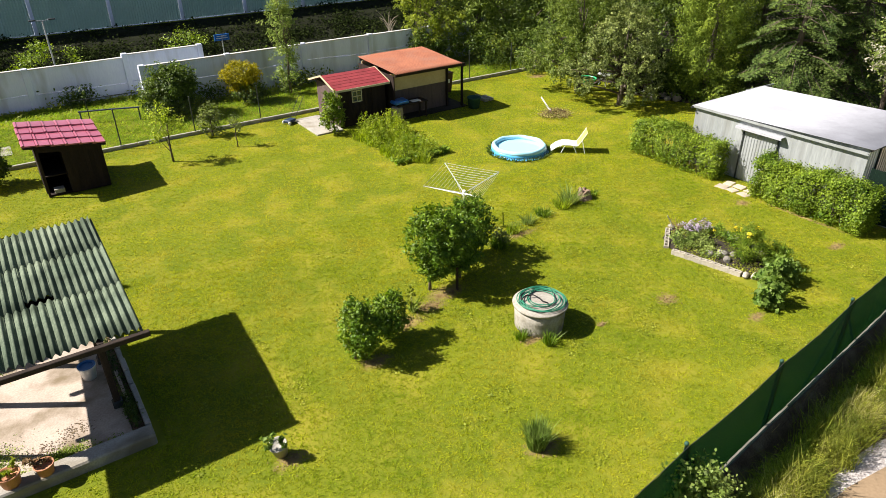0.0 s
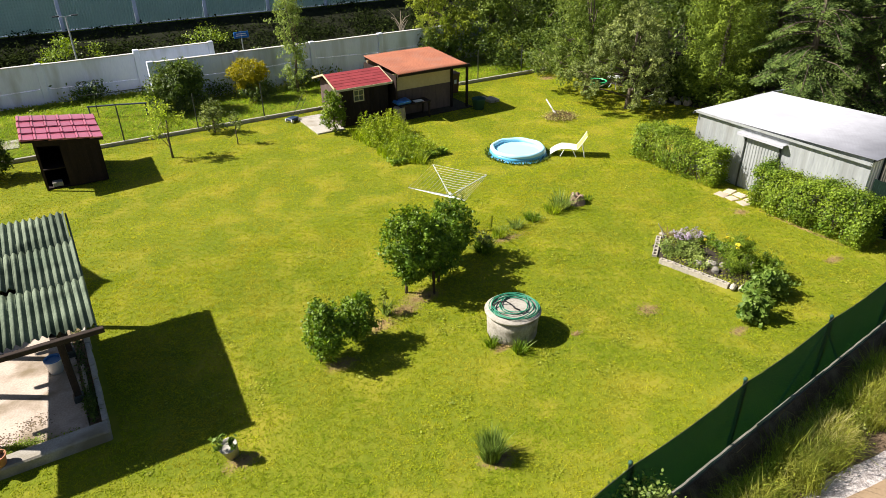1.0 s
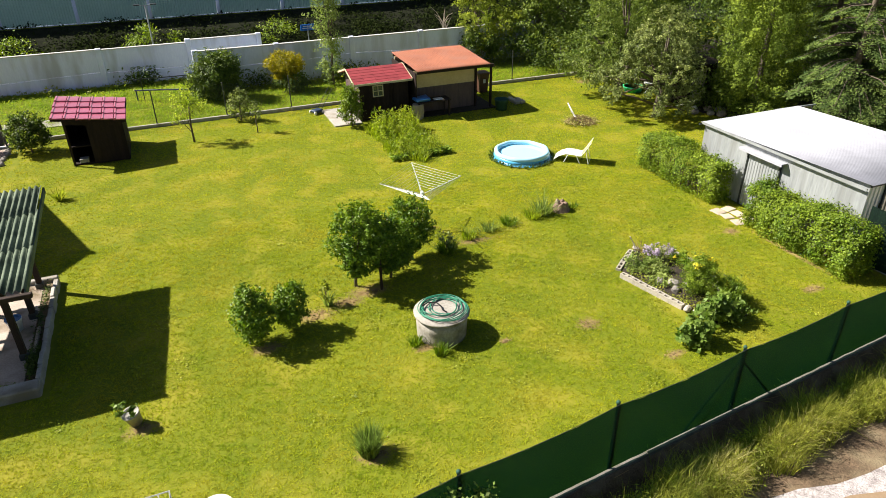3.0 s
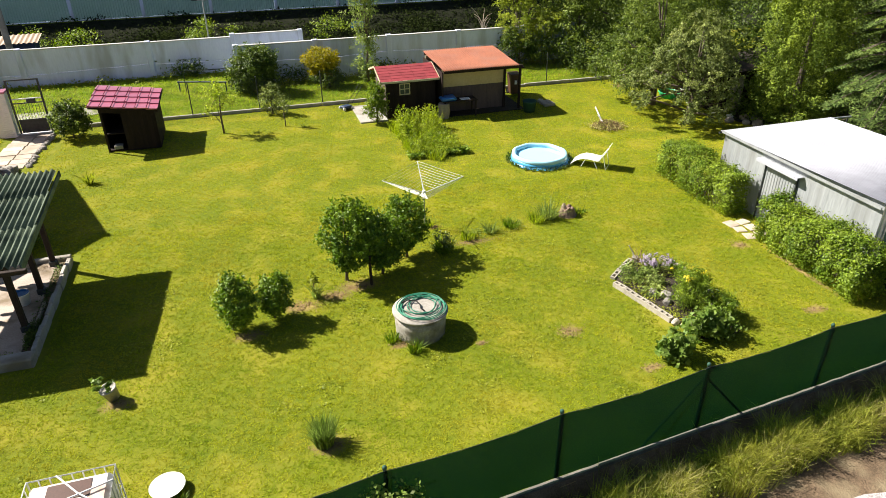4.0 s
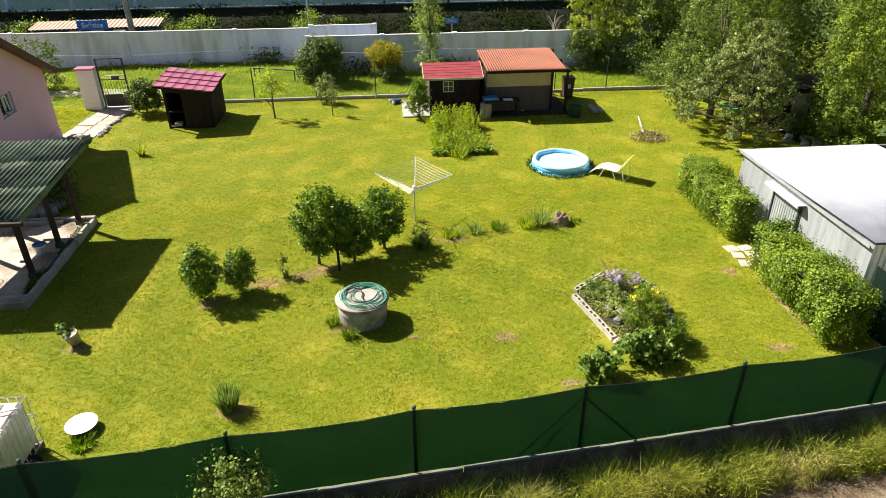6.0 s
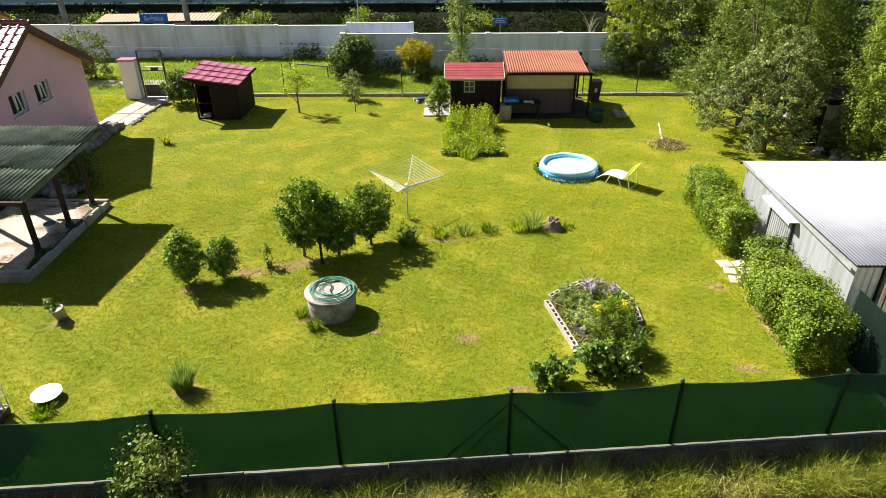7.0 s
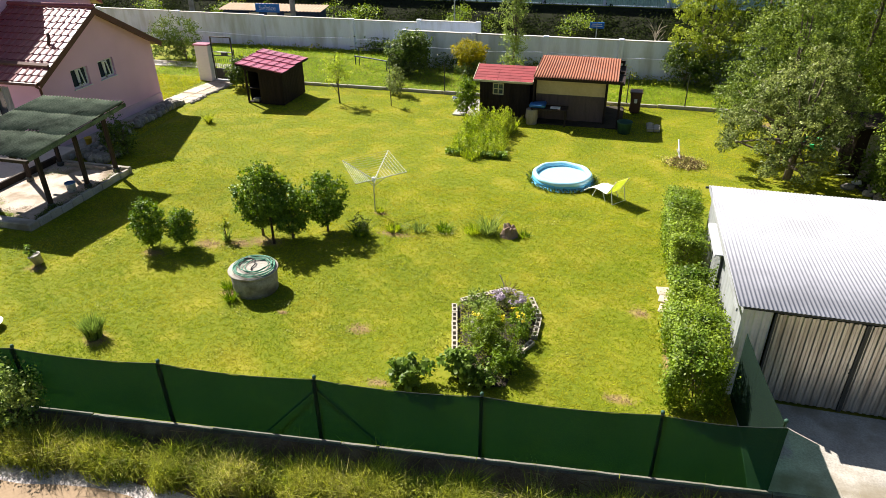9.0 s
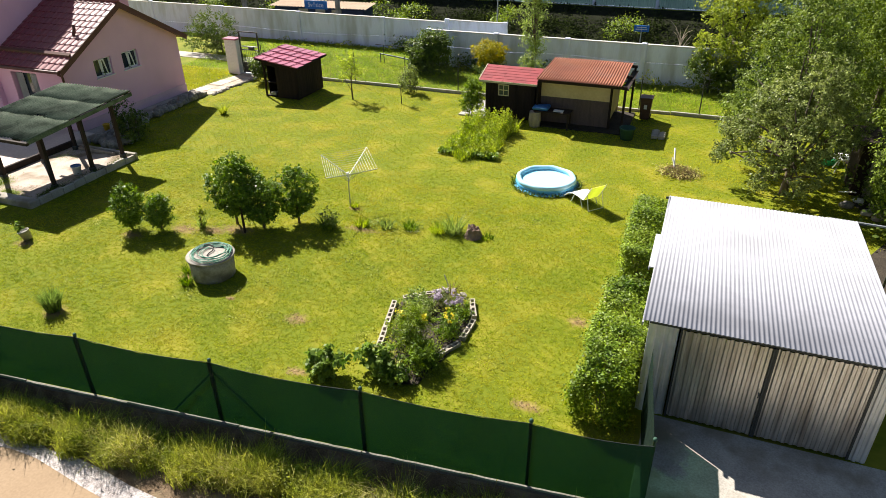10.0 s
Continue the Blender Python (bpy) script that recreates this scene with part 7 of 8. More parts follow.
# ---- tank, tray, pots ----
def make_tank():
    t = thing("water_tank", (-9.98, 0.84, 0), "white caged plastic water tank on a pallet", "water tank")
    bl = bmesh.new()
    box(bl, -0.56, 0.56, -0.46, 0.46, 0.18, 1.13, 0.06)
    part("bottle", bl, M_TANK, t, "milky plastic container with a rusty tinge")
    part("pallet", boxed(-0.6, 0.6, -0.5, 0.5, 0.0, 0.14, 0.01), M_STEEL, t)
    for x in [-0.59 + 1.18 * i / 8 for i in range(9)]:
        for y in (-0.495, 0.495):
            part("bar", tubed([(x, y, 0.14), (x, y, 1.17)], 0.011, 5), M_GALV, t)
    for y in [-0.49 + 0.98 * i / 7 for i in range(8)]:
        for x in (-0.595, 0.595):
            part("bar", tubed([(x, y, 0.14), (x, y, 1.17)], 0.011, 5), M_GALV, t)
    for z in (0.16, 0.45, 0.75, 1.17):
        part("hoop", tubed([(-0.6, -0.5, z), (0.6, -0.5, z), (0.6, 0.5, z), (-0.6, 0.5, z), (-0.6, -0.5, z)], 0.012, 5), M_GALV, t)
    for ends in (((-0.6, -0.2), (0.6, 0.18)), ((-0.2, 0.5), (0.16, 0.06)), ((0.16, 0.06), (0.6, -0.34))):
        part("top_bar", tubed([(*ends[0], 1.185), (*ends[1], 1.185)], 0.014, 6), M_GALV, t)
    part("top_plate", boxed(-0.3, 0.3, 0.04, 0.36, 1.131, 1.139, 0.002), M_BROWNP, t, "dirty brown plate on the tank top")
    part("screw_cap", lathe(bmesh.new(), [(0.11, 1.13), (0.11, 1.18), (0.08, 1.19), (0.0, 1.19)], 18, 0.06, -0.12), M_BLACK, t)
    part("valve", tubed([(0.6, 0.05, 0.2), (0.72, 0.05, 0.2), (0.74, 0.05, 0.12)], 0.04, 8), M_BLACK, t)
    return t


make_tank()
tray = thing("round_tray", (-8.88, 1.72, 0), "round white tray lying on a low stump in the grass", "tray")
part("foot", lathe(bmesh.new(), [(0.16, -0.02), (0.14, 0.1)], 12), M_BARK, tray)
dish = part("dish", lathe(bmesh.new(), [(0.24, 0.102), (0.275, 0.117), (0.285, 0.137), (0.255, 0.13), (0.0, 0.124)], 32), M_PLAST, tray)
make_tuft("grass_clump", (-8.74, 1.30, 0), 170, 0.12, 0.2, L_LILAC, "dark long grass round the white tray", "grass", 231, 0.012, 0.9)


def make_pot(name, at, r, h, mat_pot, label, plant_mat, seed, ph, count=160, size=0.10):
    p = thing(name, at, label, "plant pot")
    part("pot", lathe(bmesh.new(), [(r * 0.78, 0.0), (r, h * 0.9), (r * 1.08, h * 0.92), (r * 1.08, h), (r * 0.95, h), (r * 0.9, h * 0.85), (0.0, h * 0.85)], 20), mat_pot, p, smooth=True)
    if plant_mat:
        rng = np.random.default_rng(seed)
        pts, nn = crown_points([(-0.05, 0.02, h + ph * 0.45, r * 1.3, r * 1.2, ph * 0.5)], count, 0.05, rng, 0.3)
        part("plant", leaf_mesh("plant", pts, nn, size, plant_mat, 0.5, rng), plant_mat, p)
    return p


planter = make_pot("bucket_planter", (-10.03, 4.43, 0.02), 0.15, 0.28, M_CONC, "greyish white tilted bucket with a small green plant", L_BIG, 241, 0.36)
planter.matrix_world = pose(-10.03, 4.43, 0.02, 4, -13, 20)
make_pot("plant_pot", (-13.95, 6.15, 0.2), 0.17, 0.24, M_TERRA, "terracotta pot on the concrete edge", L_WEED, 242, 0.12, 60)
make_pot("plant_pot", (-13.45, 6.1, 0.2), 0.15, 0.2, M_TERRA, "terracotta pot in a white dish on the edge", L_DEAD, 243, 0.1, 40)
make_pot("bucket", (-12.42, 8.45, 0.12), 0.16, 0.3, M_PLAST, "white bucket with a blue rim under the pergola", None, 244, 0)
tagged(part("bucket_liner", lathe(bmesh.new(), [(0.165, 0.405), (0.17, 0.435), (0.13, 0.43), (0.12, 0.36), (0.0, 0.35)], 18, -12.42, 8.45), M_BLUE), "blue bowl set in the white bucket", "bowl")
make_pot("bucket", (-14.95, 12.3, 0.16), 0.13, 0.26, M_YELP, "yellow bucket by the house wall", None, 245, 0)
tagged(part("plank", boxed(-11.99, -11.93, 6.9, 8.3, 0.106, 0.19, 0.006), M_GREYW), "grey weathered plank on the pergola floor", "plank")
tagged(part("plank", boxed(-14.3, -12.6, 10.24, 10.34, 0.122, 0.22), M_GREYW), "grey weathered plank along the back edge", "plank")
rng = np.random.default_rng(251)
n = 5200
pts = np.stack([np.concatenate([rng.normal(-14.35, 0.25, 2900), rng.normal(-13.2, 0.22, 1300), rng.uniform(-14.7, -12.2, 600), rng.normal(-14.3, 0.3, 400)]), np.concatenate([rng.normal(6.85, 0.26, 2900), rng.normal(6.46, 0.08, 1300), rng.normal(6.36, 0.03, 600), rng.normal(9.6, 0.25, 400)]), np.abs(rng.normal(0.0, 0.035, n)) + 0.122], 1)
pts = pts[(pts[:, 0] > -14.8) & (pts[:, 1] > 6.2)]
n = len(pts)
tagged(part("floor_weeds", leaf_mesh("floor_weeds", pts, rng.normal(size=(n, 3)) * 0.5 + [0, 0, 0.8], 0.032, L_HEDGE, 0.5, rng), L_HEDGE), "small weeds growing through the concrete floor", "weeds", "", "stuff")
n = 900
k = rng.integers(0, 5, n)
pts = np.stack([np.array([-14.3, -13.4, -12.9, -12.3, -13.9])[k] + rng.normal(0, 0.16, n), np.array([7.1, 6.75, 7.0, 10.1, 9.8])[k] + rng.normal(0, 0.11, n), np.full(n, 0.125)], 1)
tagged(part("floor_litter", leaf_mesh("floor_litter", pts, rng.normal(size=(n, 3)) * 0.12 + [0, 0, 1], 0.028, M_BANK, 0.7, rng), M_BANK), "crumbs of earth and litter on the concrete floor", "litter", "", "stuff")

n = 1900
pts = np.stack([-11.95 + rng.normal(0, 0.055, n), np.where(rng.uniform(0, 1, n) < 0.6, rng.normal(7.05, 0.22, n), rng.uniform(6.4, 10.3, n)), np.abs(rng.normal(0, 0.07, n)) + 0.11], 1)
tagged(part("strip_weeds", leaf_mesh("strip_weeds", pts, rng.normal(size=(n, 3)) * 0.4 + [0, 0, 0.8], 0.055, L_DARK, 0.5, rng), L_DARK), "dark weeds along the edge of the pergola floor", "weeds", "", "stuff")

# retaining stones along the apron
rock = thing("rock_edging", (0, 0, 0), "rough grey stones holding the bank before the house", "stones", kind="structure")
rr = random.Random(33)
for i in range(120):
    k = rr.random()
    y = 11.9 + 6.1 * k
    x = -14.62 - 0.5 * k + rr.uniform(-0.18, 0.28)
    o = part("stone", STONES[rr.randrange(5)], M_STONE, rock)
    o.matrix_basis = pose(x, y, rr.uniform(0.03, 0.2), rr.uniform(0, 40), rr.uniform(0, 40), rr.uniform(0, 360)) @ Matrix.Scale(rr.uniform(0.9, 1.7), 4)
for i in range(26):
    o = part("stone", STONES[rr.randrange(5)], M_STONE, rock)
    o.matrix_basis = pose(rr.uniform(-14.6, -13.1), rr.uniform(10.95, 12.0), rr.uniform(0.05, 0.18), rr.uniform(0, 40), rr.uniform(0, 40), rr.uniform(0, 360)) @ Matrix.Scale(rr.uniform(1.1, 2.2), 4)
for i in range(40):
    o = part("stone", STONES[rr.randrange(5)], M_STONE, rock)
    k = rr.random()
    o.matrix_basis = pose(-14.5 + 0.18 * k + rr.uniform(-0.08, 0.08), 18.2 + 3.6 * k, 0.02, 0, 0, rr.uniform(0, 360)) @ Matrix.Scale(rr.uniform(0.6, 1.1), 4)


# ---- gate ----
def make_gatepost():
    g = thing("gate_pillar", (-15.98, 22.25, 0), "white brick gate pillar with a reddish cap", "gate pillar")
    part("core", boxed(-0.36, 0.36, -0.20, 0.20, 0, 1.76), M_WHITE, g)
    BR = mesh_from("brick", boxed(-0.118, 0.118, -0.012, 0.012, -0.034, 0.034, 0.004), M_WHITE)
    for r in range(23):
        for c in range(4):
            x = -0.37 + 0.125 + 0.245 * c - (0.12 if r % 2 else 0)
            if -0.27 <= x <= 0.27:
                b = part("brick", BR, M_WHITE, g)
                b.location = (x, -0.205, 0.04 + 0.076 * r)
        for c in range(2):
            b = part("brick", BR, M_WHITE, g)
            b.matrix_basis = pose(0.365, -0.1 + 0.2 * c - (0.05 if r % 2 else 0), 0.04 + 0.076 * r, 0, 0, 90) @ Matrix.Diagonal((0.75, 1, 1, 1))
    part("cap", boxed(-0.42, 0.42, -0.27, 0.27, 1.765, 1.84, 0.02), M_RASP, g, "faded red cap slab")
    return g


make_gatepost()


def make_gate():
    g = thing("garden_gate", (-15.52, 22.3, 0), "tall dark steel garden gate frame, gate half open", "gate")
    for x in (0.0, 1.12):
        part("post", boxed(x - 0.03, x + 0.03, -0.03, 0.03, 0, 2.2), M_STEEL, g)
    part("lintel", boxed(0.031, 1.089, -0.025, 0.025, 2.15, 2.2), M_STEEL, g)
    part("rail", boxed(0.031, 1.089, -0.02, 0.02, 1.42, 1.46), M_WHITE, g)
    lf = part("gate_leaf", boxed(0.06, 1.06, -0.015, 0.015, 0.08, 0.62), M_STEEL, g, "dark sheet-steel lower panel")
    for i in range(9):
        x = 0.1 + 0.115 * i
        part("bar", tubed([(x, 0, 0.62), (x, 0, 1.25)], 0.008, 5), M_STEEL, lf)
    part("frame", boxed(0.05, 1.07, -0.02, 0.02, 1.25, 1.29), M_STEEL, lf)
    part("sill", boxed(0.0, 1.12, -0.1, 0.1, 0, 0.05), M_WHITE, g)
    part("letter_box", boxed(0.55, 0.85, -0.12, 0.02, 1.28, 1.45, 0.01), M_STEEL, g)
    return g


make_gate()
rail = thing("pipe_rail", (0, 0, 0), "thin dark pipe rail on the grass strip by the wall", "rail")
part("rail", tubed([(-9.9, 26.8, 1.0), (-8.2, 26.8, 0.98), (-6.4, 26.8, 0.96)], 0.022, 6), M_STEEL, rail)
for x in (-9.4, -7.0):
    part("upright", tubed([(x, 26.8, -0.05), (x, 26.8, 0.98)], 0.02, 6), M_STEEL, rail)


# ---- by the sheds ----
struct("shed_slab", boxed(-2.3, -1.14, 19.5, 21.9, -0.05, 0.035, 0.01), M_CONC, "pale concrete pad beside the dark shed", "slab")


def make_bin():
    b = thing("wheelie_bin", (5.36, 21.6, 0), "brown plastic wheelie bin beside the shelter", "waste bin")
    bm = bmesh.new()
    box(bm, -0.24, 0.24, -0.26, 0.26, 0.05, 0.92)
    for v in bm.verts:
        if v.co.z < 0.5:
            v.co.x *= 0.78
            v.co.y *= 0.78
    part("body", bm, M_BROWNP, b)
    part("lid", boxed(-0.27, 0.27, -0.3, 0.29, 0.921, 0.98, 0.02), M_BROWNP, b)
    part("label", boxed(-0.06, 0.06, -0.264, -0.258, 0.5, 0.68), M_WHITE, b)
    for x in (-0.2, 0.2):
        part("wheel", tubed([(x - 0.03, 0.24, 0.1), (x + 0.03, 0.24, 0.1)], 0.1, 12), M_BLACK, b)
    return b


make_bin()
tub = thing("water_butt", (4.98, 18.85, 0), "dark green tub beside the shelter", "tub")
part("body", lathe(bmesh.new(), [(0.24, 0.0), (0.29, 0.42), (0.31, 0.43), (0.31, 0.47), (0.27, 0.46), (0.25, 0.3), (0.0, 0.3)], 20), M_GREENP, tub, smooth=True)


def make_table():
    t = thing("work_table", (1.9, 19.3, 0), "cluttered wooden table with a blue cover at the shelter", "table")
    part("tabletop", boxed(-0.75, 0.75, -0.32, 0.32, 0.66, 0.70, 0.006), M_TIMB, t)
    for x in (-0.68, 0.68):
        for y in (-0.26, 0.26):
            part("leg", boxed(x - 0.03, x + 0.03, y - 0.03, y + 0.03, 0, 0.66), M_TIMB, t)
    return t


make_table()
bm = bmesh.new()
box(bm, -0.42, 0.25, -0.28, 0.26, 0.0, 0.16, 0.05)
for v in bm.verts:
    v.co.z *= 1 + 0.6 * noise.noise(v.co * 5)
o = tagged(part("blue_cover", bm, M_BLUE), "crumpled blue plastic cover on the table", "cover")
o.location = (1.5, 19.3, 0.705)
tagged(part("white_board", boxed(1.95, 2.35, 19.1, 19.35, 0.705, 0.73), M_WHITE), "small white board on the table", "board")
keg = thing("wooden_barrel", (1.2, 19.15, 0), "grey wooden barrel standing by the shelter", "barrel")
part("body", lathe(bmesh.new(), [(0.22, 0.0), (0.26, 0.3), (0.23, 0.62), (0.0, 0.62)], 16), M_GREYW, keg)
for i in range(7):
    o = tagged(part("stacked_block", boxed(-0.12, 0.12, -0.1, 0.1, 0, 0.12, 0.01), M_PALEST), "pale concrete block lying by the shelter", "block", "blocks by the shelter")
    o.matrix_basis = pose(6.0 + 0.26 * (i % 2), 19.3 + 0.22 * (i // 2), 0, 0, 0, 8 * i)
barrow = thing("push_mower", (-2.55, 21.65, 0), "dark blue push mower with a long thin handle", "mower", "", 25)
part("deck", boxed(-0.22, 0.22, -0.18, 0.18, 0.05, 0.17, 0.03), M_DBLUE, barrow)
for x, y in ((-0.2, -0.17), (0.2, -0.17), (-0.2, 0.17), (0.2, 0.17)):
    part("wheel", tubed([(x, y - 0.02, 0.07), (x, y + 0.02, 0.07)], 0.07, 10), M_WHITE, barrow)
for y in (-0.13, 0.13):
    part("handle", tubed([(0.15, y, 0.15), (0.85, y, 0.95)], 0.011, 5), M_STEEL, barrow)

# in the shaded corner
hut = thing("lean_to", (13.1, 16.25, 0), "dark weathered hut in the shade of the trees", "hut")
part("body", boxed(-0.7, 0.9, -0.3, 1.1, 0, 1.75), M_DARKW, hut)
part("roof", boxed(-0.9, 1.1, -0.6, 1.3, 1.76, 1.83), M_DARKW, hut)
part("door", boxed(-0.35, 0.35, -0.33, -0.302, 0.02, 1.55), M_CONC, hut)
toy = thing("toy_sandpit", (11.95, 18.85, 0), "bright green plastic toy tub under the apple tree", "toy")
part("tub", lathe(bmesh.new(), [(0.40, 0.0), (0.45, 0.18), (0.48, 0.22), (0.42, 0.21), (0.38, 0.06), (0.0, 0.06)], 24), M_TOYG, toy, smooth=True)
part("rim", lathe(bmesh.new(), [(0.48, 0.222), (0.5, 0.24), (0.44, 0.25), (0.42, 0.222)], 24), M_TOYG, toy)
tb = thing("garden_table", (12.3, 18.0, 0), "small white plastic table under the trees", "table")
part("tabletop", lathe(bmesh.new(), [(0.34, 0.52), (0.36, 0.54), (0.34, 0.56), (0.0, 0.56)], 24), M_PLAST, tb)
for a in range(3):
    part("leg", tubed([(0, 0, 0.52), (0.28 * math.cos(a * 2.1), 0.28 * math.sin(a * 2.1), 0)], 0.02, 6), M_PLAST, tb)
for i, (x, y, m, s) in enumerate(((12.6, 15.4, M_PLAST, 0.12), (13.0, 15.0, M_GREYW, 0.16), (13.3, 14.6, M_STONE, 0.2), (12.7, 14.5, M_PALEST, 0.14), (13.5, 15.2, M_BLACK, 0.2), (12.2, 14.9, M_STONE, 0.15), (13.0, 14.2, M_GREYW, 0.18))):
    o = tagged(part("rubble", rough_stone(s * 1.4, s, s * 0.8, i), m), "lump of garden rubble in the shade", "rubble", "rubble heap")
    o.location = (x, y, s * 0.55)
tagged(part("plank", tubed([(12.1, 16.0, 0.05), (12.5, 15.6, 0.25)], 0.02, 6), M_WHITE), "pale stick lying on the rubble heap", "stick")
o = tagged(part("gutter_pipe", tubed([(10.7, 9.6, 1.86), (12.4, 9.55, 1.84)], 0.03, 8), M_SIDE), "grey gutter pipe reaching past the garage", "gutter pipe")
tagged(part("pipe_prop", tubed([(12.3, 9.57, -0.05), (12.3, 9.57, 1.82)], 0.03, 6), M_STEEL), "steel prop under the gutter pipe", "prop")

rail = thing("pipe_rail", (0, 0, 0), "low dark blue pipe rail on the grass strip", "rail")
part("rail", tubed([(-9.75, 27.0, 0.46), (-8.6, 26.5, 0.5), (-7.5, 26.0, 0.52)], 0.035, 8), M_DBLUE, rail)
for x, y in ((-9.7, 26.98), (-7.55, 26.02)):
    part("post", tubed([(x, y, -0.1), (x, y, 0.5)], 0.03, 8), M_DBLUE, rail)

# bare spots in the turf: crumbs of dry earth, thinning outwards
rng = np.random.default_rng(261)
cr = []
for x, y, a, b in (q for q in PATCHES if q[3] < 1):
    n = int(1500 * a * b) + 30
    cr.append(np.stack([x + rng.normal(size=n) * a * 0.5, y + rng.normal(size=n) * b * 0.5, rng.uniform(0.0, 0.014, n)], 1))
cr = np.concatenate(cr)
tagged(part("earth_crumbs", leaf_mesh("earth_crumbs", cr, rng.normal(size=cr.shape) * 0.25 + [0, 0, 1], 0.03, M_DRY, 0.8, rng), M_DRY), "worn patches of dry earth showing in the lawn", "bare earth", "", "stuff")


# ---- station beyond the wall ----
def make_station():
    s = thing("station_shelter", (-24.0, 45.0, -2.75), "low dark blue station shelter with a tan corrugated roof", "shelter", "", 4)
    part("back_wall", boxed(-4.2, 4.2, 0.6, 0.75, 0, 2.35), M_DBLUE, s)
    for x in (-4.2, -1.4, 1.4, 4.1):
        part("side_wall", boxed(x, x + 0.1, -0.9, 0.6, 0, 2.35), M_DBLUE, s)
    part("front_panel", boxed(-4.2, 4.2, -0.95, -0.902, 1.75, 2.36), M_DBLUE, s)
    for i, x in enumerate((-1.9, -0.3, 1.2)):
        part("window_pane", boxed(x, x + 0.9, -0.962, -0.953, 1.95, 2.2), M_CREAM, s)
    part("roof", wavy_sheet(-4.5, 4.5, 300, 0.3, 0.03, -1.3, 1.0, lambda u, v, h: (u, v, 2.5 + 0.08 * v + h)), M_CORRW, s, "tan corrugated roof")
    sg = part("name_board", boxed(-1.05, 1.05, -1.42, -1.36, 2.28, 2.95, 0.01), M_SIGN, s, "blue station name board")
    cu = bpy.data.curves.new("lettering", "FONT")
    cu.body, cu.size, cu.align_x, cu.align_y, cu.extrude = "Světice", 0.5, "CENTER", "CENTER", 0.004
    tmp = bpy.data.objects.new("lettering", cu)
    scene.collection.objects.link(tmp)
    bpy.context.view_layer.update()
    me = bpy.data.meshes.new_from_object(tmp.evaluated_get(bpy.context.evaluated_depsgraph_get()))
    bpy.data.objects.remove(tmp)
    me.materials.clear()
    me.materials.append(M_LETTER)
    tx = part("lettering", me, M_LETTER, sg)
    tx.matrix_basis = pose(0, -1.426, 2.6, 90, 0, 0)
    for x in (-0.7, 0.7):
        part("bracket", tubed([(x, -1.33, 2.2), (x, -1.33, 2.9)], 0.03, 6), M_STEEL, sg)
    return s


make_station()
sgn = thing("direction_sign", (2.5, 46.5, -2.75), "small blue and white railway sign on a post", "sign")
part("post", tubed([(0, 0, 0), (0, 0, 1.95)], 0.04, 6), M_GALV, sgn)
bd = part("board", boxed(-0.55, 0.55, -0.03, 0.03, 1.55, 2.0), M_SIGN, sgn, "blue sign board")
for z, w in ((1.86, 0.36), (1.72, 0.42)):
    part("bar", boxed(-w, w, -0.04, -0.031, z - 0.03, z + 0.03), M_LETTER, bd)


def make_lamp(x, y):
    l = thing("platform_lamp", (x, y, -2.75), "grey platform lamp with two short arms", "street lamp", "platform lamps")
    part("pole", tubed([(0, 0, 0), (0, 0, 4.2)], [0.06, 0.045], 8), M_GALV, l)
    part("arm", tubed([(-0.55, 0, 4.24), (0, 0, 4.2), (0.55, 0, 4.24)], 0.03, 6), M_GALV, l)
    for s in (-1, 1):
        part("lamp_head", boxed(s * 0.55 - 0.2, s * 0.55 + 0.2, -0.1, 0.1, 4.22, 4.3, 0.02), M_STEEL, l)


make_lamp(-8.7, 46.0)
for x, y in ((-20.3, 41.0), (-29.5, 41.5)):
    pl = thing("catenary_mast", (x, y, -3.0), "pale concrete railway mast beyond the wall", "mast", "railway masts")
    part("mast", boxed(-0.16, 0.16, -0.16, 0.16, 0, 7.5, 0.03), M_CONC, pl)

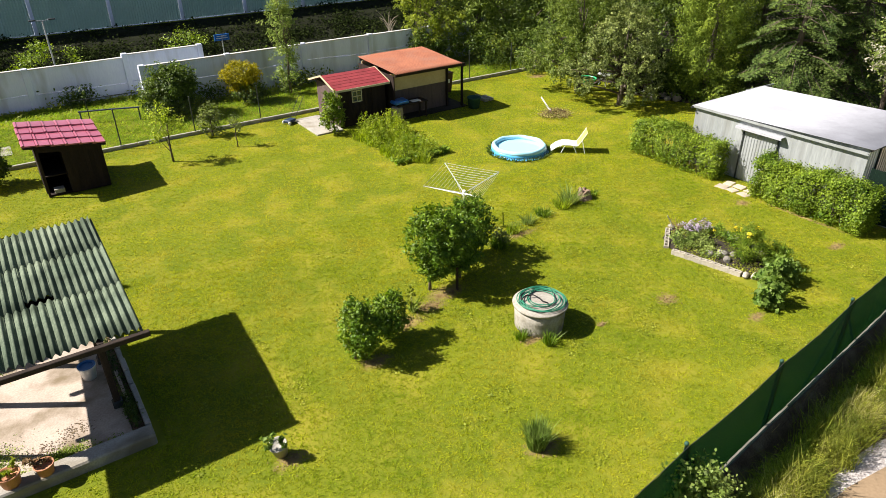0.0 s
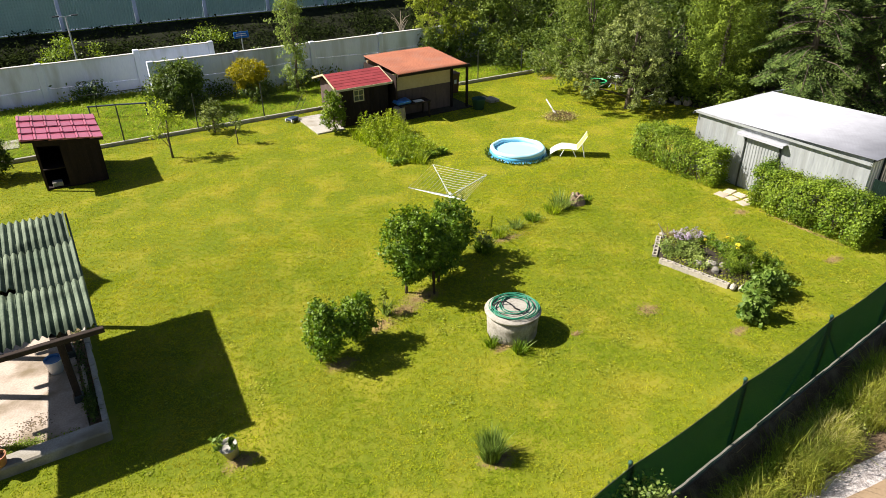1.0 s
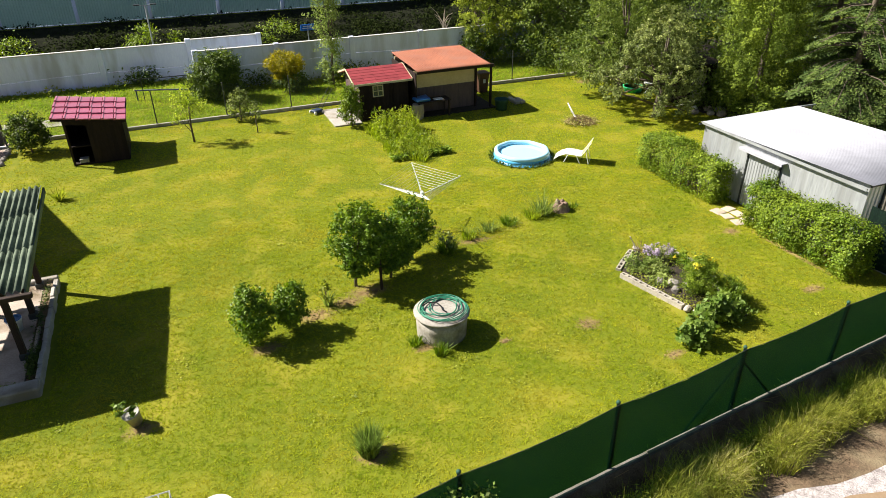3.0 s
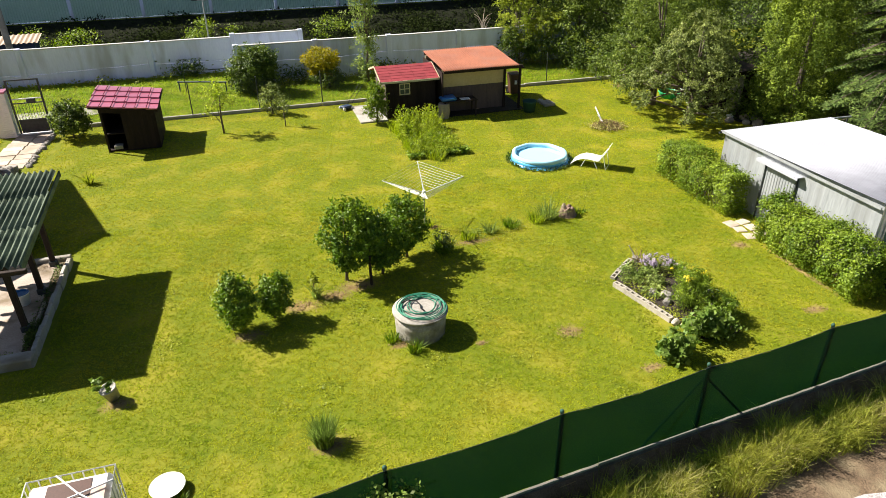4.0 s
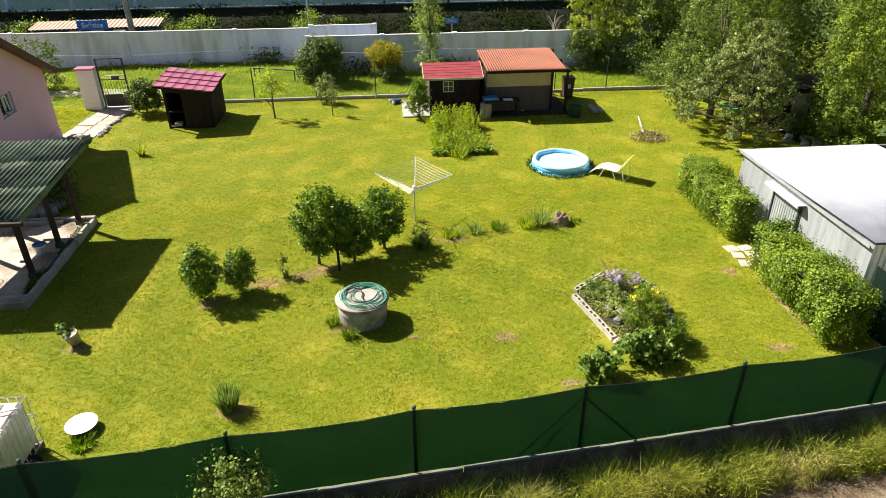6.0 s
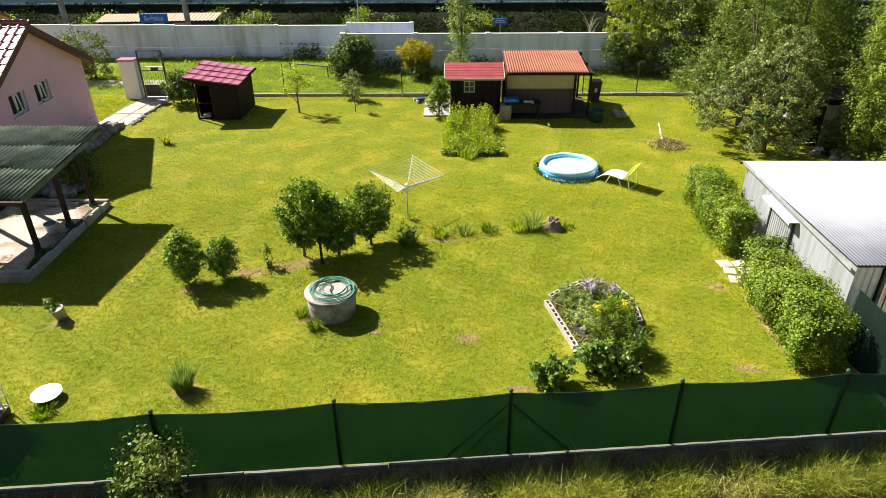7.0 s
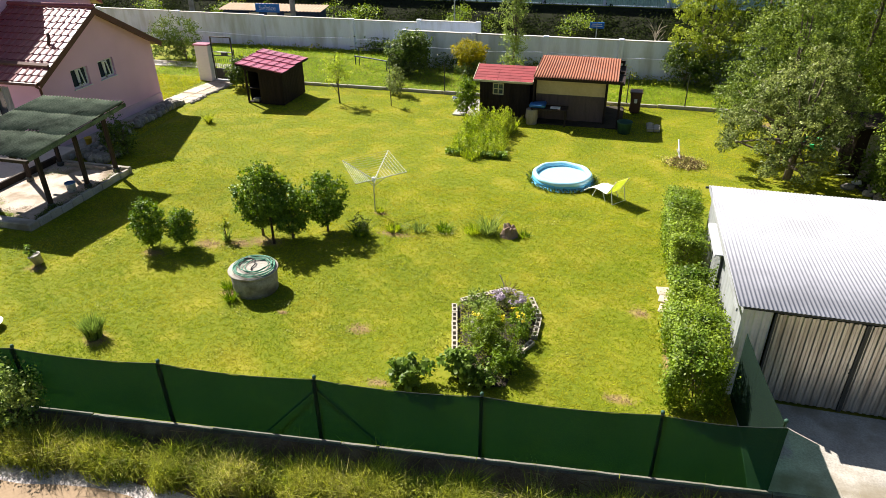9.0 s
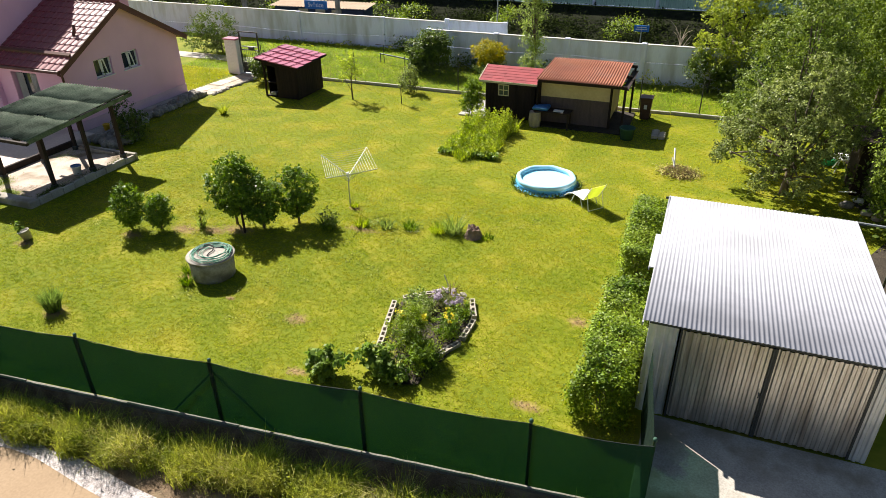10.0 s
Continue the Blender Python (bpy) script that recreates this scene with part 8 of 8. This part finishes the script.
# ---- turf ----
def lawn_blades(name, n, x0, x1, y0, y1, h, w, seed, label):
    rng = np.random.default_rng(seed)
    base = scatter_box(rng, n, x0, x1, y0, y1, -0.012)
    keep = base[:, 1] > fence_y(base[:, 0]) + 0.06
    x, y = base[:, 0], base[:, 1]
    keep &= ~((x > 1.5) & (x < 3.2) & (y > 2.6) & (y < 5.9))
    keep &= ~((x < -11.6) & (y > 5.9) & (y < 10.9))
    keep &= ~((x < -14.5) & (y < 18.5))
    keep &= ~((x < -14.4) & (y > 18.2) & (y < 22.8) & (x > -16.1))
    keep &= ~((x > 7.1) & (y > 3.3) & (y < 9.4))
    keep &= ~((x > 7.3) & (y < 3.5))
    keep &= ~(((x - 2.98) ** 2 + (y - 13.55) ** 2) < 0.8)
    keep &= ~((x > -2.4) & (x < -1.1) & (y > 19.4) & (y < 22))
    for cx, cy, a, b in PATCHES:
        d = np.sqrt(((x - cx) / a) ** 2 + ((y - cy) / b) ** 2)
        keep &= rng.uniform(0, 1, n) < np.clip((d - 0.35) / 0.9, 0.12, 1)
    base = base[keep]
    x, y = base[:, 0], base[:, 1]
    m = len(base)
    base[:, 2] = np.where((np.abs(x) < 14) & (y > 1) & (y < 28), relief(x, y), 0.0) - 0.006
    tuft = 0.9 + 0.14 * np.sin(x * 3.1 + 1.7 * np.sin(y * 2.3)) * np.sin(y * 3.7 + 1.3 * np.sin(x * 1.9))
    for way, step, much in ((0.4, 0.37, 0.16), (1.3, 0.29, 0.16), (2.2, 0.23, 0.18), (2.9, 0.17, 0.18), (0.9, 0.13, 0.16), (1.8, 0.41, 0.12)):
        along = x * math.cos(way) + y * math.sin(way)
        cross = y * math.cos(way) - x * math.sin(way)
        tuft = tuft + much * np.sin(along * 6.283 / step + 2.1 * np.sin(cross * 4.1 / step + way))
    hh = h * np.clip(tuft, 0.3, 1.7) * rng.uniform(0.6, 1.3, m)
    a = rng.uniform(0, 2 * math.pi, m)
    side = np.stack([np.cos(a), np.sin(a), rng.normal(size=m) * 0.15], 1) * (w * rng.uniform(0.6, 1.4, m))[:, None]
    b = a + math.pi / 2 + rng.normal(size=m) * 0.4
    flat = np.where(rng.uniform(0, 1, m) < 0.3, rng.uniform(0.2, 0.8, m), rng.uniform(1.2, 3.0, m))
    out = np.stack([np.cos(b), np.sin(b), np.zeros(m)], 1) * (hh * flat)[:, None]
    tip = base + out
    tip[:, 2] += hh
    v = np.stack([base - side, base + side, tip], 1)
    if name == "strip_grass":
        return tagged(part(name, tris(name, v, L_STRIP), L_STRIP), label, "grass", "", "stuff")
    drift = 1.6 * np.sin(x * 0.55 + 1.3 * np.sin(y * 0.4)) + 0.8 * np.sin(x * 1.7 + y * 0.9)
    # more of the darkened blades towards the near side
    near_dark = rng.uniform(0, 1, m) < np.clip((12.5 + drift - y) / 8.0, 0.06, 0.9)
    for sel, bl, tone in ((near_dark, M_NEAR, "greener"), (~near_dark, M_BLADE, "yellower")):
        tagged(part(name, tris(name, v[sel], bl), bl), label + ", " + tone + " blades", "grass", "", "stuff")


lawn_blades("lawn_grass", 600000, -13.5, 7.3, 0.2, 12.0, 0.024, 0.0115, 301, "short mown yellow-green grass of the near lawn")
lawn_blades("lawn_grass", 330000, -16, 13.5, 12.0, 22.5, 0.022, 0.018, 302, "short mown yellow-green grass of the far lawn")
lawn_blades("strip_grass", 90000, -20, 13.5, 22.7, 30.1, 0.10, 0.012, 303, "longer grass on the strip below the wall")

lawn_blades("lawn_grass", 26000, -24, -16.1, 18.4, 22.6, 0.08, 0.014, 304, "longer grass beside the house")

# clover and daisies gathered in the turf
rng = np.random.default_rng(311)
n = 60000
b = scatter_box(rng, n, -13, 7, 0.8, 11, 0.02)
x, y = b[:, 0], b[:, 1]
f = np.sin(x * 1.3 + 2 * np.sin(y * 0.9)) * np.sin(y * 1.7 + 1.5 * np.sin(x * 1.1)) + 0.5 * np.sin(x * 4.3 + y * 3.1) * np.sin(y * 5.2 - x * 2)
keep = (f > 0.75) & (rng.uniform(0, 1, n) < 0.75) & (x > -11.4)
b = b[keep]
b[:, 2] += rng.uniform(-0.01, 0.015, len(b))
tagged(part("clover", leaf_mesh("clover", b, rng.normal(size=b.shape) * 0.35 + [0, 0, 1], 0.035, L_WEED, 0.9, rng), L_WEED), "patches of clover in the lawn", "clover", "", "stuff")
